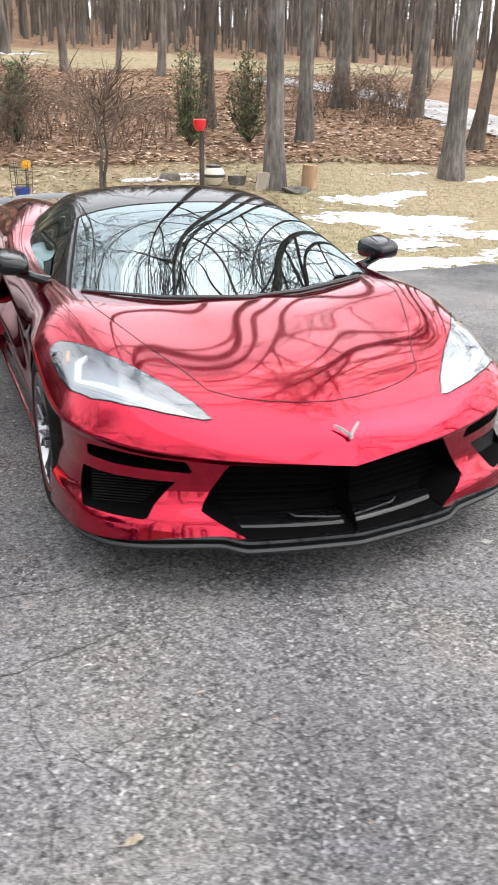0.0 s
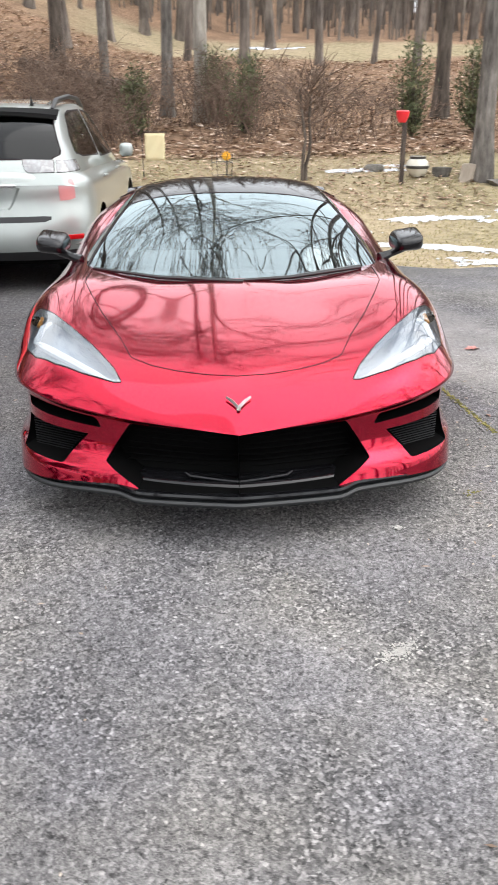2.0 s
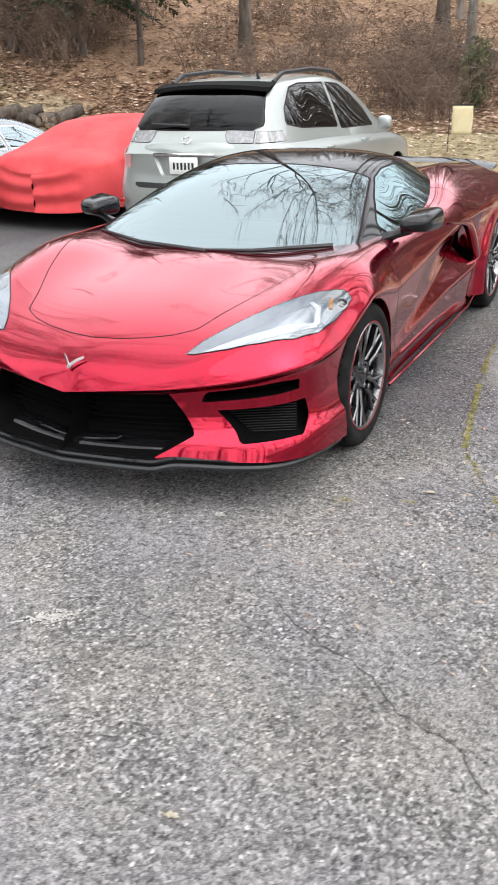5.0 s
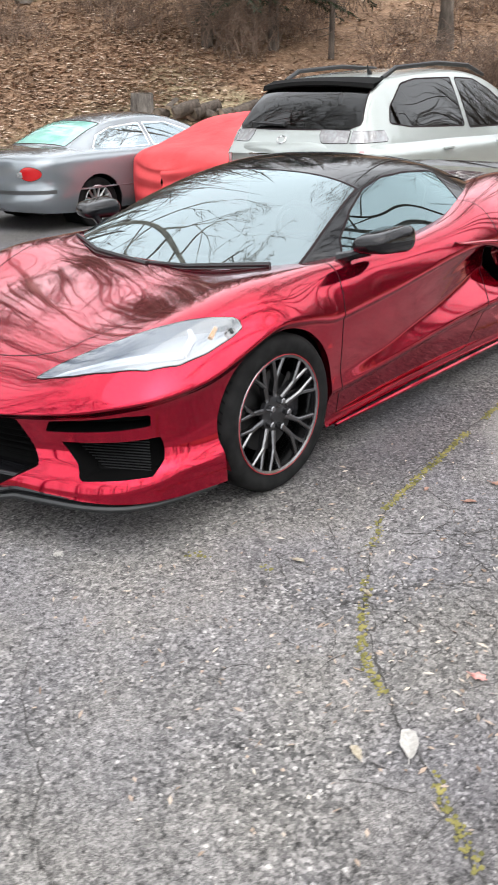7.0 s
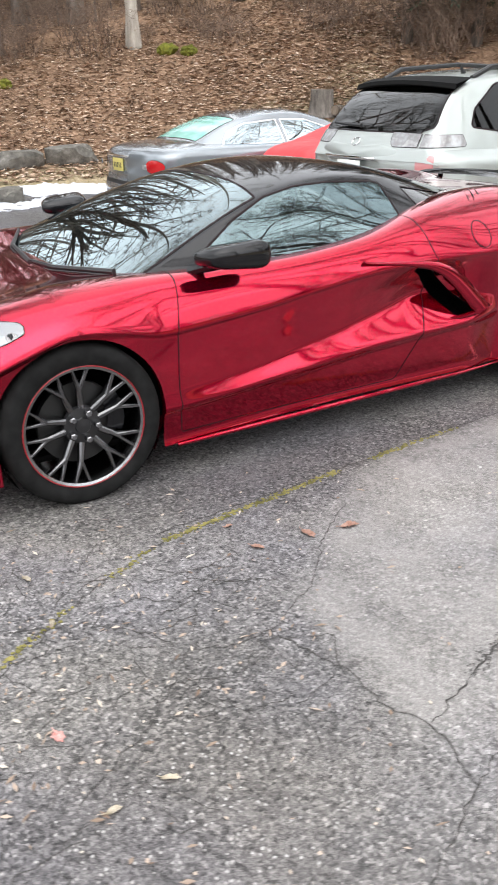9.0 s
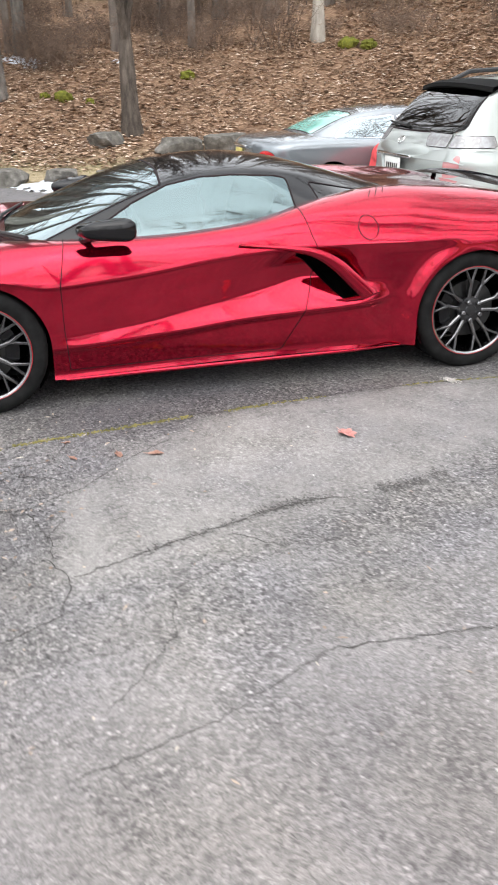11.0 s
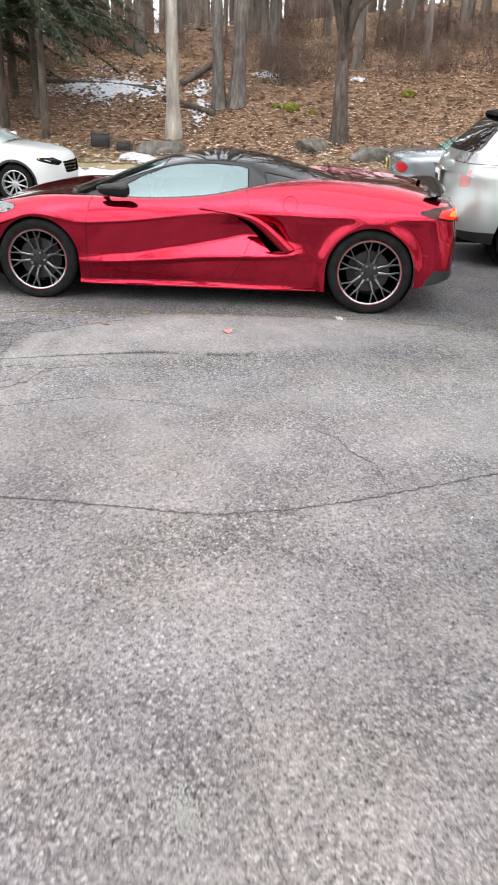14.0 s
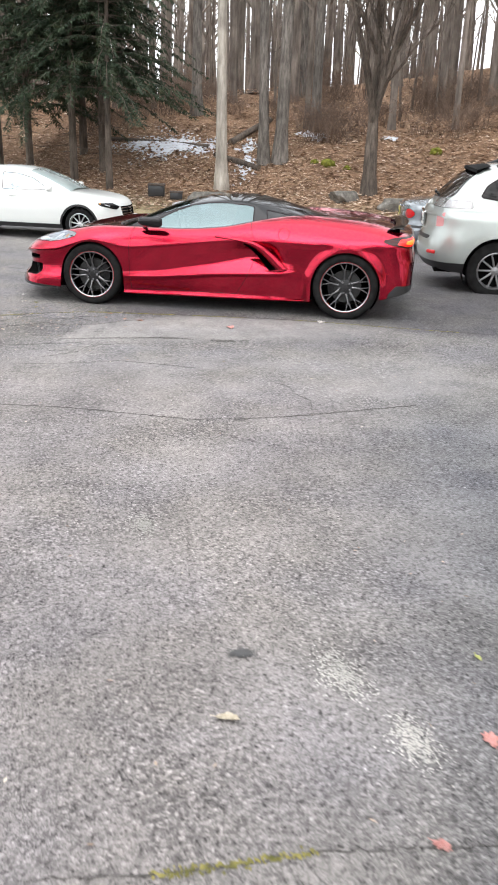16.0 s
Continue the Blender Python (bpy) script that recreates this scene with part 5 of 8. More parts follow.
    # the tailgate is bowed like the body below it
    bow = 0.55 * (1 - (1 - np.minimum(np.abs(cs.v[:, 0]) / 0.92, 0.97) ** 2) ** (1 / 3))
    cs.v[:, 1] += bow * (1 - smooth(0.1, 1.0, cs.v[:, 1]))
    rail = spline([(q[0], q[2]) for q in st])
    cs.cut(lambda v: np.maximum.reduce([np.abs(v[:, 0]) - (rail(v[:, 1]) - 0.025 + 0.22 * np.clip(1.50 - v[:, 2], 0, 0.3)), v[:, 2] - 1.545, v[:, 1] - 0.75, 0.5 * (np.abs(v[:, 0]) - 0.60 - 2.4 * (v[:, 2] - 1.205)), 1.205 - v[:, 2]]), "rear_glass")
    cs.cut(lambda v: np.maximum.reduce([np.abs(v[:, 0]) - (rail(v[:, 1]) - 0.04), 2.80 - v[:, 1]]), "screen")
    for nm, poly in (("rear_pane", [(0.63, 1.235), (0.70, 1.37), (0.97, 1.55), (1.22, 1.585), (1.84, 1.585), (1.90, 1.15), (0.95, 1.19)]), ("front_pane", [(1.98, 1.13), (1.92, 1.585), (2.30, 1.565), (2.60, 1.46), (2.90, 1.29), (3.05, 1.11)])):
        cs.cut(both(lambda x, y, z: np.where(x > 0.5, poly_sd(poly, y, z), 1.0)), nm)
    hind = [(0.36, 1.205), (0.41, 1.10), (0.98, 1.095), (0.98, 1.165), (0.62, 1.195), (0.46, 1.202)]
    for q_ in (cs,):
        q_.cut(both(lambda x, y, z: np.where(y < 0.55, poly_sd(hind, x, z), 1.0)), "hind")
    sh.cut(both(lambda x, y, z: np.where(y < 0.55, poly_sd(hind, x, z), 1.0)), "hind")
    stop = [(0.665, 1.04), (0.79, 1.035), (0.80, 0.87), (0.675, 0.86)]
    sh.cut(both(lambda x, y, z: np.where(y < 0.42, poly_sd(stop, x, z), 1.0)), "stop")
    sh.panel("body", "skin", M_silver, car, "silver metallic body")
    cs.panel("roof", "skin", M_silver, car, "silver roof and pillars")
    for keep in ((lambda c: c[0] > 0), (lambda c: c[0] < 0)):
        l_ = cs.panel("tail_lamp", "hind", M_clear, car, "clear-lensed tail lamp with a red inner part", keep, 0.004)
        seam(cs, "hind", "lamp_seal", M_gap, l_, 0.005, keep)
        lower = sh.panel("lamp_lower", "hind", M_clear, l_, "clear lens over a red reflector", keep, 0.004)
        sh.panel("stop_lens", "stop", M_rosy, l_, "pale red stop lamp lens", keep, 0.003)
        if lower:
            seam(sh, "hind", "lamp_seal", M_gap, l_, 0.005, keep)
    g = cs.panel("rear_window", "rear_glass", M_glass2, car, "dark tailgate glass")
    seam(cs, "rear_glass", "glass_seal", M_gap, car, 0.006)
    cs.panel("windscreen", "screen", M_glass2, car)
    for keep in ((lambda c: c[0] > 0), (lambda c: c[0] < 0)):
        for nm in ("rear_pane", "front_pane"):
            w_ = cs.panel("side_window", nm, M_glass2, car, "dark side window", keep)
            seam(cs, nm, "window_seal", M_gap, w_, 0.007, keep)
    add_box("cabin_core", (1.1, 1.9, 0.7), (0, 1.95, 1.0), M_dark, car, 0.1)
    bm = bmesh.new()
    pr = None
    for x in np.linspace(-0.63, 0.63, 21):
        e = abs(x) / 0.63
        cur = [bm.verts.new(p) for p in ((x, 0.72, 1.622 - 0.02 * e * e), (x, 0.47 + 0.09 * e ** 2, 1.592 - 0.035 * e * e), (x, 0.46 + 0.09 * e ** 2, 1.560 - 0.04 * e * e), (x, 0.55, 1.535 - 0.02 * e * e))]
        if pr:
            for k in range(4):
                bm.faces.new((pr[k], pr[(k + 1) % 4], cur[(k + 1) % 4], cur[k]))
        pr = cur
    part("roof_spoiler", bm, M_cowl, car, "dark roof spoiler")
    bm = bmesh.new()
    tube(bm, [(-0.02, 0.13, 1.245), (-0.22, 0.14, 1.252), (-0.42, 0.155, 1.258)], [0.018, 0.014, 0.010], 6)
    part("rear_wiper", bm, M_satin, car)
    bm = bmesh.new()
    tube(bm, [(0.35, 0.90, 1.63), (0.36, 0.84, 1.71)], [0.022, 0.004], 6)
    part("antenna", bm, M_satin, car)
    add_box("underbody", (1.5, 4.3, 0.05), (0, 2.3, 0.33), M_dark, car, 0.01)
    car.matrix_world = pose(-2.13, 3.62, -0.070)


def sedan():
    car = tagged(new("sedan"), "grey metallic saloon car seen from behind, beside the covered car", "car")
    sh = car_shell(4.67, 1.79, [(0, 0.84), (0.08, 0.93), (0.5, 0.985), (0.9, 1.0), (3.2, 0.96), (4.1, 0.86), (4.55, 0.70), (4.67, 0.55)],
                   [(0, 0.80), (0.4, 0.88), (0.9, 0.90), (3.3, 0.88), (4.3, 0.74), (4.67, 0.5)], [(0, 0.30), (0.8, 0.24), (4.0, 0.22), (4.67, 0.26)], 0.5, 0.8)
    both = lambda f: (lambda v: f(np.abs(v[:, 0]), v[:, 1], v[:, 2]))
    wheels_and_arches(sh, car, (1.03, 3.74), 1.79, 0.355, 0.318, 0.215, 14, M_alloy)
    sh.cut(both(lambda x, y, z: np.where(y < 0.5, np.hypot((x - 0.72) / 1.45, z - 0.735) - 0.078, 1.0)), "lamp")
    sh.cut(lambda v: np.where(v[:, 1] < 0.4, poly_sd([(-0.95, 0.545), (0.95, 0.545), (0.95, 0.50), (-0.95, 0.50)], v[:, 0], v[:, 2]), 1.0), "strip")
    sh.panel("body", "skin", M_slate, car, "grey metallic body")
    sh.panel("bumper_strip", "strip", M_satin, car)
    for keep, sgn in ((lambda c: c[0] > 0, 1), (lambda c: c[0] < 0, -1)):
        l_ = sh.panel("tail_lamp", "lamp", M_tail_red, car, "round red tail lamp", keep, 0.006)
        seam(sh, "lamp", "lamp_seal", M_gap, l_, 0.006, keep)
        add_box("reverse_light", (0.07, 0.02, 0.06), (sgn * 0.675, 0.045, 0.735), M_clear, l_, 0.008, "clear reversing light", Matrix.Rotation(radians(sgn * 14), 4, "Z"))
        add_box("side_reflector", (0.01, 0.16, 0.035), (sgn * 0.90, 0.50, 0.555), M_tail_red, car, 0.003)
        bm = bmesh.new()
        tube(bm, [(sgn * 0.905, 0.45, 0.52), (sgn * 0.912, 2.0, 0.50), (sgn * 0.905, 4.0, 0.48)], [0.012, 0.016, 0.012], 6)
        part("side_moulding", bm, M_slate, car)
        for y in (1.68, 2.75):
            bm = bmesh.new()
            tube(bm, [(sgn * 0.89, y, 0.83), (sgn * 0.905, y + 0.1, 0.832), (sgn * 0.89, y + 0.2, 0.83)], [0.010, 0.013, 0.010], 6)
            part("door_handle", bm, M_chrome, car)
        part("wing_mirror", box_bm((0.15, 0.1, 0.11), (sgn * 0.96, 2.95, 1.0), 0.04, 3), M_slate, car)
    plate(car, (0, -0.012, 0.735), M_plate_y, 5)
    add_box("boot_trim", (0.62, 0.02, 0.028), (0, 0.0, 0.845), M_chrome, car, 0.006, "chrome boot trim")
    st = [(0.60, 0.93, 0.62, 0.90, 0.76, 0.86), (0.85, 1.03, 0.61, 1.00, 0.80, 0.88), (1.15, 1.17, 0.585, 1.13, 0.81, 0.88), (1.5, 1.28, 0.565, 1.235, 0.82, 0.88), (1.95, 1.335, 0.56, 1.285, 0.82, 0.88),
          (2.4, 1.33, 0.565, 1.275, 0.82, 0.88), (2.8, 1.24, 0.60, 1.18, 0.82, 0.88), (3.2, 1.07, 0.66, 1.02, 0.80, 0.87), (3.5, 0.94, 0.70, 0.90, 0.78, 0.84)]
    cs = canopy_shell(st, 100, 30, 22)
    rail = spline([(q[0], q[2]) for q in st])
    cs.cut(lambda v: np.maximum.reduce([np.abs(v[:, 0]) - (rail(v[:, 1]) - 0.05), v[:, 1] - 1.42, 0.82 - v[:, 1]]), "rear_glass")
    cs.cut(lambda v: np.maximum.reduce([np.abs(v[:, 0]) - (rail(v[:, 1]) - 0.05), 2.66 - v[:, 1]]), "screen")
    for nm, poly in (("rear_pane", [(1.12, 0.97), (1.25, 1.10), (1.50, 1.18), (1.98, 1.215), (2.02, 0.94), (1.15, 0.94)]), ("front_pane", [(2.09, 0.94), (2.05, 1.215), (2.45, 1.20), (2.75, 1.10), (3.05, 0.94)])):
        cs.cut(both(lambda x, y, z: np.where(x > 0.5, poly_sd(poly, y, z), 1.0)), nm)
    cs.panel("roof", "skin", M_slate, car, "grey roof and pillars")
    cs.panel("rear_window", "rear_glass", M_sky_teal, car, "rear window with the sky's pale green reflection painted on")
    cs.panel("windscreen", "screen", M_glass4, car)
    seam(cs, "rear_glass", "glass_seal", M_gap, car, 0.009)
    for keep in ((lambda c: c[0] > 0), (lambda c: c[0] < 0)):
        for nm in ("rear_pane", "front_pane"):
            w_ = cs.panel("side_window", nm, M_glass4, car, "side window with chrome trim", keep)
            seam(cs, nm, "window_trim", M_chrome, w_, 0.009, keep)
    add_box("cabin_core", (1.05, 1.5, 0.55), (0, 2.0, 0.75), M_dark, car, 0.1)
    for x in (-0.35, 0.35):
        add_box("seat_back", (0.42, 0.14, 0.5), (x, 2.3, 1.0), M_seat, car, 0.05)
    add_box("underbody", (1.45, 4.2, 0.05), (0, 2.3, 0.28), M_dark, car, 0.01)
    car.matrix_world = pose(-6.66, 3.42, -0.14)


def white_suv():
    car = tagged(new("compact_suv"), "white compact car with black arch trim, at the drive's far edge", "car")
    sh = car_shell(4.42, 1.80, [(0, 0.90), (0.2, 0.99), (0.8, 1.03), (3.0, 1.03), (3.5, 1.0), (4.05, 0.92), (4.30, 0.82), (4.42, 0.66)],
                   [(0, 0.86), (0.4, 0.93), (3.0, 0.93), (4.0, 0.84), (4.3, 0.74), (4.42, 0.60)], [(0, 0.30), (0.8, 0.24), (3.6, 0.24), (4.42, 0.24)], 0.55, 0.62)
    both = lambda f: (lambda v: f(np.abs(v[:, 0]), v[:, 1], v[:, 2]))
    wheels_and_arches(sh, car, (0.85, 3.55), 1.80, 0.385, 0.335, 0.235, 10, M_alloy)
    for y in (0.85, 3.55):
        sh.cut(both(lambda x, yy, z: np.where(x > 0.5, np.hypot(yy - y, z - 0.335) - 0.425, 1.0)), "cladding")
    sh.cut(lambda v: v[:, 2] - 0.33, "cladding")
    lamp = [(3.92, 0.80), (4.02, 0.745), (4.30, 0.66), (4.34, 0.72), (4.22, 0.80)]
    sh.cut(both(lambda x, y, z: np.where(x > 0.40, poly_sd(lamp, y, z), 1.0)), "lamp")
    grl = [(-0.46, 0.72), (0.46, 0.72), (0.42, 0.52), (-0.42, 0.52)]
    sh.cut(lambda v: np.where(v[:, 1] > 4.0, poly_sd(grl, v[:, 0], v[:, 2]), 1.0), "grille")
    sh.panel("body", "skin", M_white, car, "glossy white body")
    sh.panel("cladding", "cladding", M_satin, car, "black plastic arch and sill trim")
    g = sh.well("grille", "grille", (0, -0.05, 0), M_dark, car, "black front grille", None, 0.95)
    for k in range(3):
        bm = bmesh.new()
        tube(bm, [(-0.42, 4.33, 0.56 + 0.06 * k), (0, 4.43, 0.56 + 0.06 * k), (0.42, 4.33, 0.56 + 0.06 * k)], [0.012] * 3, 6)
        part("grille_bar", bm, M_chrome, g)
    for keep, sgn in ((lambda c: c[0] > 0, 1), (lambda c: c[0] < 0, -1)):
        l_ = sh.panel("headlight", "lamp", M_black, car, "dark headlight with a clear lens", keep, 0.003)
        add_box("turn_signal", (0.02, 0.10, 0.035), (sgn * 0.865, 3.98, 0.785), M_amber, l_, 0.006, "amber indicator")
        add_box("light_guide", (0.05, 0.16, 0.02), (sgn * 0.80, 4.14, 0.755), M_clear, l_, 0.006, "", Matrix.Rotation(radians(-12), 4, "X"))
        bm = box_bm((0.17, 0.13, 0.13), (sgn * 0.99, 2.95, 1.06), 0.05, 3)
        part("wing_mirror", bm, M_white, car, "white door mirror")
        bm = bmesh.new()
        tube(bm, [(sgn * 0.925, 2.0, 0.90), (sgn * 0.945, 2.1, 0.905), (sgn * 0.925, 2.2, 0.90)], [0.012, 0.014, 0.012], 6)
        part("door_handle", bm, M_chrome, car)
    st = [(0.15, 1.0, 0.60, 0.98, 0.76, 0.93), (0.5, 1.25, 0.60, 1.21, 0.83, 0.93), (0.85, 1.40, 0.58, 1.35, 0.84, 0.93), (1.4, 1.475, 0.575, 1.42, 0.84, 0.93), (1.95, 1.485, 0.575, 1.43, 0.84, 0.93), (2.45, 1.41, 0.60, 1.35, 0.84, 0.93), (2.9, 1.24, 0.65, 1.18, 0.83, 0.93), (3.3, 1.04, 0.70, 0.99, 0.80, 0.92)]
    cs = canopy_shell(st, 90, 28, 22)
    rail = spline([(q[0], q[2]) for q in st])
    cs.cut(lambda v: np.maximum.reduce([np.abs(v[:, 0]) - (rail(v[:, 1]) - 0.04), 2.38 - v[:, 1]]), "screen")
    cs.cut(lambda v: np.maximum.reduce([np.abs(v[:, 0]) - (rail(v[:, 1]) - 0.04), v[:, 1] - 0.62]), "backlight")
    for nm, poly in (("rear_pane", [(0.80, 1.02), (0.95, 1.24), (1.30, 1.33), (1.72, 1.35), (1.76, 1.0)]), ("front_pane", [(1.83, 1.0), (1.79, 1.35), (2.15, 1.33), (2.5, 1.24), (2.85, 1.03)])):
        cs.cut(both(lambda x, y, z: np.where(x > 0.5, poly_sd(poly, y, z), 1.0)), nm)
    cs.panel("roof", "skin", M_white, car, "white roof and pillars")
    cs.panel("windscreen", "screen", M_pale_pane, car, "windscreen with its pale brightness painted into the colour")
    cs.panel("rear_window", "backlight", M_glass4, car)
    for keep in ((lambda c: c[0] > 0), (lambda c: c[0] < 0)):
        for nm in ("rear_pane", "front_pane"):
            w_ = cs.panel("side_window", nm, M_glass4, car, "side window", keep)
            seam(cs, nm, "window_trim", M_gap, w_, 0.007, keep)
    add_box("cabin_core", (1.05, 1.5, 0.6), (0, 1.8, 0.8), M_dark, car, 0.1)
    add_box("underbody", (1.45, 4.0, 0.05), (0, 2.2, 0.28), M_dark, car, 0.01)
    car.matrix_world = pose(-5.95, -5.27, -0.09) @ Matrix.Scale(0.84, 4)


def cloth_look(n, l, b):
    p = place(n, l)
    c = ramp(n, l, tex(n, l, "Noise", 2.2, p, Detail=5).outputs[0], [(0.3, (0.56, 0.045, 0.052)), (0.7, (0.68, 0.085, 0.09))])
    l.new(c, b.inputs["Base Color"])
    bump(n, l, b, tex(n, l, "Noise", 7, p, Detail=4).outputs[0], 0.25, 0.05)


M_cloth = mat("red_cover_cloth", (0.6, 0.03, 0.04), 0.75, spec=0.25, build=cloth_look)


def covered_car():
    car = tagged(new("covered_car"), "low car under a fitted red cloth cover", "covered car")
    top = curve_of([(0, 0.66), (0.12, 0.86), (0.5, 0.94), (1.0, 1.10), (1.4, 1.22), (2.1, 1.25), (2.7, 1.14), (3.2, 0.90), (4.0, 0.76), (4.4, 0.55)])
    ys = np.concatenate([0.5 * np.linspace(0, 1, 26) ** 2, np.linspace(0.5, 3.8, 90)[1:-1], 4.4 - 0.6 * np.linspace(1, 0, 24) ** 2])
    a, c = np.clip(1 - ys / 0.5, 0, 1), np.clip(1 - (4.4 - ys) / 0.6, 0, 1)
    X = 0.90 * np.sqrt(np.maximum(1 - a ** 2.6, 0)) * np.sqrt(np.maximum(1 - c ** 2.4, 0))
    g = np.zeros((len(ys), 121, 3))
    for j, y in enumerate(ys):
        for i in range(121):
            s = (i - 60) / 60
            e = abs(s)
            if e < 0.55:
                q = e / 0.55
                x, z = X[j] * (0.84 * q + 0.10 * q ** 3), top(y) - (top(y) - 0.62) * (0.10 * q * q + 0.42 * q ** 6) * (1 if top(y) > 0.62 else 0)
            else:
                q = (e - 0.55) / 0.45
                z0 = top(y) - (top(y) - 0.62) * 0.52 * (1 if top(y) > 0.62 else 0)
                fold = 0.020 * q * math.sin(y * 11 + 2.0 * math.sin(y * 3)) + 0.012 * q * math.sin(y * 23 + 1.0)
                x, z = X[j] * (0.94 + 0.06 * math.sin(q * 2.2)) + fold * (X[j] > 0.3), z0 + (0.20 + 0.04 * math.sin(y * 4) - z0) * q
            g[j, i] = (math.copysign(x, s) if i != 60 else 0, y + (0.02 * math.sin(s * 30) * (e > 0.55) if y < 0.1 or y > 4.3 else 0), z)
    sh = Shell(fair(g, 3, 2))
    sh.panel("cloth_cover", "skin", M_cloth, car, "taut red cloth with folds at the hem")
    w = plain_wheel(0.32, 0.22, 8, M_alloy)
    put_under(w, car, pose(0.86, 0.95, 0.32))
    for x, y, t in ((0.86, 3.4, 0), (-0.86, 0.95, 180), (-0.86, 3.4, 180)):
        copy_thing(w, pose(x, y, 0.32, 0, 0, t))
    add_box("chassis", (1.5, 3.9, 0.25), (0, 2.2, 0.32), M_dark, car, 0.05)
    car.matrix_world = pose(-4.98, 4.80, -0.08)


suv()
sedan()
white_suv()
covered_car()

# ---- trees and undergrowth ----
def bark_look(dark, light, scale):
    def f(n, l, b):
        p = place(n, l)
        m = n.new("ShaderNodeMapping")
        m.inputs["Scale"].default_value = (1, 1, 0.18)
        l.new(p, m.inputs[0])
        t = tex(n, l, "Noise", scale, m.outputs[0], Detail=8, Roughness=0.7)
        c = ramp(n, l, t.outputs[0], [(0.3, dark), (0.52, tuple(0.5 * (q + w) for q, w in zip(dark, light))), (0.7, light)])
        big = ramp(n, l, tex(n, l, "Noise", 1.3, p, Detail=3).outputs[0], [(0.35, grey(0.7)), (0.65, grey(1.15))])
        l.new(blend(n, l, 1.0, c, big, "MULTIPLY"), b.inputs["Base Color"])
        bump(n, l, b, t.outputs[0], 0.8, 0.03)
    return f


M_bark = mat("grey_bark", (0.2, 0.18, 0.16), 0.9, spec=0.2, build=bark_look((0.055, 0.047, 0.042), (0.27, 0.245, 0.22), 16))
M_bark_pale = mat("pale_smooth_bark", (0.4, 0.37, 0.33), 0.85, spec=0.2, build=bark_look((0.20, 0.175, 0.15), (0.52, 0.48, 0.42), 9))
M_bark_dark = mat("dark_bark", (0.1, 0.08, 0.07), 0.9, spec=0.2, build=bark_look((0.035, 0.028, 0.024), (0.17, 0.14, 0.115), 14))
M_twig = mat("brown_twigs", (0.16, 0.115, 0.085), 0.9, spec=0.15, build=bark_look((0.085, 0.060, 0.047), (0.27, 0.195, 0.15), 8))


def grow(bm, rng, p, d, length, r, level, limit, seg):
    """A limb and what springs from it."""
    n = 5 if level == 0 else 4
    pts, rad, q, dd = [p.copy()], [r], p.copy(), d.copy()
    for k in range(n):
        dd = (dd + Vector((rng.uniform(-1, 1), rng.uniform(-1, 1), rng.uniform(-0.5, 0.8))) * 0.16).normalized()
        q = q + dd * (length / n)
        pts.append(q.copy())
        rad.append(r * (1 - 0.8 * (k + 1) / n))
    tube(bm, pts, rad, max(3, seg - level), False)
    if level >= limit:
        return
    kids = (5, 4, 3)[min(level, 2)]
    for k in range(kids):
        t = rng.uniform(0.3, 1.0)
        i = min(int(t * n), n - 1)
        base = pts[i].lerp(pts[i + 1], t * n - i)
        out = (dd + Vector((rng.uniform(-1, 1), rng.uniform(-1, 1), rng.uniform(-0.2, 0.7))) * 0.85).normalized()
        grow(bm, rng, base, out, length * rng.uniform(0.42, 0.62), max(rad[i] * 0.6, 0.012), level + 1, limit, seg)


def bare_tree(x, y, r, h, lean, material, label, seed, first=0.42, limbs=13, limit=2, up=0.0, low=1.0):
    """A leafless tree: flared trunk, limbs, branches and twigs."""
    rng = random.Random(seed)
    z = height(x, y) - 0.08
    tree = tagged(new("tree"), label, "tree", group="bare trees round the drive")
    tree.matrix_world = pose(x, y, z)
    bm = bmesh.new()
    pts, rad = [], []
    for k in range(15):
        t = k / 14
        pts.append(Vector((lean[0] * t * h + 0.10 * math.sin(5 * t + seed) * t, lean[1] * t * h + 0.10 * math.cos(4 * t + seed) * t, h * t ** 1.25)))
        rad.append(r * (1.0 - 0.80 * t) * (1 if low == 1 or t < first else 0.62) * (1 + 0.45 * math.exp(-t ** 1.25 * h / 0.35)))
    tube(bm, pts, rad, 12)
    part("trunk", bm, material, tree)
    bm = bmesh.new()
    for k in range(limbs):
        t = first + (1 - first) * ((k + rng.random()) / limbs) ** low
        i = min(int(t * 14), 13)
        p = pts[i].lerp(pts[i + 1], t * 14 - i)
        a = rng.uniform(0, 6.283)
        d = Vector((math.cos(a), math.sin(a), rng.uniform(0.25, 1.0) + up)).normalized()
        grow(bm, rng, p, d, h * rng.uniform(0.20, 0.34) * (1.15 - 0.6 * t), max(r * 0.56 * (1.1 - 0.75 * t), 0.03), 0, limit, 6)
    part("crown", bm, material, tree, "spreading bare crown")
    return tree


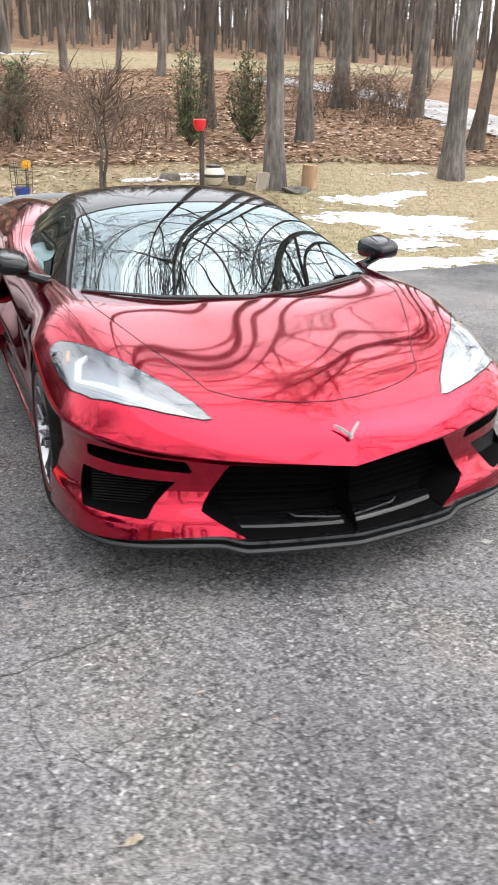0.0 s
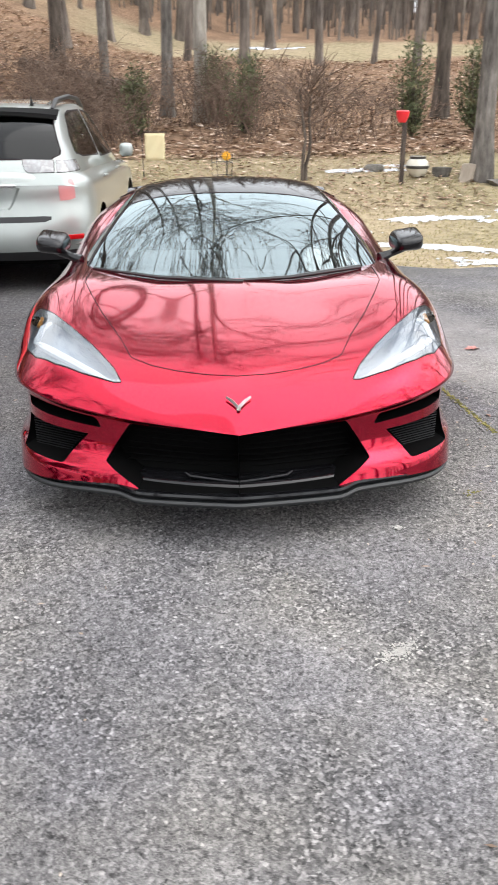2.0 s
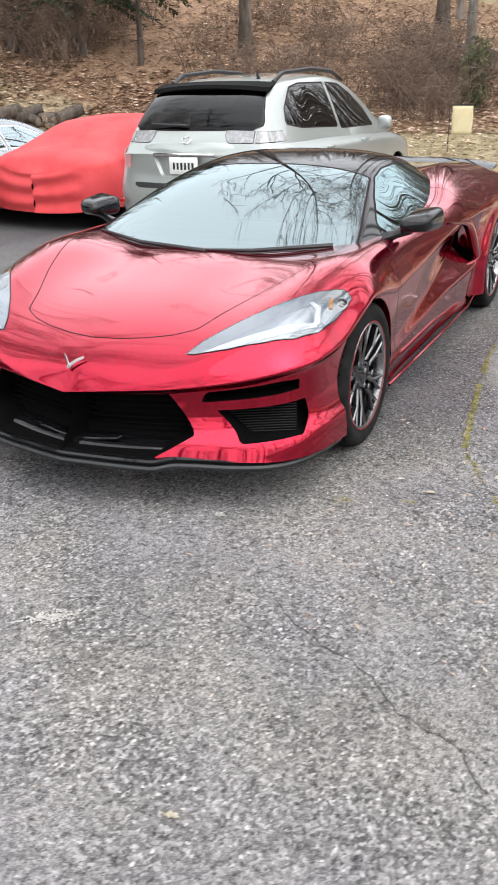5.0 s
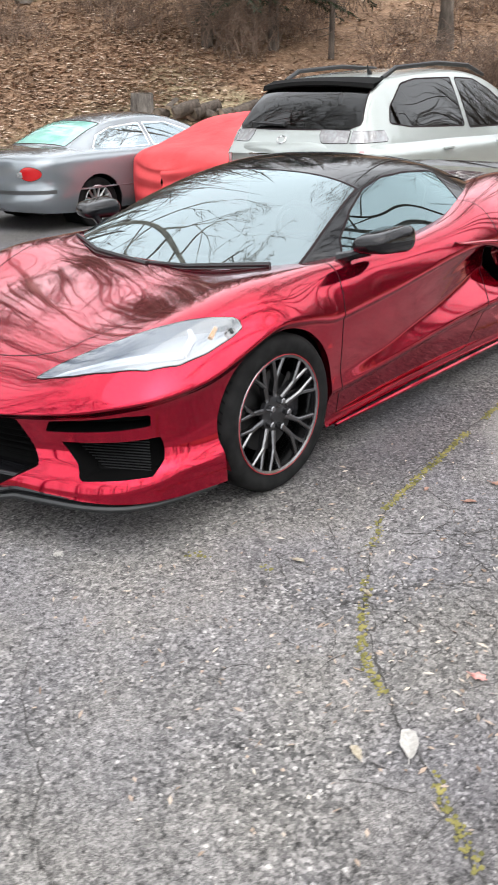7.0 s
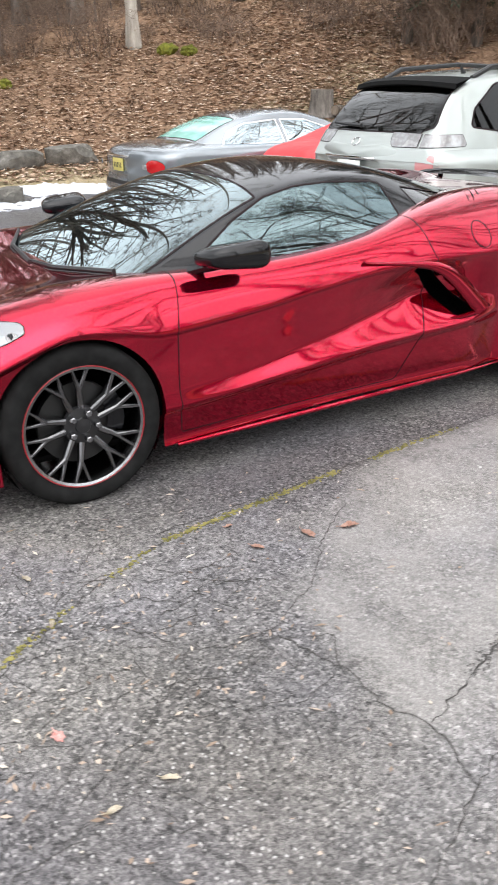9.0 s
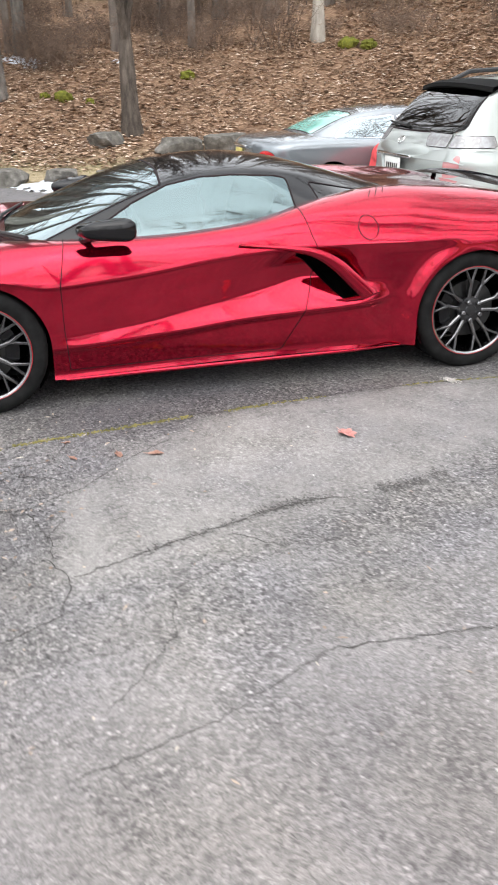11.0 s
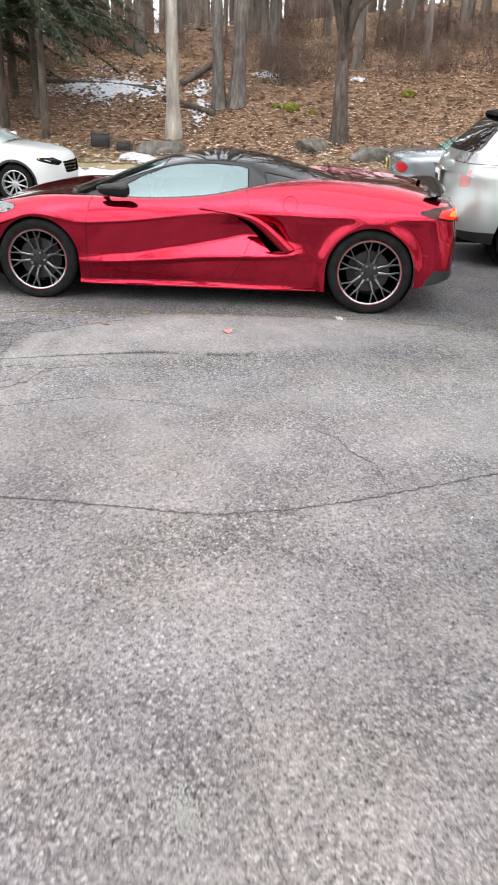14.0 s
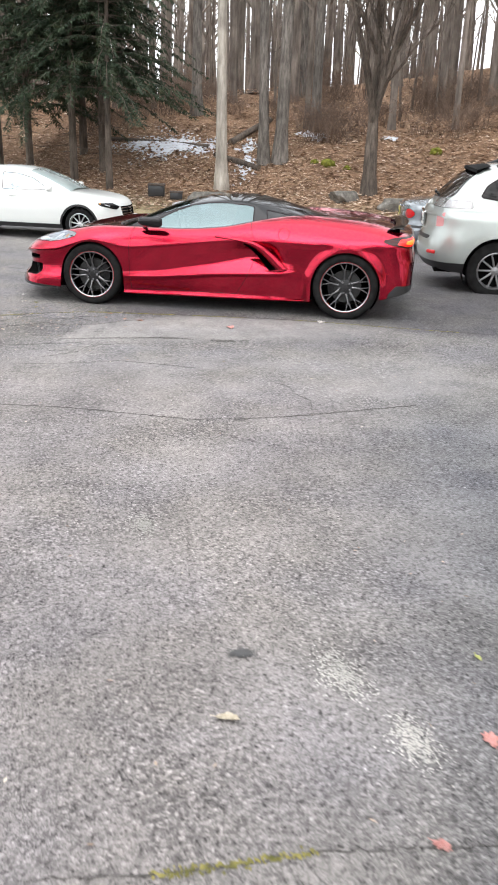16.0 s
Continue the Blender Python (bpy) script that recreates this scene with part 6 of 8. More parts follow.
GREY, PALE, DARK = "tall leafless tree with grey furrowed bark", "leafless tree with pale smooth bark", "dark leafless tree on the leafy slope"
near = [(4.10, 9.78, 0.170, 19, (-0.004, 0.01), M_bark, GREY, 0.36), (7.85, 10.4, 0.205, 21, (0.010, 0.0), M_bark, GREY, 0.36), (6.03, 12.95, 0.17, 18, (0.0, 0.02), M_bark, GREY, 0.5),
        (10.1, 13.0, 0.17, 18, (0.07, 0.0), M_bark_dark, GREY, 0.5), (9.4, 18.2, 0.23, 20, (0.0, 0.0), M_bark, GREY, 0.5), (10.9, 16.9, 0.20, 19, (0.03, 0.0), M_bark, GREY, 0.5),
        (4.75, 15.3, 0.18, 19, (0.0, 0.0), M_bark_dark, GREY, 0.45), (-0.39, 15.4, 0.17, 18, (0.0, 0.01), M_bark_pale, PALE, 0.4), (-1.15, 15.9, 0.15, 17, (0.01, 0.0), M_bark, GREY, 0.5),
        (-4.36, 21.2, 0.21, 20, (0.0, 0.0), M_bark_dark, DARK, 0.5), (-7.8, 16.3, 0.17, 18, (0.0, 0.0), M_bark_dark, DARK, 0.45), (-2.6, 17.0, 0.13, 16, (0.0, 0.0), M_bark, GREY, 0.45),
        (-12.25, 2.77, 0.185, 12, (-0.02, -0.01), M_bark_dark, DARK, 0.17), (-12.2, -0.95, 0.17, 17, (0.005, -0.015), M_bark_pale, PALE, 0.55),
        (-14.2, 0.28, 0.20, 19, (0.0, 0.01), M_bark, GREY, 0.5), (-14.15, -0.15, 0.16, 17, (-0.01, -0.02), M_bark, GREY, 0.5), (-16.1, 8.0, 0.16, 17, (0.0, 0.0), M_bark_pale, PALE, 0.5),
        (-17.0, 1.0, 0.17, 18, (0, 0), M_bark, GREY, 0.5), (-18.3, -2.9, 0.19, 19, (0, 0), M_bark, GREY, 0.5), (-20.5, 0.15, 0.22, 20, (0, 0), M_bark, GREY, 0.55)]
for k, (x, y, r, h, lean, m_, lab, first) in enumerate(near):
    bare_tree(x, y, r * 0.89, h * (1.3 if y > 9 else 1.25), lean, m_, lab, 11 + k, first, 20 if x < -2 and y > 7 else 9 if y > 7 else 15, 3, 1.3 if k == 12 else 0.0, 2.4 if k == 12 else 1.0)
# trees round the rest of the drive, seen in the paint and the glass
for k in range(15):
    a = radians(-150 + 205 * k / 14)
    d = 15 + 5 * random.Random(k).random()
    bare_tree(2 + d * math.cos(a) * 1.1, -1 + d * math.sin(a), 0.22, 20, (0, 0), M_bark, GREY, 60 + k, 0.28, 16, 3)


def far_woods():
    """The woods beyond: many trunks with a few limbs each."""
    rng = random.Random(5)
    bm = bmesh.new()
    spots = []
    for k in range(3750):
        x, y = (rng.uniform(-62, 50), rng.uniform(-40, 95)) if k < 3600 else (rng.uniform(-48, -18), rng.uniform(-18, 26))
        hill = x < -17 and y < 40
        north = y > 22.5 and x > -40
        # unseen trunks to the east and south, added to close the reflected horizon
        east = (x > 24 or y < -24)
        if not (hill or north or east):
            continue
        if x > -3 and 22 < y < 31 and rng.random() < 0.6:
            continue
        if any((x - a) ** 2 + (y - b) ** 2 < 1.6 for a, b in spots):
            continue
        if east and not north and rng.random() < 0.65:
            continue
        spots.append((x, y))
        z, r, h = height(x, y) - 0.1, rng.uniform(0.08, 0.22) if hill else rng.uniform(0.06, 0.20), rng.uniform(7, 10)
        lx, ly = rng.uniform(-0.4, 0.4), rng.uniform(-0.4, 0.4)
        pts = [Vector((x + lx * t * t + 0.12 * math.sin(6 * t + x), y + ly * t * t, z + h * t)) for t in (0, 0.05, 0.3, 0.6, 1.0)]
        tube(bm, pts, [r * 1.35, r, r * 0.85, r * 0.6, 0.02], 6, False)
        for _k in range(4 if y > 22 else 6):
            t = rng.uniform(0.31, 0.95)
            p = pts[2].lerp(pts[4], (t - 0.3) / 0.7) if t > 0.3 else pts[2]
            a = rng.uniform(0, 6.28)
            d = Vector((math.cos(a), math.sin(a), 0.9)) * rng.uniform(1.2, 3.2)
            tube(bm, [p, p + d * 0.5 + Vector((0, 0, 0.1)), p + d], [r * 0.35, r * 0.22, 0.012], 3, False)
    # thin poles and brush between the trunks
    for k in range(2350):
        if k < 1900:
            x, y = rng.uniform(-26, 34), rng.uniform(29.5, 52)
        else:
            x, y = rng.uniform(-42, -18), rng.uniform(-14, 34)
        z, r, h = height(x, y) - 0.1, rng.uniform(0.02, 0.065), rng.uniform(2.5, 11)
        lx, ly = rng.uniform(-0.7, 0.7), rng.uniform(-0.7, 0.7)
        tube(bm, [Vector((x + lx * t * t, y + ly * t * t, z + h * t)) for t in (0, 0.5, 1.0)], [r, r * 0.7, 0.01], 3, False)
        for _k in range(3):
            t = rng.uniform(0.2, 0.9)
            p = Vector((x + lx * t * t, y + ly * t * t, z + h * t))
            a = rng.uniform(0, 6.28)
            tube(bm, [p, p + Vector((math.cos(a), math.sin(a), 0.8)) * rng.uniform(0.5, 1.4)], [r * 0.4, 0.008], 3, False)
    return tagged(part("far_woods", bm, M_wood), "bare winter woods on the hill and beyond the lawn", "woods", kind="stuff")


M_wood = mat("woodland_bark", (0.2, 0.17, 0.15), 0.9, spec=0.2, build=bark_look((0.068, 0.055, 0.048), (0.28, 0.24, 0.208), 5))
far_woods()

M_needle = mat("dark_spruce_needles", (0.05, 0.08, 0.04), 0.7, spec=0.25, build=lambda n, l, b: l.new(
    ramp(n, l, tex(n, l, "Noise", 3.5, place(n, l), Detail=5).outputs[0], [(0.3, (0.014, 0.026, 0.015)), (0.55, (0.034, 0.052, 0.028)), (0.75, (0.075, 0.085, 0.045))]), b.inputs["Base Color"]))


M_juniper = mat("olive_juniper_needles", (0.1, 0.13, 0.07), 0.75, spec=0.2, build=lambda n, l, b: l.new(
    ramp(n, l, tex(n, l, "Noise", 6, place(n, l), Detail=5).outputs[0], [(0.3, (0.06, 0.075, 0.04)), (0.55, (0.13, 0.145, 0.075)), (0.75, (0.25, 0.21, 0.12))]), b.inputs["Base Color"]))


def spruce(x, y, h, r, start, reach, seed, label, m_leaf, dense=1.0):
    """A conifer: trunk, drooping boughs, each hung with small sprays of needles."""
    rng = random.Random(seed)
    t_ = tagged(new("spruce_tree"), label, "tree", group="conifers on the slope")
    t_.matrix_world = pose(x, y, height(x, y) - 0.05)
    bm = bmesh.new()
    tube(bm, [(0, 0, 0), (0.04, 0, h * 0.3), (0, 0.03, h * 0.65), (0, 0, h)], [r * 1.2, r * 0.9, r * 0.5, 0.015], 8)
    for _ in range(14):
        z = rng.uniform(0.5, start)
        a = rng.uniform(0, 6.28)
        tube(bm, [(0, 0, z), (0.5 * math.cos(a), 0.5 * math.sin(a), z - 0.05)], [0.012, 0.004], 3, False)
    part("trunk", bm, M_bark_dark, t_, "thin dark trunk with dead stubs")
    verts, faces = [], []
    wood = bmesh.new()
    z = start
    while z < h - 0.2:
        f = 1 - (z - start) / (h - start)
        for _ in range(6):
            a, L = rng.uniform(0, 6.28), reach * (0.25 + 0.75 * f) * rng.uniform(0.6, 1.1)
            pts = [Vector((math.cos(a) * L * q, math.sin(a) * L * q, z + 0.12 * L * q - 0.42 * L * q * q)) for q in (0, 0.33, 0.66, 1)]
            tube(wood, pts, [0.018, 0.012, 0.008, 0.003], 3, False)
            for s in range(int((14 + 22 * f) * 2.7 * dense)):
                q = rng.uniform(0.18, 1.0)
                i = min(int(q * 3), 2)
                p = pts[i].lerp(pts[i + 1], q * 3 - i)
                b = a + rng.choice((-1, 1)) * rng.uniform(0.5, 1.3)
                ln, w = rng.uniform(0.10, 0.28) * (1.2 - 0.6 * q) * min(1, 0.45 + h / 8), rng.uniform(0.009, 0.022)
                d = Vector((math.cos(b), math.sin(b), rng.uniform(-1.1, 0.0))).normalized()
                sd = d.cross(Vector((rng.uniform(-0.5, 0.5), rng.uniform(-0.5, 0.5), 1))).normalized() * w
                k = len(verts)
                e = p + d * ln
                m = p + d * ln * 0.5 + Vector((0, 0, 0.02))
                verts += [p, m + sd, e, m - sd]
                faces.append((k, k + 1, k + 2, k + 3))
        z += 0.20 + 0.10 * rng.random()
    part("limb_frame", wood, M_bark_dark, t_)
    mesh_of("foliage", verts, faces, m_leaf, t_, "hanging sprays of dark green needles", flat=True)


for k, (x, y, h, r, start, reach) in enumerate(((-11.7, -3.75, 11, 0.08, 2.4, 2.2), (-12.35, -4.9, 12, 0.09, 2.3, 2.4), (-12.9, -4.3, 12, 0.08, 2.6, 2.2), (-12.6, -6.2, 12, 0.09, 2.0, 2.5), (-13.4, -7.4, 12, 0.09, 2.2, 2.5), (-14.6, -5.4, 13, 0.1, 2.4, 2.4),
                                               (-11.65, 12.5, 10, 0.12, 1.25, 1.9), (-10.5, 13.45, 10, 0.11, 1.2, 1.9), (-9.3, 14.0, 9, 0.06, 1.6, 1.5))):
    spruce(x, y, h * 0.64, r, start, reach * (1.3 if k < 6 else 1.1), 30 + k, "dark green spruce with drooping boughs over bare lower trunk", M_needle, 2.0 if k < 6 else 1.2)
def juniper(x, y, h, r, seed):
    """A shaggy evergreen shrub: leaning stems hidden in upswept sprays."""
    rng = random.Random(seed)
    t_ = tagged(new("juniper_bush"), "small green juniper among brown brambles", "bush", group="junipers on the bank")
    t_.matrix_world = pose(x, y, height(x, y) - 0.04)
    bm = bmesh.new()
    verts, faces = [], []
    for _ in range(26):
        a, top = rng.uniform(0, 6.28), h * rng.uniform(0.5, 1.05)
        out = r * rng.uniform(0.1, 1.0) * (1.25 - top / h * 0.85)
        pts = [Vector((0, 0, 0.02)), Vector((math.cos(a) * out * 0.7, math.sin(a) * out * 0.7, top * 0.45)), Vector((math.cos(a) * out, math.sin(a) * out, top))]
        tube(bm, pts, [0.02, 0.012, 0.004], 3, False)
        for _k in range(70):
            q = rng.uniform(0.12, 1.0) * 2
            i = min(int(q), 1)
            p = pts[i].lerp(pts[i + 1], q - i) + Vector((rng.gauss(0, 0.07), rng.gauss(0, 0.07), rng.gauss(0, 0.06)))
            b = rng.uniform(0, 6.28)
            d = Vector((math.cos(b), math.sin(b), rng.uniform(0.1, 1.6))).normalized()
            sd = d.cross(Vector((rng.uniform(-1, 1), rng.uniform(-1, 1), 0.4))).normalized() * rng.uniform(0.008, 0.018)
            ln, k = rng.uniform(0.06, 0.15), len(verts)
            verts += [p, p + d * ln * 0.5 + sd, p + d * ln, p + d * ln * 0.5 - sd]
            faces.append((k, k + 1, k + 2, k + 3))
    part("limb_frame", bm, M_bark_dark, t_)
    mesh_of("foliage", verts, faces, M_juniper, t_, "dense olive green sprays", flat=True)


for k, (x, y, h) in enumerate(((3.65, 13.0, 1.75), (4.9, 13.1, 1.6), (0.5, 13.6, 1.5), (-0.1, 15.2, 1.5), (-1.6, 13.2, 1.3))):
    juniper(x, y, h, 0.62, 80 + k)


def thicket(seed, h, spread, n):
    rng = random.Random(seed)
    bm = bmesh.new()
    for _ in range(n):
        a, s = rng.uniform(0, 6.28), rng.random() ** 0.5 * spread
        p = Vector((s * math.cos(a), s * math.sin(a), 0))
        hh = h * rng.uniform(0.5, 1.1)
        o = Vector((rng.uniform(-0.9, 0.9), rng.uniform(-0.9, 0.9), 0)) * hh
        pts = [p, p + o * 0.3 + Vector((0, 0, hh * 0.5)), p + o * 0.8 + Vector((0, 0, hh * 0.9)), p + o * 1.3 + Vector((0, 0, hh * 0.85))]
        tube(bm, pts, [0.009, 0.007, 0.005, 0.002], 3, False)
        for _k in range(8):
            t = rng.uniform(0.1, 1)
            q = pts[1].lerp(pts[2], t)
            e = q + Vector((rng.uniform(-1, 1), rng.uniform(-1, 1), rng.uniform(-0.4, 0.8))) * rng.uniform(0.2, 0.5)
            tube(bm, [q, q.lerp(e, 0.5) + Vector((0, 0, 0.03)), e], [0.005, 0.004, 0.0015], 3, False)
    return bm


bushes = []
for k, (h, s, n) in enumerate(((1.3, 0.9, 50), (1.0, 1.0, 46), (1.7, 0.8, 46))):
    o = part("bramble_thicket", thicket(200 + k, h, s, n), M_twig)
    tagged(o, "tangled leafless brown bramble thicket on the bank", "bush", group="bramble thickets")
    bushes.append(o)
rng = random.Random(77)
where = [(rng.uniform(-3.5, 3.6), rng.uniform(11.8, 15.4)) for _ in range(19)] + [(rng.uniform(-9, -3), rng.uniform(13.5, 19)) for _ in range(18)] + [(rng.uniform(-21, -15.5), rng.uniform(0.5, 9)) for _ in range(30)] + [(rng.uniform(5, 11), rng.uniform(14, 18)) for _ in range(6)] + [(rng.uniform(-24, -16), rng.uniform(-7, 14)) for _ in range(34)] + [(rng.uniform(-19, -13.5), rng.uniform(8, 16)) for _ in range(16)] + [(rng.uniform(-15.5, -10.2), rng.uniform(11.6, 17)) for _ in range(24)] + [(rng.uniform(-24, -17), rng.uniform(-9, 0)) for _ in range(18)]
for k, (x, y) in enumerate(where):
    m_ = pose(x, y, height(x, y) - 0.03, 0, 0, rng.uniform(0, 360)) @ Matrix.Scale(rng.uniform(0.5, 0.95) if x < -13 else rng.uniform(0.7, 1.15), 4)
    if k < 3:
        bushes[k].matrix_world = m_
    else:
        c = copy_thing(bushes[k % 3], m_)


def leaf_colour(n, l, b):
    g = n.new("ShaderNodeNewGeometry")
    c = ramp(n, l, g.outputs["Random Per Island"], [(0.0, (0.105, 0.064, 0.045)), (0.3, (0.26, 0.165, 0.110)), (0.6, (0.43, 0.295, 0.205)), (0.85, (0.59, 0.445, 0.335)), (1.0, (0.72, 0.61, 0.51))])
    l.new(c, b.inputs["Base Color"])


M_leaf = mat("dry_oak_leaves", (0.25, 0.15, 0.09), 0.85, spec=0.2, build=leaf_colour)


def scatter_leaves():
    rng = np.random.default_rng(4)
    verts, faces = [], []

    def drop(x, y, size):
        z = height(x, y) + rng.uniform(-0.005, 0.03)
        a, tilt = rng.uniform(0, 6.283), rng.uniform(-0.7, 0.7)
        c, s = math.cos(a), math.sin(a)
        w = size * rng.uniform(0.35, 0.6)
        k = len(verts)
        lift = size * abs(tilt) * 0.8
        for u, v, q in ((-size, 0, 0.0), (0, -w, lift), (size, 0, 0.012), (0, w, lift * 0.4)):
            verts.append((x + u * c - v * s, y + u * s + v * c, z + q))
        faces.append((k, k + 1, k + 2))
        faces.append((k, k + 2, k + 3))
    for _ in range(30000):
        drop(-10.3 - 11.5 * rng.random() ** 1.3, rng.uniform(-9, 15), rng.uniform(0.035, 0.075))
    for _ in range(27000):
        drop(rng.uniform(-9, 13), 11.3 + 14 * rng.random() ** 1.3, rng.uniform(0.04, 0.085))
    for _ in range(5000):
        drop(rng.uniform(-10, 4), rng.uniform(8.0, 11.6), rng.uniform(0.03, 0.06))
    for _ in range(9000):
        drop(rng.uniform(-14, -3), rng.uniform(8.2, 13.0), rng.uniform(0.035, 0.075))
    for _ in range(11000):
        drop(rng.uniform(-24, -8), rng.uniform(12.0, 24.0), rng.uniform(0.04, 0.08))
    for _ in range(26000):
        drop(-10.6 - 6.5 * rng.random() ** 1.1, rng.uniform(-7, 12), rng.uniform(0.03, 0.06))
    return tagged(mesh_of("leaf_litter", verts, faces, M_leaf, flat=True), "fallen brown oak leaves over the bank and hillside", "leaves", kind="stuff")


scatter_leaves()


def grass_look(n, l, b):
    g = n.new("ShaderNodeNewGeometry")
    c = ramp(n, l, g.outputs["Random Per Island"], [(0.0, (0.17, 0.16, 0.06)), (0.4, (0.33, 0.27, 0.13)), (0.75, (0.45, 0.37, 0.20)), (1.0, (0.24, 0.24, 0.09))])
    l.new(c, b.inputs["Base Color"])


M_grass = mat("winter_grass", (0.3, 0.26, 0.13), 0.9, spec=0.15, build=grass_look)


def lawn():
    rng = np.random.default_rng(9)
    verts, faces = [], []
    for k in range(60000):
        if k < 48000:
            x, y = rng.uniform(-4.5, 10), rng.uniform(4.6, 11.8)
            if y < (drive_edge(x) if x > -2.6 else 7.8) + 0.05:
                continue
        else:
            x, y = rng.uniform(-11, -9.2), rng.uniform(-6, 9)
        z = height(x, y) - 0.012
        a, h, w = rng.uniform(0, 6.28), rng.uniform(0.012, 0.034), rng.uniform(0.003, 0.007)
        dx, dy = math.cos(a), math.sin(a)
        i = len(verts)
        verts += [(x - dy * w, y + dx * w, z), (x + dy * w, y - dx * w, z), (x + dx * h * 0.8, y + dy * h * 0.8, z + h)]
        faces.append((i, i + 1, i + 2))
    return tagged(mesh_of("grass", verts, faces, M_grass, flat=True), "thin straw-coloured winter grass on the lawn", "grass", kind="stuff")


lawn()

M_snow = mat("old_snow", (0.52, 0.54, 0.58), 0.55, spec=0.3, build=lambda n, l, b: bump(n, l, b, tex(n, l, "Noise", 14, place(n, l), Detail=6).outputs[0], 0.4, 0.03))


def snow_field(verts, faces, x0, x1, y0, y1, cell, spots, level, seed, thick=0.02, grit=0.30):
    """Slush left where it lay thickest: a broken sheet with a ragged edge."""
    nx, ny = int((x1 - x0) / cell), int((y1 - y0) / cell)
    deep = np.zeros((ny + 1, nx + 1))
    for j in range(ny + 1):
        for i in range(nx + 1):
            x, y = x0 + i * cell, y0 + j * cell
            d = 0.0
            for sx, sy, rx, ry, turn in spots:
                c, s_ = math.cos(radians(turn)), math.sin(radians(turn))
                u, v = ((x - sx) * c + (y - sy) * s_) / rx, (-(x - sx) * s_ + (y - sy) * c) / ry
                d = max(d, 1.25 - (u * u + v * v) ** 0.5)
            if d > 0:
                d += 0.55 * noise.noise(Vector((x * 1.3, y * 2.0, seed))) + 0.34 * noise.noise(Vector((x * 4.2, y * 6.5, seed + 5))) + grit * noise.noise(Vector((x * 13, y * 19, seed + 9)))
            deep[j, i] = d - level
    ids = {}

    def vert(j, i):
        if (j, i) not in ids:
            ids[(j, i)] = len(verts)
            x, y = x0 + i * cell, y0 + j * cell
            verts.append((x, y, height(x, y) - 0.010 + min(max(deep[j, i], 0.0) * 2.5, 1.0) * thick))
        return ids[(j, i)]
    for j in range(ny):
        for i in range(nx):
            q = ((j, i), (j, i + 1), (j + 1, i + 1), (j + 1, i))
            n = [k for k in range(4) if deep[q[k]] > 0]
            if len(n) == 4:
                faces.append(tuple(vert(*c) for c in q))
            elif len(n) == 3:
                faces.append(tuple(vert(*q[k]) for k in n))


def snow():
    verts, faces = [], []
    lawn_ = [(5.3, 8.9, 1.1, 0.5, 10), (6.1, 9.3, 0.8, 0.3, 5), (5.5, 7.4, 1.5, 0.7, 15), (6.6, 6.5, 1.5, 0.8, 0), (3.9, 5.0, 1.9, 0.55, 4), (6.6, 5.3, 2.2, 0.95, 3), (4.6, 7.9, 1.3, 0.5, 8), (8.9, 10.2, 1.1, 0.3, 0), (7.0, 10.7, 0.9, 0.22, 5), (2.6, 10.3, 1.1, 0.18, 4),
             (4.5, 6.2, 1.3, 0.6, 20), (2.5, 5.9, 1.1, 0.35, -25), (1.2, 7.2, 0.9, 0.25, -20), (2.6, 7.6, 0.8, 0.25, 5), (8.4, 7.5, 1.7, 0.7, 8), (3.0, 10.6, 1.0, 0.15, 0)]
    snow_field(verts, faces, 0.2, 10.6, 4.62, 11.2, 0.045, lawn_, 0.56, 3.0, 0.016)
    edge_ = [(-9.6, 3.9, 1.2, 0.45, 70), (-9.0, 1.7, 1.7, 0.6, 80), (-9.2, -1.9, 1.9, 0.7, 85), (-10.6, -1.3, 0.8, 0.35, 60), (-8.8, -4.5, 2.0, 0.7, 85)]
    snow_field(verts, faces, -11.4, -8.0, -7.0, 5.4, 0.06, edge_, 0.26, 11.0, 0.05)
    hill_ = [(-15.0, -3.0, 1.6, 2.3, 0), (-13.6, -0.55, 1.5, 0.38, 175), (-15.6, -0.7, 0.9, 0.4, 0), (-16.6, 1.0, 0.9, 0.5, 30), (-16.2, 3.2, 0.7, 0.2, 60)]
    snow_field(verts, faces, -18.0, -11.8, -6.0, 4.0, 0.05, hill_, 0.62, 23.0, 0.05, 1.1)
    far_ = [(12.4, 17.6, 2.0, 1.0, 130), (11.9, 15.6, 1.3, 0.8, 120), (9.6, 22.0, 2.0, 0.6, 130), (1.5, 27.5, 1.6, 0.35, 10)]
    snow_field(verts, faces, -7.0, 14.5, 14.4, 31.0, 0.14, far_, 0.5, 31.0, 0.04)
    return tagged(mesh_of("snow", verts, faces, M_snow), "thin ragged patches of old slushy snow", "snow", kind="stuff")


snow()

# ---- the far road beyond the bank ----
def ribbon(name, pts, width, material, lift, label, kind="structure", category=""):
    """A strip that follows the ground along a line."""
    path = [Vector((x, y, 0)) for x, y in pts]
    fine = []
    for a, b in zip(path, path[1:]):
        n = max(2, int((b - a).length / 0.6))
        fine += [a.lerp(b, k / n) for k in range(n)]
    fine.append(path[-1])
    verts, faces = [], []
    for i, p in enumerate(fine):
        d = (fine[min(i + 1, len(fine) - 1)] - fine[max(i - 1, 0)]).normalized()
        s = Vector((-d.y, d.x, 0))
        for k in range(7):
            q = p + s * width * (k / 6 - 0.5)
            verts.append((q.x, q.y, height(q.x, q.y) + lift))
    for i in range(len(fine) - 1):
        for k in range(6):
            a = i * 7 + k
            faces.append((a, a + 1, a + 8, a + 7))
    return tagged(mesh_of(name, verts, faces, material), label, category or name, kind=kind)


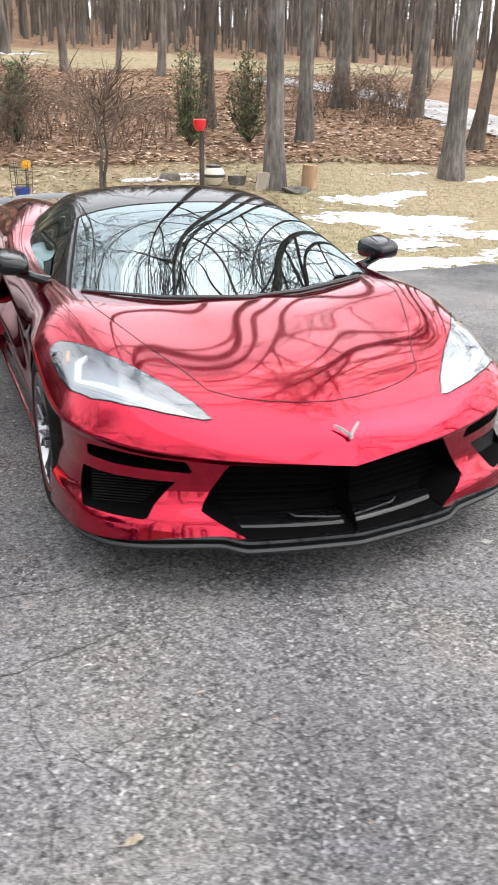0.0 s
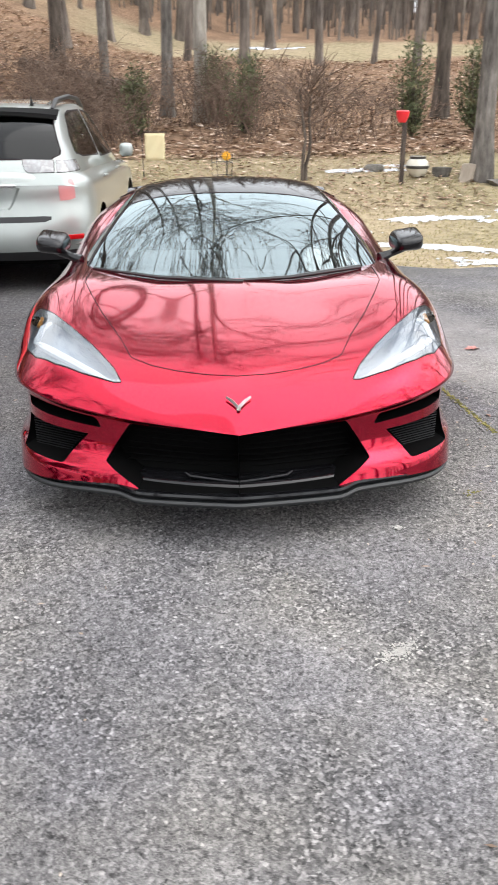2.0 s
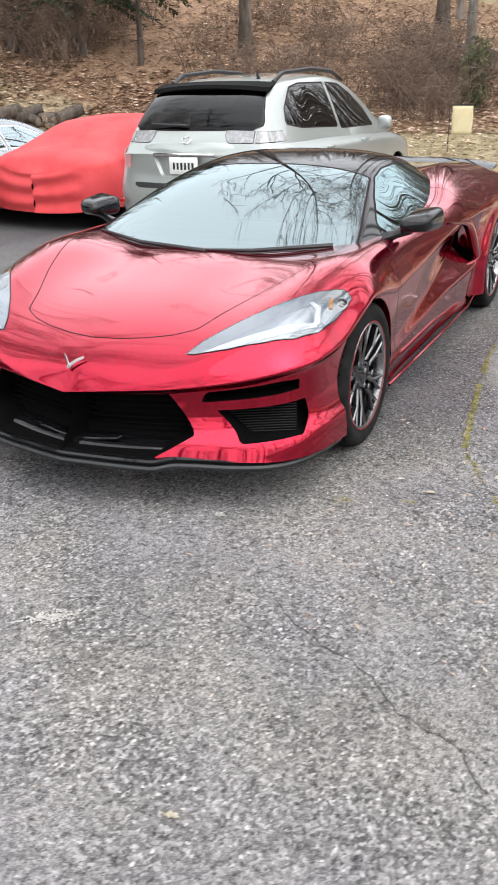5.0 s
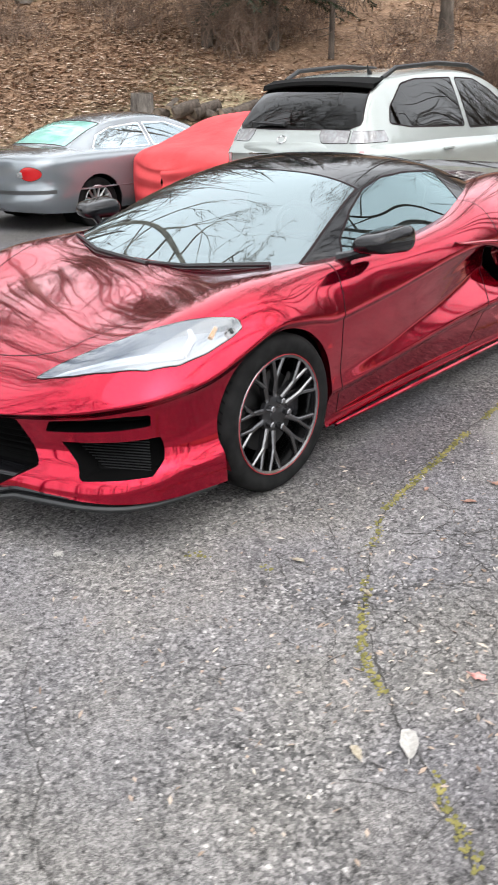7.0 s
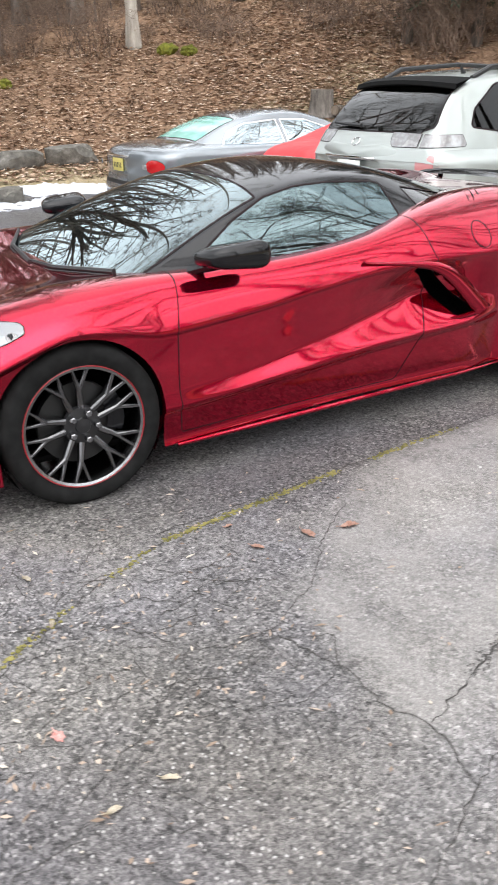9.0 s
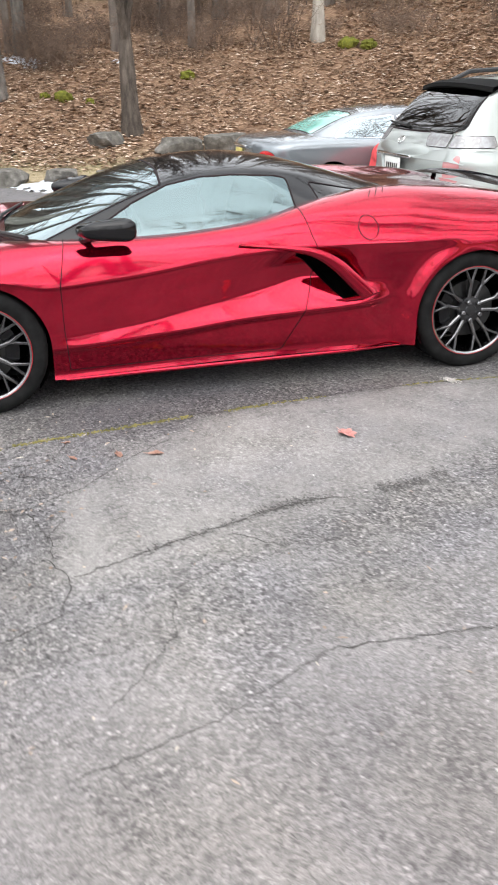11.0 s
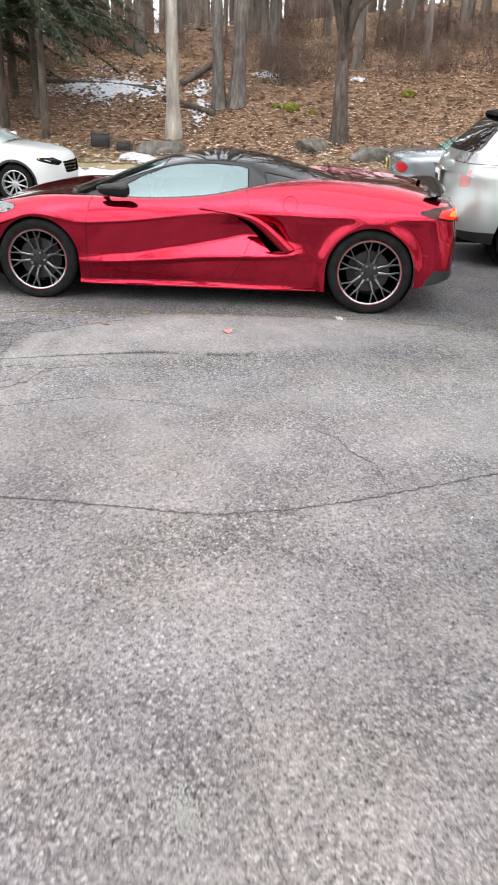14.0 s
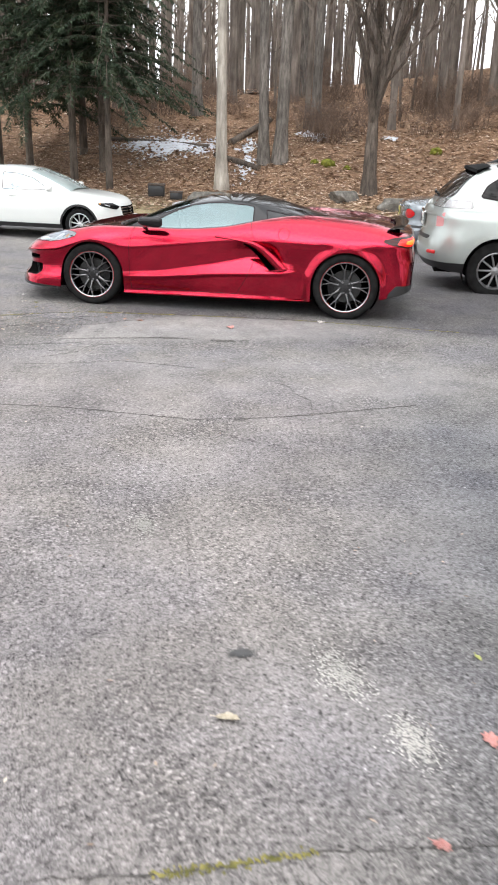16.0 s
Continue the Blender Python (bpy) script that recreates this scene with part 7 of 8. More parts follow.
M_far_road = mat("pale_far_road", (0.42, 0.42, 0.43), 0.85, build=lambda n, l, b: l.new(ramp(n, l, tex(n, l, "Noise", 0.9, place(n, l), Detail=6).outputs[0], [(0.3, (0.20, 0.195, 0.19)), (0.7, (0.40, 0.39, 0.385))]), b.inputs["Base Color"]))
ribbon("far_road", [(9.0, 23.2), (10.2, 22.0), (12.0, 18.9), (12.6, 16.0), (12.8, 12.0)], 2.3, M_far_road, 0.03, "pale lane with salt and snow beyond the bank", "structure", "road")

# ---- marks on the drive: cracks, moss, leaves ----
road = bpy.data.objects["road"]
M_crack = mat("crack_fill", (0.065, 0.061, 0.058), 0.95, spec=0.1)
M_moss = mat("yellow_green_moss", (0.26, 0.25, 0.05), 0.95, spec=0.1, build=lambda n, l, b: l.new(ramp(n, l, tex(n, l, "Noise", 25, place(n, l), Detail=4).outputs[0], [(0.3, (0.08, 0.08, 0.028)), (0.7, (0.27, 0.235, 0.085))]), b.inputs["Base Color"]))


def wander(pts, seed, rough=0.010, step=0.025):
    rng = random.Random(seed)
    out = []
    for (x0, y0), (x1, y1) in zip(pts, pts[1:]):
        n = max(2, int(math.hypot(x1 - x0, y1 - y0) / step))
        for k in range(n):
            t = k / n
            out.append((x0 + (x1 - x0) * t + rng.uniform(-rough, rough), y0 + (y1 - y0) * t + rng.uniform(-rough, rough)))
    out.append(pts[-1])
    return out


def crack(pts, width, seed, rough=0.009):
    """A dark open joint of uneven width in the asphalt."""
    rng = random.Random(seed)
    line = wander(pts, seed, rough)
    verts, faces = [], []
    for i, (x, y) in enumerate(line):
        a, b = line[max(i - 1, 0)], line[min(i + 1, len(line) - 1)]
        d = math.hypot(b[0] - a[0], b[1] - a[1]) or 1
        nx_, ny_ = -(b[1] - a[1]) / d, (b[0] - a[0]) / d
        w = width * rng.uniform(0.15, 1.2) * (0.6 + 0.8 * abs(noise.noise(Vector((x * 5, y * 5, seed))))) * (0.3 if i in (0, len(line) - 1) else 1)
        z = height(x, y) + 0.0085
        verts += [(x + nx_ * w, y + ny_ * w, z), (x, y, z - 0.0015), (x - nx_ * w, y - ny_ * w, z)]
    for i in range(len(line) - 1):
        a = i * 3
        faces += [(a, a + 1, a + 4, a + 3), (a + 1, a + 2, a + 5, a + 4)]
    return mesh_of("crack", verts, faces, M_crack, road, flat=True)


cracks = [([(4.56, 0.2), (4.50, 0.94), (4.51, 1.42), (4.54, 1.87), (4.43, 2.25), (4.30, 2.54), (3.84, 3.37)], 0.012), ([(3.5, 0.2), (3.42, 0.54), (3.2, 0.99), (3.22, 1.35), (3.26, 1.63)], 0.008),
          ([(2.02, 0.13), (2.31, 0.22), (2.48, 0.21), (2.59, 0.27), (2.8, 0.22)], 0.011), ([(2.59, 0.27), (2.5, 0.49), (2.42, 0.73), (2.33, 1.0), (2.27, 1.23), (2.29, 1.44)], 0.012),
          ([(1.67, 0.09), (1.96, -0.10), (2.03, -0.03), (2.02, 0.14), (1.89, 0.38), (1.66, 0.60), (1.49, 0.83)], 0.006), ([(1.45, -0.05), (1.67, 0.09), (1.80, 0.30)], 0.005), ([(1.96, -0.10), (2.2, -0.35), (2.35, -0.6)], 0.006),
          ([(-1.25, -0.7), (-1.01, -0.73), (-0.78, -0.68), (-0.5, -0.62)], 0.006), ([(-1.4, -1.2), (-1.17, -1.14), (-0.88, -1.05), (-0.58, -0.87), (-0.3, -0.78)], 0.007), ([(-1.16, -1.17), (-1.17, -1.42), (-1.14, -1.64), (-1.2, -1.9)], 0.006),
          ([(-1.01, -0.73), (-1.05, -0.95), (-1.17, -1.14)], 0.005), ([(1.05, -1.30), (1.12, -1.38), (1.24, -1.47), (1.39, -1.53), (1.5, -1.58), (1.59, -1.69), (1.75, -1.73), (1.9, -1.9)], 0.007), ([(2.6, 0.9), (2.75, 0.6), (3.0, 0.55), (3.3, 0.3)], 0.006),
          ([(4.5, -1.0), (4.56, 0.2)], 0.008), ([(3.3, -0.6), (3.0, -0.2), (2.8, 0.22), (2.66, 0.5)], 0.006), ([(3.5, -0.4), (3.2, -0.25), (3.0, -0.2)], 0.005), ([(1.3, 0.1), (1.25, 0.8), (1.16, 1.6), (1.13, 2.34), (1.2, 3.3), (1.25, 4.3)], 0.010),
          ([(1.36, 0.1), (1.5, -0.2), (1.69, -0.52), (2.0, -0.83), (2.2, -0.96), (2.5, -1.2)], 0.009), ([(5.5, 2.02), (5.8, 2.13), (6.09, 2.19), (6.6, 2.316), (6.93, 2.41), (7.25, 2.47)], 0.0020), ([(3.5, 2.3), (3.6, 2.43), (3.78, 2.50), (3.914, 2.62), (4.145, 2.645)], 0.010), ([(8.16, 2.25), (8.09, 2.55), (7.99, 2.84), (7.93, 3.01), (7.87, 3.30), (7.80, 3.55)], 0.009)]
for k, (pts, w) in enumerate(cracks):
    crack(pts, w * (0.46 if pts[0][0] > 4 else 0.33), 500 + k)
rng = random.Random(31)
for k in range(34):
    x, y = rng.choice(((rng.uniform(1.35, 2.2), rng.uniform(-0.7, 0.25)), (rng.uniform(-1.4, -0.5), rng.uniform(-1.9, -0.6)), (rng.uniform(1.4, 3.2), rng.uniform(-1.6, 0.2)), (rng.uniform(2.0, 4.0), rng.uniform(-1.4, 1.0))))
    a = rng.uniform(0, 6.28)
    ln = rng.uniform(0.12, 0.38)
    crack([(x, y), (x + ln * 0.5 * math.cos(a), y + ln * 0.5 * math.sin(a)), (x + ln * math.cos(a + 0.6), y + ln * math.sin(a + 0.6))], 0.0012, 700 + k, 0.010)


def crazing(zone, cell, keep, width, seed):
    """Alligator cracking: the broken edges of uneven cells, thinning out towards the zone's rim."""
    rng = random.Random(seed)
    cx, cy, rx, ry = zone
    nx, ny = int(2 * rx / cell), int(2 * ry / cell)
    node = {}
    for i in range(nx + 1):
        for j in range(ny + 1):
            node[i, j] = (cx - rx + (i + 0.5 * (j % 2)) * cell + rng.uniform(-0.36, 0.36) * cell, cy - ry + j * cell + rng.uniform(-0.36, 0.36) * cell)
    verts, faces = [], []
    for (i, j), p in node.items():
        near_ = [(i + 1, j)] if (i + j) % 2 else []
        near_ += [(i + (j % 2), j + 1)] if rng.random() < 0.5 else [(i - 1 + (j % 2), j + 1)]
        for o in near_:
            if o not in node:
                continue
            q = node[o]
            mx, my = 0.5 * (p[0] + q[0]), 0.5 * (p[1] + q[1])
            rim_ = math.hypot((mx - cx) / rx, (my - cy) / ry) + 0.35 * noise.noise(Vector((mx * 1.7, my * 1.7, seed)))
            if rim_ > 1 or rng.random() > keep * (1.35 - 0.7 * rim_) or abs(mx) < 0.95 and -1.0 < my < 3.6:
                continue
            line = wander([p, q], rng.randrange(9999), 0.009, 0.022)
            for k, (x, y) in enumerate(line):
                a, b = line[max(k - 1, 0)], line[min(k + 1, len(line) - 1)]
                d = math.hypot(b[0] - a[0], b[1] - a[1]) or 1
                w = width * rng.uniform(0.25, 1.3)
                ox, oy, z = -(b[1] - a[1]) / d * w, (b[0] - a[0]) / d * w, height(x, y) + 0.0082
                verts += [(x + ox, y + oy, z), (x - ox, y - oy, z)]
                if k:
                    m = len(verts)
                    faces.append((m - 4, m - 3, m - 1, m - 2))
    return tagged(mesh_of("crack_network", verts, faces, M_crack, road, "net of fine cracks in the worn asphalt", flat=True), kind="stuff")


for k, (zone, cell, keep, width) in enumerate((((1.85, -0.25, 0.62, 0.55), 0.13, 0.62, 0.0018), ((2.6, -0.8, 0.7, 0.7), 0.17, 0.35, 0.0014), ((-0.95, -1.25, 0.6, 0.6), 0.16, 0.4, 0.0014))):
    crazing(zone, cell, keep, width, 40 + k)


def moss_line(bm, pts, dens, spread, seed, gaps):
    rng = random.Random(seed)
    line = wander(pts, seed, 0.006, 0.012)
    for i, (x, y) in enumerate(line):
        if noise.noise(Vector((x * 2.3, y * 2.3, seed))) < gaps:
            continue
        for _ in range(dens):
            px, py, r = x + rng.gauss(0, spread), y + rng.gauss(0, spread), rng.uniform(0.003, 0.0075)
            m = Matrix.Translation((px, py, height(px, py) + 0.008)) @ Matrix.Diagonal((r, r * rng.uniform(0.7, 1.3), r * 0.4, 1))
            bmesh.ops.create_icosphere(bm, subdivisions=1, radius=1, matrix=m)


bm = bmesh.new()
moss_line(bm, [(1.36, 0.10), (1.31, 0.46), (1.26, 0.85), (1.19, 1.40)], 5, 0.008, 1, -0.25)
moss_line(bm, [(1.19, 1.40), (1.13, 2.34), (1.2, 3.3), (1.25, 4.2)], 2, 0.006, 2, 0.05)
moss_line(bm, [(1.36, 0.10), (1.5, -0.2), (1.69, -0.52)], 2, 0.010, 3, 0.15)
moss_line(bm, [(1.69, -0.52), (1.80, -0.68), (2.01, -0.83), (2.2, -0.96), (2.4, -1.12)], 4, 0.008, 4, -0.2)
moss_line(bm, [(8.09, 2.55), (8.04, 2.70), (7.99, 2.84), (7.95, 2.95)], 4, 0.007, 5, -0.1)
moss_line(bm, [(1.0, -0.62), (1.15, -0.55), (1.3, -0.5)], 2, 0.010, 6, 0.0)
tagged(part("moss", bm, M_moss), "yellow-green moss growing along the asphalt cracks", "moss", kind="stuff")
M_pale = mat("pale_dry_leaf", (0.50, 0.44, 0.33), 0.85, spec=0.2, build=bark_look((0.34, 0.28, 0.19), (0.66, 0.60, 0.50), 40))
M_pinkleaf = mat("faded_red_leaf", (0.60, 0.30, 0.27), 0.8, spec=0.2, build=bark_look((0.48, 0.17, 0.15), (0.72, 0.42, 0.38), 40))
M_brownleaf = mat("brown_leaf", (0.30, 0.15, 0.08), 0.8, spec=0.2, build=bark_look((0.28, 0.14, 0.10), (0.52, 0.34, 0.27), 40))
M_yellowleaf = mat("yellow_green_leaf", (0.50, 0.52, 0.18), 0.8, spec=0.2, build=bark_look((0.42, 0.45, 0.12), (0.60, 0.60, 0.26), 40))
M_oil = mat("oil_stain", (0.075, 0.074, 0.074), 0.6, spec=0.3)
M_whitemark = mat("whitish_scuff", (0.60, 0.59, 0.57), 0.9, spec=0.1, build=bark_look((0.46, 0.44, 0.41), (0.76, 0.73, 0.69), 60))


def leaf(x, y, size, turn, material, label, lobes=7, curl=0.3):
    """One fallen leaf: lobed, curled, with a stalk."""
    rng = random.Random(int(x * 100) + int(y * 10))
    bm = bmesh.new()
    n = 30
    mid = bm.verts.new((0, 0, 0.004))
    ring = []
    for k in range(n):
        a = 2 * math.pi * k / n
        r = size * (0.88 + (0.16 if material is M_pinkleaf else 0.07) * math.cos(lobes * a)) * rng.uniform(0.92, 1.06)
        ring.append(bm.verts.new((r * math.cos(a), (0.68 if material is M_pinkleaf else 0.45) * r * math.sin(a) * abs(math.sin(a)) ** 0.35, 0.004 + curl * size * abs(math.sin(a)) ** 1.5 * rng.uniform(0.4, 1.0))))
    for k in range(n):
        bm.faces.new((mid, ring[k], ring[(k + 1) % n]))
    tube(bm, [(-size * 0.5, 0, 0.006), (-size * 1.3, size * 0.1, 0.010)], [0.0018, 0.0012], 4)
    o = part("fallen_leaf", bm, material)
    o.matrix_world = pose(x, y, height(x, y) + 0.006, 0, 0, turn)
    return tagged(o, label, "leaf", group="fallen leaves on the drive")


for x, y, s, t, m_, lab in ((1.59, 0.36, 0.030, 40, M_brownleaf, "curled brown leaf on the asphalt"), (1.61, 0.565, 0.040, 10, M_brownleaf, "curled brown leaf on the asphalt"), (1.645, 0.73, 0.042, 80, M_brownleaf, "curled brown leaf on the asphalt"),
                            (1.684, 1.655, 0.060, 20, M_pinkleaf, "faded red lobed leaf on the asphalt"), (2.10, -0.905, 0.06, 125, M_whitemark, "whitish dry leaf stuck in a mossy crack"),
                            (7.41, 3.46, 0.040, 200, M_pinkleaf, "faded red lobed leaf on the asphalt"), (7.87, 3.28, 0.030, 70, M_pinkleaf, "small faded red leaf lying across a crack"), (6.96, 3.47, 0.022, 30, M_yellowleaf, "small yellow-green leaf on the asphalt"),
                            (7.465, 2.63, 0.045, 95, M_pale, "pale dry leaf on the asphalt"), (2.39, -0.384, 0.026, 60, M_pale, "small pale dry leaf on the asphalt"), (2.408, -0.537, 0.024, 95, M_pale, "small pale dry leaf on the asphalt"), (2.016, -1.015, 0.030, 150, M_pale, "small pale dry leaf on the asphalt"), (1.34, -0.404, 0.026, 20, M_pale, "small pale dry leaf on the asphalt"), (1.632, -0.415, 0.022, 170, M_pale, "small pale dry leaf on the asphalt"), (2.112, -0.566, 0.026, 10, M_pinkleaf, "small faded red leaf on the asphalt"), (-1.0, -1.87, 0.030, 15, M_pale, "small pale dry leaf on the asphalt"), (1.23, -2.24, 0.022, 15, M_pale, "small pale dry leaf on the asphalt"),
                            (1.40, 0.35, 0.022, 100, M_brownleaf, "curled brown leaf on the asphalt")):
    leaf(x, y, s, t, m_, lab)


def scuff(x, y, rx, ry, turn, name="white_scuff", material=M_whitemark, label="whitish scuff on the asphalt", count=10000):
    """A faint smear: powder or oil caught on the stone tops."""
    rng = random.Random(int(x * 97))
    c, s, verts, faces = math.cos(radians(turn)), math.sin(radians(turn)), [], []
    for _ in range(int(count * (rx * ry) ** 0.5)):
        u, v = rng.gauss(0, rx * 0.55), rng.gauss(0, ry * 0.55)
        px, py, r, a = x + u * c - v * s, y + u * s + v * c, rng.uniform(0.0015, 0.005), rng.uniform(0, 6.28)
        z, i = height(px, py) + rng.uniform(0.0085, 0.0125), len(verts)
        verts += [(px + r * math.cos(a + q), py + r * math.sin(a + q), z) for q in (0, 1.3, 2.6, 4.4)]
        faces.append((i, i + 1, i + 2, i + 3))
    mesh_of(name, verts, faces, material, road, label, flat=True)


for x, y, rx, ry, t in ((0.48, -1.73, 0.075, 0.028, 35), (1.144, 2.51, 0.05, 0.03, 10), (0.645, -0.915, 0.018, 0.014, 0), (6.15, 1.99, 0.10, 0.05, 25), (7.15, 2.98, 0.13, 0.07, 30), (7.46, 3.22, 0.11, 0.06, 20)):
    scuff(x, y, rx, ry, t)
scuff(7.10, 2.615, 0.020, 0.034, 10, "oil_spot", M_oil, "small dark oil spot", 26000)


def crumbled(pts, spread, count, seed):
    """A broken joint: dark pits where stones have come out along it."""
    rng = random.Random(seed)
    line = wander(pts, seed, 0.012, 0.02)
    verts, faces = [], []
    for _ in range(count):
        x, y = rng.choice(line)
        if noise.noise(Vector((x * 3.1, y * 3.1, seed))) < -0.12:
            continue
        x, y, r, a = x + rng.gauss(0, spread), y + rng.gauss(0, spread * 0.6), rng.uniform(0.0013, 0.0048), rng.uniform(0, 6.28)
        z, i = height(x, y) + rng.uniform(0.0078, 0.0098), len(verts)
        verts += [(x + r * rng.uniform(0.6, 1.2) * math.cos(a + q), y + r * rng.uniform(0.6, 1.4) * math.sin(a + q), z) for q in (0, 1.1, 2.3, 3.5, 4.9)]
        faces.append((i, i + 1, i + 2, i + 3, i + 4))
    tagged(mesh_of("crumbled_joint", verts, faces, M_pit, road, "dark pitted joint in the asphalt", flat=True), kind="stuff")


M_pit = mat("open_pit", (0.085, 0.081, 0.078), 0.95, spec=0.1)
crumbled([(2.50, 0.49), (2.42, 0.73), (2.33, 1.0), (2.27, 1.23), (2.29, 1.44), (2.24, 1.75)], 0.016, 700, 81)
crumbled([(2.31, 1.05), (2.27, 1.23), (2.29, 1.44), (2.22, 1.9)], 0.035, 1300, 86)
crumbled([(2.62, 0.85), (2.58, 1.10), (2.56, 1.3)], 0.04, 260, 82)
crumbled([(1.95, -0.35), (2.1, 0.0), (2.31, 0.22)], 0.05, 420, 83)
crumbled([(4.50, 0.94), (4.51, 1.42), (4.54, 1.87), (4.43, 2.25)], 0.012, 420, 84)
crumbled([(3.95, 2.3), (4.05, 2.75), (4.0, 3.1)], 0.12, 700, 85)


def crumb_look(n, l, b):
    g = n.new("ShaderNodeNewGeometry")
    l.new(ramp(n, l, g.outputs["Random Per Island"], [(0.0, (0.16, 0.11, 0.08)), (0.35, (0.30, 0.23, 0.18)), (0.7, (0.40, 0.32, 0.26)), (1.0, (0.52, 0.47, 0.40))]), b.inputs["Base Color"])


M_crumb = mat("leaf_crumb", (0.45, 0.35, 0.27), 0.85, spec=0.2, build=crumb_look)


def litter():
    """Chaff and leaf crumbs blown over the drive."""
    rng = random.Random(12)
    verts, faces = [], []
    for k in range(900):
        if k < 520:
            x, y = rng.gauss(1.75, 0.55), rng.gauss(-0.45, 0.5)
        else:
            x, y = rng.uniform(-1.6, 8.5), rng.uniform(-2.6, 3.6)
        if abs(x) < 0.9 and -1 < y < 3.6:
            continue
        a, L, w = rng.uniform(0, 6.28), rng.uniform(0.004, 0.020) * rng.random() + 0.004, rng.uniform(0.002, 0.006)
        c, s, z, i = math.cos(a), math.sin(a), height(x, y) + 0.010, len(verts)
        verts += [(x - L * c, y - L * s, z), (x - w * s, y + w * c, z + 0.003), (x + L * c, y + L * s, z + 0.001), (x + w * s, y - w * c, z)]
        faces.append((i, i + 1, i + 2, i + 3))
    return tagged(mesh_of("leaf_crumbs", verts, faces, M_crumb, flat=True), "pale leaf crumbs and chaff on the asphalt", "debris", kind="stuff")


litter()

# ---- stones, logs and garden things ----
def stone_look(n, l, b):
    p = place(n, l)
    t = tex(n, l, "Noise", 7, p, Detail=8, Roughness=0.65)
    l.new(ramp(n, l, t.outputs[0], [(0.3, (0.06, 0.057, 0.05)), (0.55, (0.15, 0.14, 0.125)), (0.75, (0.29, 0.275, 0.25))]), b.inputs["Base Color"])
    bump(n, l, b, t.outputs[0], 0.6, 0.03)


M_stone = mat("weathered_stone", (0.25, 0.23, 0.2), 0.9, spec=0.2, build=stone_look)


def rock(x, y, sx, sy, sz, turn, seed, label="weathered grey boulder half sunk in the ground"):
    bm = bmesh.new()
    bmesh.ops.create_icosphere(bm, subdivisions=3, radius=1)
    for v in bm.verts:
        d = 1 + 0.42 * noise.noise(v.co * 1.2 + Vector((seed, 0, 0))) + 0.2 * noise.noise(v.co * 2.9 + Vector((0, seed, 0)))
        u = v.co * d
        # flat cleaved faces
        for c_ in range(5):
            a_ = seed + c_ * 1.9
            f_ = Vector((math.cos(a_), math.sin(a_), 0.35 * math.sin(a_ * 2.3))).normalized()
            u = u - f_ * max(0.0, u.dot(f_) - 0.72)
        v.co = Vector((u.x * sx, u.y * sy, max(min(u.z, 0.62), -0.5) * sz * 1.25))
    o = part("boulder", bm, M_stone)
    o.matrix_world = pose(x, y, height(x, y) + sz * 0.25, 0, 0, turn)
    return tagged(o, label, "rock", group="stones at the edge of the drive")


for k, (x, y, sx, sy, sz, t) in enumerate(((-9.25, 1.95, 0.30, 0.42, 0.22, 10), (-9.15, 2.65, 0.28, 0.36, 0.2, 60), (-9.6, 1.2, 0.3, 0.4, 0.2, 100), (-9.7, 0.3, 0.3, 0.5, 0.2, 80), (-11.3, 3.5, 0.35, 0.55, 0.22, 0), (-11.35, 4.5, 0.35, 0.6, 0.26, 15), (-11.7, 2.2, 0.3, 0.45, 0.2, 30),
                                           (-11.2, -1.1, 0.3, 0.6, 0.2, 20), (-9.6, -1.0, 0.3, 0.5, 0.18, 70), (3.52, 9.95, 0.17, 0.13, 0.12, 0), (4.35, 9.5, 0.28, 0.16, 0.07, 10), (2.5, 10.3, 0.2, 0.12, 0.08, 0))):
    rock(x, y, sx, sy, sz, t, k * 3.3)

M_palestone = mat("pale_sandstone", (0.42, 0.36, 0.30), 0.9, spec=0.2, build=bark_look((0.30, 0.25, 0.20), (0.50, 0.44, 0.37), 6))
rock(3.84, 9.66, 0.17, 0.10, 0.24, 20, 5.2, "pale beige stone leaning on the tree trunk").data.materials[0] = M_palestone
M_cut = mat("fresh_cut_wood", (0.55, 0.36, 0.22), 0.8, spec=0.2, build=bark_look((0.42, 0.25, 0.14), (0.66, 0.46, 0.30), 12))


M_oldcut = mat("weathered_cut_wood", (0.2, 0.16, 0.13), 0.9, spec=0.15, build=bark_look((0.09, 0.07, 0.055), (0.30, 0.25, 0.20), 14))


def log(name, p, d, length, r, label, category="log", group=""):
    bm = bmesh.new()
    d = Vector(d).normalized()
    p = Vector(p)
    tube(bm, [p, p + d * length * 0.5 + Vector((0, 0, 0.01)), p + d * length], [r * 1.05, r, r * 0.9], 12)
    o = part(name, bm, M_bark_dark)
    bm = bmesh.new()
    tube(bm, [p - d * 0.004, p + d * 0.004], [r * 0.93, r * 0.93], 12)
    part("cut_face", bm, M_oldcut, o, "weathered sawn end")
    return tagged(o, label, category, group=group)


M_split = mat("split_wood", (0.36, 0.28, 0.21), 0.9, spec=0.15, build=bark_look((0.20, 0.15, 0.11), (0.50, 0.40, 0.31), 15))


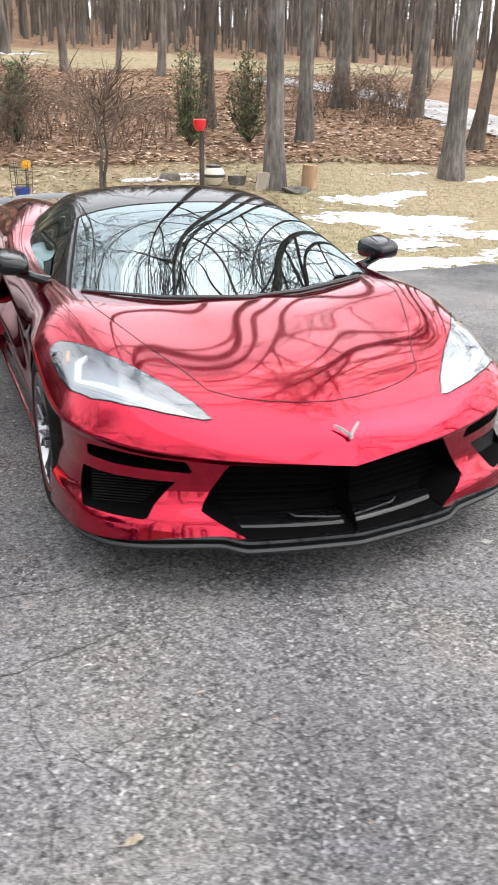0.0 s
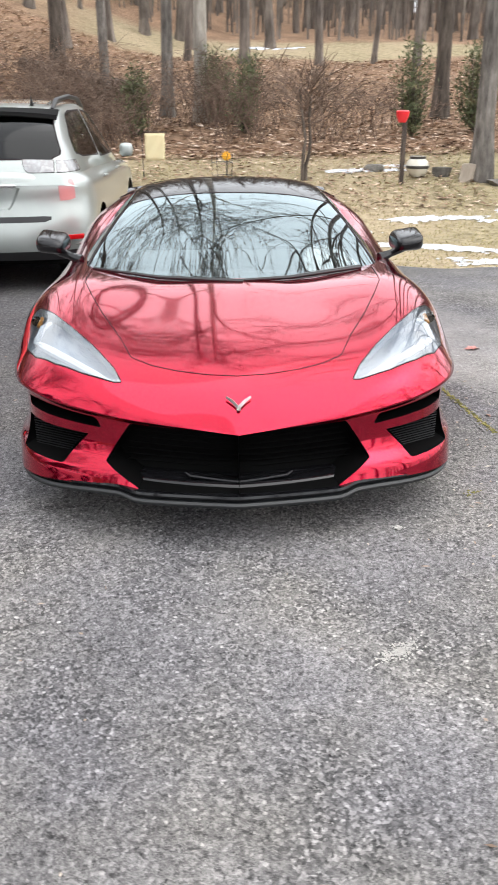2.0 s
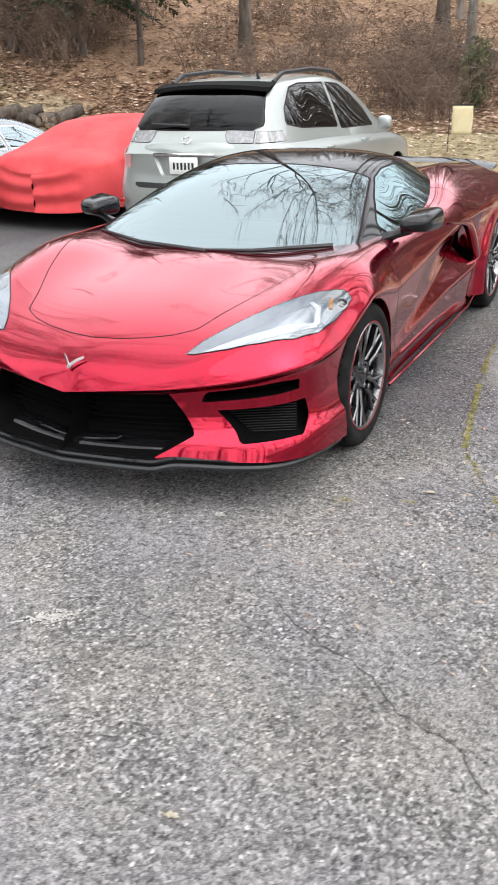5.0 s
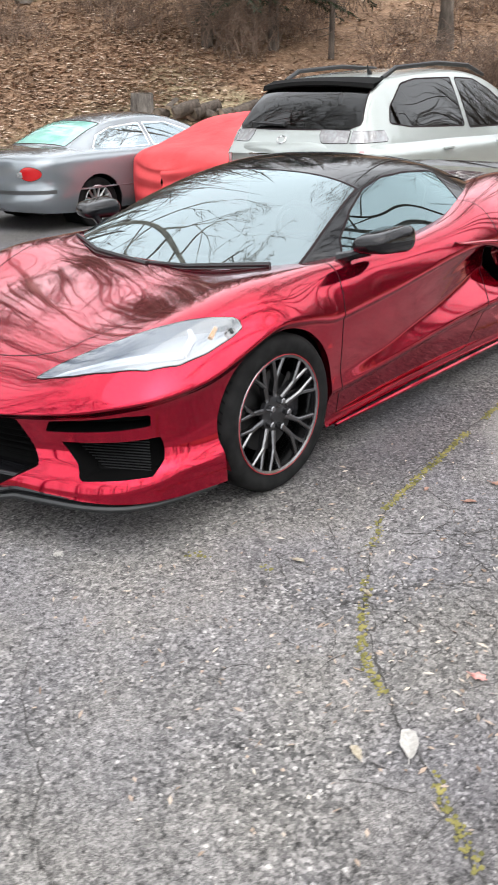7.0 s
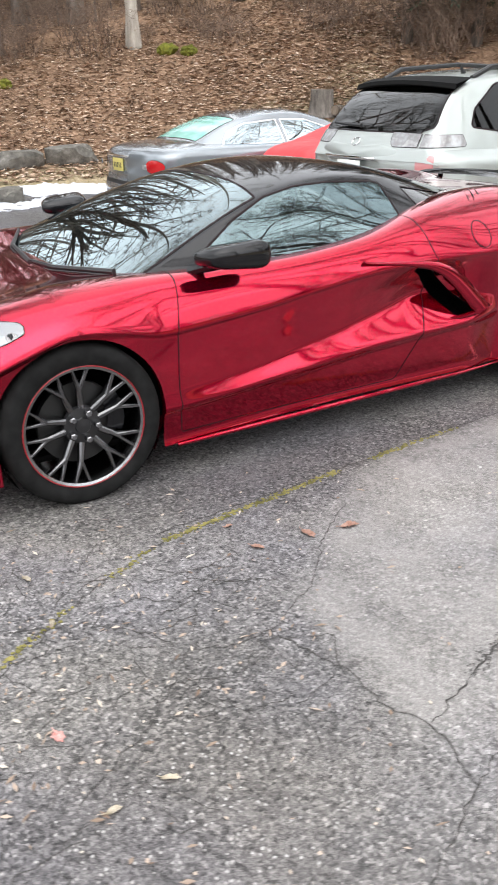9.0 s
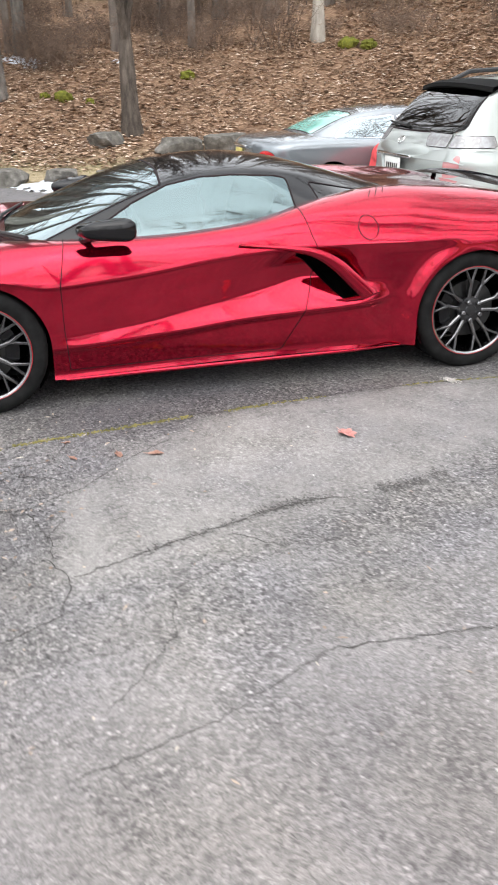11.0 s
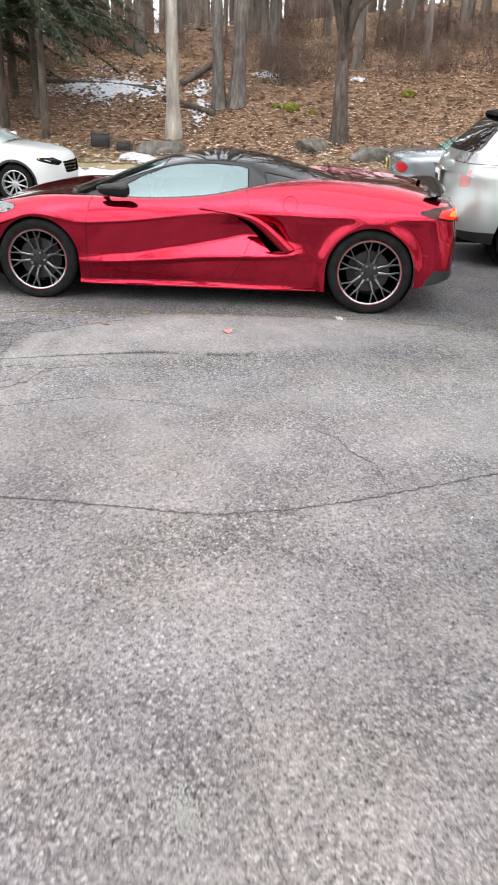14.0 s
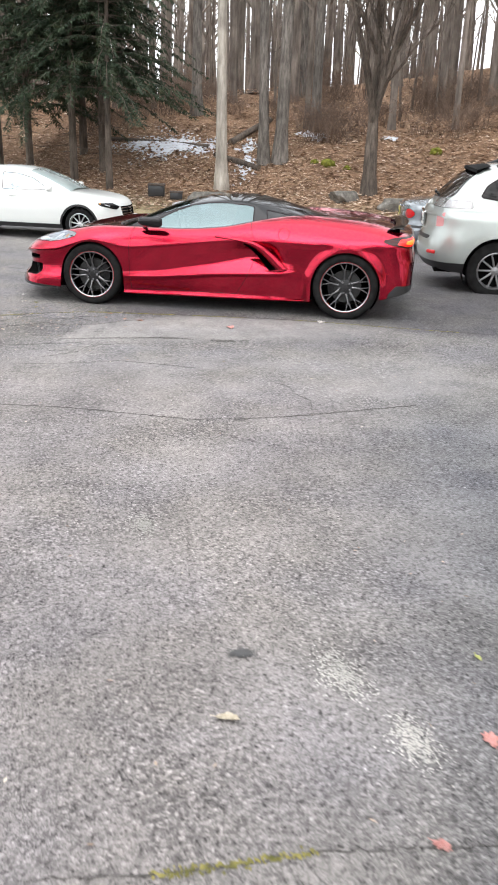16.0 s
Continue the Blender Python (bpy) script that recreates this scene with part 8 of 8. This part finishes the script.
def split_log(x, y, lift, r, length, turn, tilt, roll):
    """A split quarter of a log: two riven faces and a curved back of bark."""
    arc = [(r * math.cos(a), r * math.sin(a)) for a in np.linspace(0.0, 1.75, 6)]
    sec = [(0.0, 0.0)] + arc
    rng = random.Random(int(x * 50 + y * 90))
    n = len(sec)
    verts = [(q[0] + rng.uniform(-0.008, 0.008), (t - 0.5) * length + rng.uniform(-0.015, 0.015), q[1] + rng.uniform(-0.008, 0.008)) for t in (0, 0.5, 1) for q in sec]
    faces = [(a * n + k, a * n + (k + 1) % n, a * n + n + (k + 1) % n, a * n + n + k) for a in (0, 1) for k in (0, n - 1)] + [tuple(range(n))[::-1], tuple(range(2 * n, 3 * n))]
    o = mesh_of("split_log", verts, faces, M_split, None, "", flat=True)
    mesh_of("bark", verts, [(a * n + k, a * n + k + 1, a * n + n + k + 1, a * n + n + k) for a in (0, 1) for k in range(1, n - 1)], M_bark_dark, o, "rough grey bark")
    o.matrix_world = pose(x, y, height(x, y) + lift, tilt, roll, turn)
    return tagged(o, "split piece of firewood in a tumbled woodpile", "log", group="woodpile logs")


rng = random.Random(3)
for k in range(5):
    r = rng.uniform(0.08, 0.14)
    x, y = -10.25 + 0.27 * k + rng.uniform(-0.06, 0.06), 9.60 + 0.24 * k + rng.uniform(-0.08, 0.08)
    log("firewood_log", (x + 0.2, y - 0.2, height(x, y) + r * 0.7), (rng.uniform(-1, 0.3), rng.uniform(0.0, 1.0), rng.uniform(-0.05, 0.2)), rng.uniform(0.4, 0.7), r, "sawn grey log in a low woodpile", "log", "woodpile logs")
for k in range(16):
    a = rng.random()
    split_log(-10.20 + 1.35 * a + rng.gauss(0, 0.10), 9.45 + 1.25 * a + rng.gauss(0, 0.10), rng.uniform(0.02, 0.24) * (1.1 - a), rng.uniform(0.09, 0.17), rng.uniform(0.28, 0.46), rng.uniform(0, 180), rng.uniform(-35, 45), rng.uniform(-90, 90))
bm = bmesh.new()
x, y, z = -10.38, 9.30, height(-10.38, 9.30)
tube(bm, [(x, y, z - 0.06), (x, y, z + 0.05), (x + 0.02, y, z + 0.25), (x + 0.03, y, z + 0.44)], [0.30, 0.25, 0.225, 0.22], 16)
stump = tagged(part("weathered_stump", bm, M_bark), "weathered grey stump beside a tumbled woodpile", "stump")
bm = bmesh.new()
tube(bm, [(x + 0.03, y, z + 0.438), (x + 0.03, y, z + 0.446)], [0.20, 0.20], 16)
part("cut_face", bm, M_oldcut, stump, "weathered sawn end")
for p, d, L, r in (((-15.6, -5.0, 1.55), (0.18, 1, 0.10), 3.2, 0.07), ((-13.6, -0.2, 1.2), (-0.6, -1, 0.35), 1.6, 0.08), ((-9.6, 7.2, 1.0), (-0.8, 0.9, 0.28), 2.2, 0.05), ((-15.5, -1.3, 1.75), (-1, 0.4, 0.2), 2.4, 0.09), ((-5.2, 20.5, 2.5), (0.8, -0.5, 0.02), 4.0, 0.13)):
    z = height(p[0], p[1])
    k_ = L / math.hypot(d[0], d[1])
    rise = height(p[0] + d[0] * k_, p[1] + d[1] * k_) - z
    log("fallen_branch", (p[0], p[1], z + r * 0.5), (d[0] * k_, d[1] * k_, rise), L, r, "bare fallen branch lying on the leaves", "branch")
bm = bmesh.new()
tube(bm, [(4.70, 9.75, height(4.7, 9.75) - 0.03), (4.70, 9.75, height(4.7, 9.75) + 0.15), (4.71, 9.74, height(4.7, 9.75) + 0.34)], [0.135, 0.125, 0.125], 14)
tagged(part("tree_stump", bm, M_cut), "freshly cut upright log of orange wood beside the tree", "stump")

M_post = mat("dark_wood_post", (0.07, 0.055, 0.045), 0.85, build=bark_look((0.04, 0.03, 0.025), (0.13, 0.10, 0.08), 20))
M_redplastic = mat("red_plastic", (0.72, 0.02, 0.03), 0.35)
M_ceramic = mat("cream_glazed_ceramic", (0.62, 0.59, 0.50), 0.25, coat=0.4)
M_band = mat("dark_glaze_band", (0.06, 0.055, 0.05), 0.3)
M_blue = mat("blue_glazed_pot", (0.03, 0.06, 0.28), 0.3, coat=0.3)
M_yellow = mat("orange_yellow_petals", (0.75, 0.36, 0.02), 0.6)
M_wire = mat("dark_wire", (0.05, 0.05, 0.05), 0.5, 0.6)
M_flagcloth = mat("cream_flag_cloth", (0.66, 0.58, 0.36), 0.85)

feeder = tagged(new("bird_feeder"), "red feeder on a dark wooden post in the lawn", "bird feeder")
z = height(2.76, 9.45)
bm = box_bm((0.065, 0.065, 1.40 - z), (2.76, 9.45, 0.5 * (z + 1.40) - 0.02), 0.008)
part("post", bm, M_post, feeder)
bm = revolve([(-0.03, 0.0), (-0.03, 0.05), (0.0, 0.07), (0.07, 0.095), (0.125, 0.10), (0.14, 0.08), (0.145, 0.0)], 18, "Z")
bmesh.ops.translate(bm, vec=(2.71, 9.40, 1.315), verts=bm.verts)
part("feeder_head", bm, M_redplastic, feeder, "bright red plastic head")
bm = bmesh.new()
tube(bm, [(2.76, 9.45, z + 0.9), (2.76, 9.45, 1.36)], [0.012, 0.012], 6)
part("pole", bm, M_wire, feeder)
pot = tagged(new("garden_urn"), "cream glazed garden urn with dark bands on the lawn", "pot")
z = height(3.1, 9.9)
bm = revolve([(0, 0.0), (0.0, 0.10), (0.06, 0.15), (0.15, 0.185), (0.23, 0.16), (0.27, 0.115), (0.30, 0.125), (0.30, 0.10), (0.25, 0.09), (0.22, 0.0)], 28, "Z")
bmesh.ops.translate(bm, vec=(3.1, 9.9, z), verts=bm.verts)
part("urn_body", bm, M_ceramic, pot)
bm = revolve([(0.262, 0.127), (0.275, 0.124), (0.298, 0.130), (0.305, 0.116)], 28, "Z")
bmesh.ops.translate(bm, vec=(3.1, 9.9, z), verts=bm.verts)
part("urn_rim", bm, M_band, pot, "dark glazed rim")
bm = revolve([(0.118, 0.178), (0.130, 0.186), (0.150, 0.188), (0.165, 0.186)], 28, "Z")
bmesh.ops.translate(bm, vec=(3.1, 9.9, z), verts=bm.verts)
part("urn_band", bm, M_band, pot)
stand = tagged(new("plant_stand"), "blue pot in a wire cage with a yellow flower ornament", "planter")
z = height(0.02, 8.8)
bm = revolve([(0, 0.0), (0, 0.085), (0.15, 0.11), (0.17, 0.115), (0.17, 0.095), (0.12, 0.09), (0.12, 0.0)], 22, "Z")
bmesh.ops.translate(bm, vec=(0.0, 8.8, z + 0.10), verts=bm.verts)
part("pot", bm, M_blue, stand, "blue glazed pot")
for k in range(6):
    a = math.pi * k / 3
    bm = bmesh.new()
    tube(bm, [(0.13 * math.cos(a), 8.8 + 0.13 * math.sin(a), z), (0.14 * math.cos(a), 8.8 + 0.14 * math.sin(a), z + 0.3), (0.15 * math.cos(a), 8.8 + 0.15 * math.sin(a), z + 0.62)], [0.004] * 3, 5)
    part("wire", bm, M_wire, stand)
for zz in (0.1, 0.3, 0.48):
    bm = bmesh.new()
    tube(bm, [(0.14 * math.cos(a), 8.8 + 0.14 * math.sin(a), z + zz) for a in np.linspace(0, 2 * math.pi, 25)], [0.004] * 25, 5, False)
    part("wire_ring", bm, M_wire, stand)
bm = bmesh.new()
for k in range(10):
    a = 2 * math.pi * k / 10
    m = Matrix.Translation((0.06 + 0.035 * math.cos(a), 8.72, 0.86 + 0.035 * math.sin(a))) @ Matrix.Rotation(-a, 4, "Y") @ Matrix.Diagonal((0.035, 0.008, 0.016, 1))
    bmesh.ops.create_icosphere(bm, subdivisions=2, radius=1, matrix=m)
bmesh.ops.create_icosphere(bm, subdivisions=2, radius=0.022, matrix=Matrix.Translation((0.06, 8.715, 0.86)))
part("flower_ornament", bm, M_yellow, stand, "yellow flower-shaped ornament")
bm = bmesh.new()
tube(bm, [(0.06, 8.73, z), (0.06, 8.73, 0.85)], [0.005, 0.005], 5)
part("stake", bm, M_wire, stand)
flag = tagged(new("garden_flag"), "cream garden flag hung on a thin wire stand", "garden flag")
z = height(-1.05, 10.0)
bm = bmesh.new()
tube(bm, [(-1.24, 10.0, z), (-1.24, 10.0, z + 0.66), (-1.22, 10.0, z + 0.68), (-0.85, 10.0, z + 0.68)], [0.006] * 4, 6)
part("flag_stand", bm, M_wire, flag)
vs = [(-1.20 + 0.31 * i / 8, 10.0 + 0.012 * math.sin(i * 1.3 + j), z + 0.66 - 0.40 * j / 8) for j in range(9) for i in range(9)]
o = mesh_of("flag_cloth", vs, [(j * 9 + i, j * 9 + i + 1, j * 9 + i + 10, j * 9 + i + 9) for j in range(8) for i in range(8)], M_flagcloth, flag, "cream cloth with a faded pink print")
mod = o.modifiers.new("thick", "SOLIDIFY")
mod.thickness = 0.003
sapling = tagged(new("sapling"), "slender twin-stemmed bare sapling on the lawn", "tree")
bm = bmesh.new()
z = height(1.28, 9.7)
for dx in (-0.05, 0.05):
    tube(bm, [(1.28 + dx * 0.4, 9.7, z - 0.03), (1.28 + dx * 0.5, 9.7, z + 0.2), (1.28 + dx * 0.9 + 0.03, 9.7, z + 0.4), (1.28 + dx * 0.7 + 0.05, 9.71, z + 0.6), (1.28 + dx * 1.0 + 0.01, 9.72, z + 0.9), (1.28 + dx * 1.8, 9.75, z + 1.3)], [0.035, 0.028, 0.025, 0.023, 0.020, 0.016], 8)
part("stem", bm, M_bark_dark, sapling, "two twisted dark stems")
bm = bmesh.new()
rng = random.Random(6)
for k in range(34):
    a = rng.uniform(0, 6.28)
    grow(bm, rng, Vector((1.28, 9.73, z + rng.uniform(0.75, 1.3))), Vector((math.cos(a), math.sin(a), rng.uniform(0.3, 1.2))).normalized(), rng.uniform(0.35, 0.7), 0.011, 1, 2, 5)
part("crown", bm, M_twig, sapling, "dense brown twig crown")
for k, (x, y, sx, sy, sz) in enumerate(((-11.4, -2.45, 0.35, 0.4, 0.26), (-11.2, -1.9, 0.25, 0.3, 0.16))):
    o = part("storage_box", box_bm((sx, sy, sz), (0, 0, sz / 2), 0.02), M_satin)
    o.matrix_world = pose(x, y, height(x, y) - 0.01, 0, 0, 12)
    tagged(o, "small dark storage box at the foot of the slope", "box")
    part("box_lid", box_bm((sx + 0.03, sy + 0.03, 0.04), (0, 0, sz + 0.015), 0.012), M_post, o)
M_green = mat("bright_green_moss", (0.13, 0.13, 0.035), 0.95, spec=0.1, build=bark_look((0.045, 0.050, 0.014), (0.22, 0.22, 0.035), 20))
for k, (x, y, r) in enumerate(((-15.35, 8.5, 0.24), (-14.95, 8.85, 0.20), (-15.0, 4.5, 0.17), (-13.9, 1.62, 0.20), (-14.0, 1.25, 0.11), (-13.7, 2.15, 0.10))):
    bm = bmesh.new()
    bmesh.ops.create_icosphere(bm, subdivisions=3, radius=1)
    for v in bm.verts:
        d = 1 + 0.35 * noise.noise(v.co * 2.2 + Vector((k, 0, 0))) + 0.2 * noise.noise(v.co * 6)
        v.co = Vector((v.co.x * r * d, v.co.y * r * d, v.co.z * r * 0.75 * d))
    o = part("moss_cushion", bm, M_green)
    o.matrix_world = pose(x, y, height(x, y))
    tagged(o, "green moss cushion among the fallen leaves", "moss", group="moss cushions")
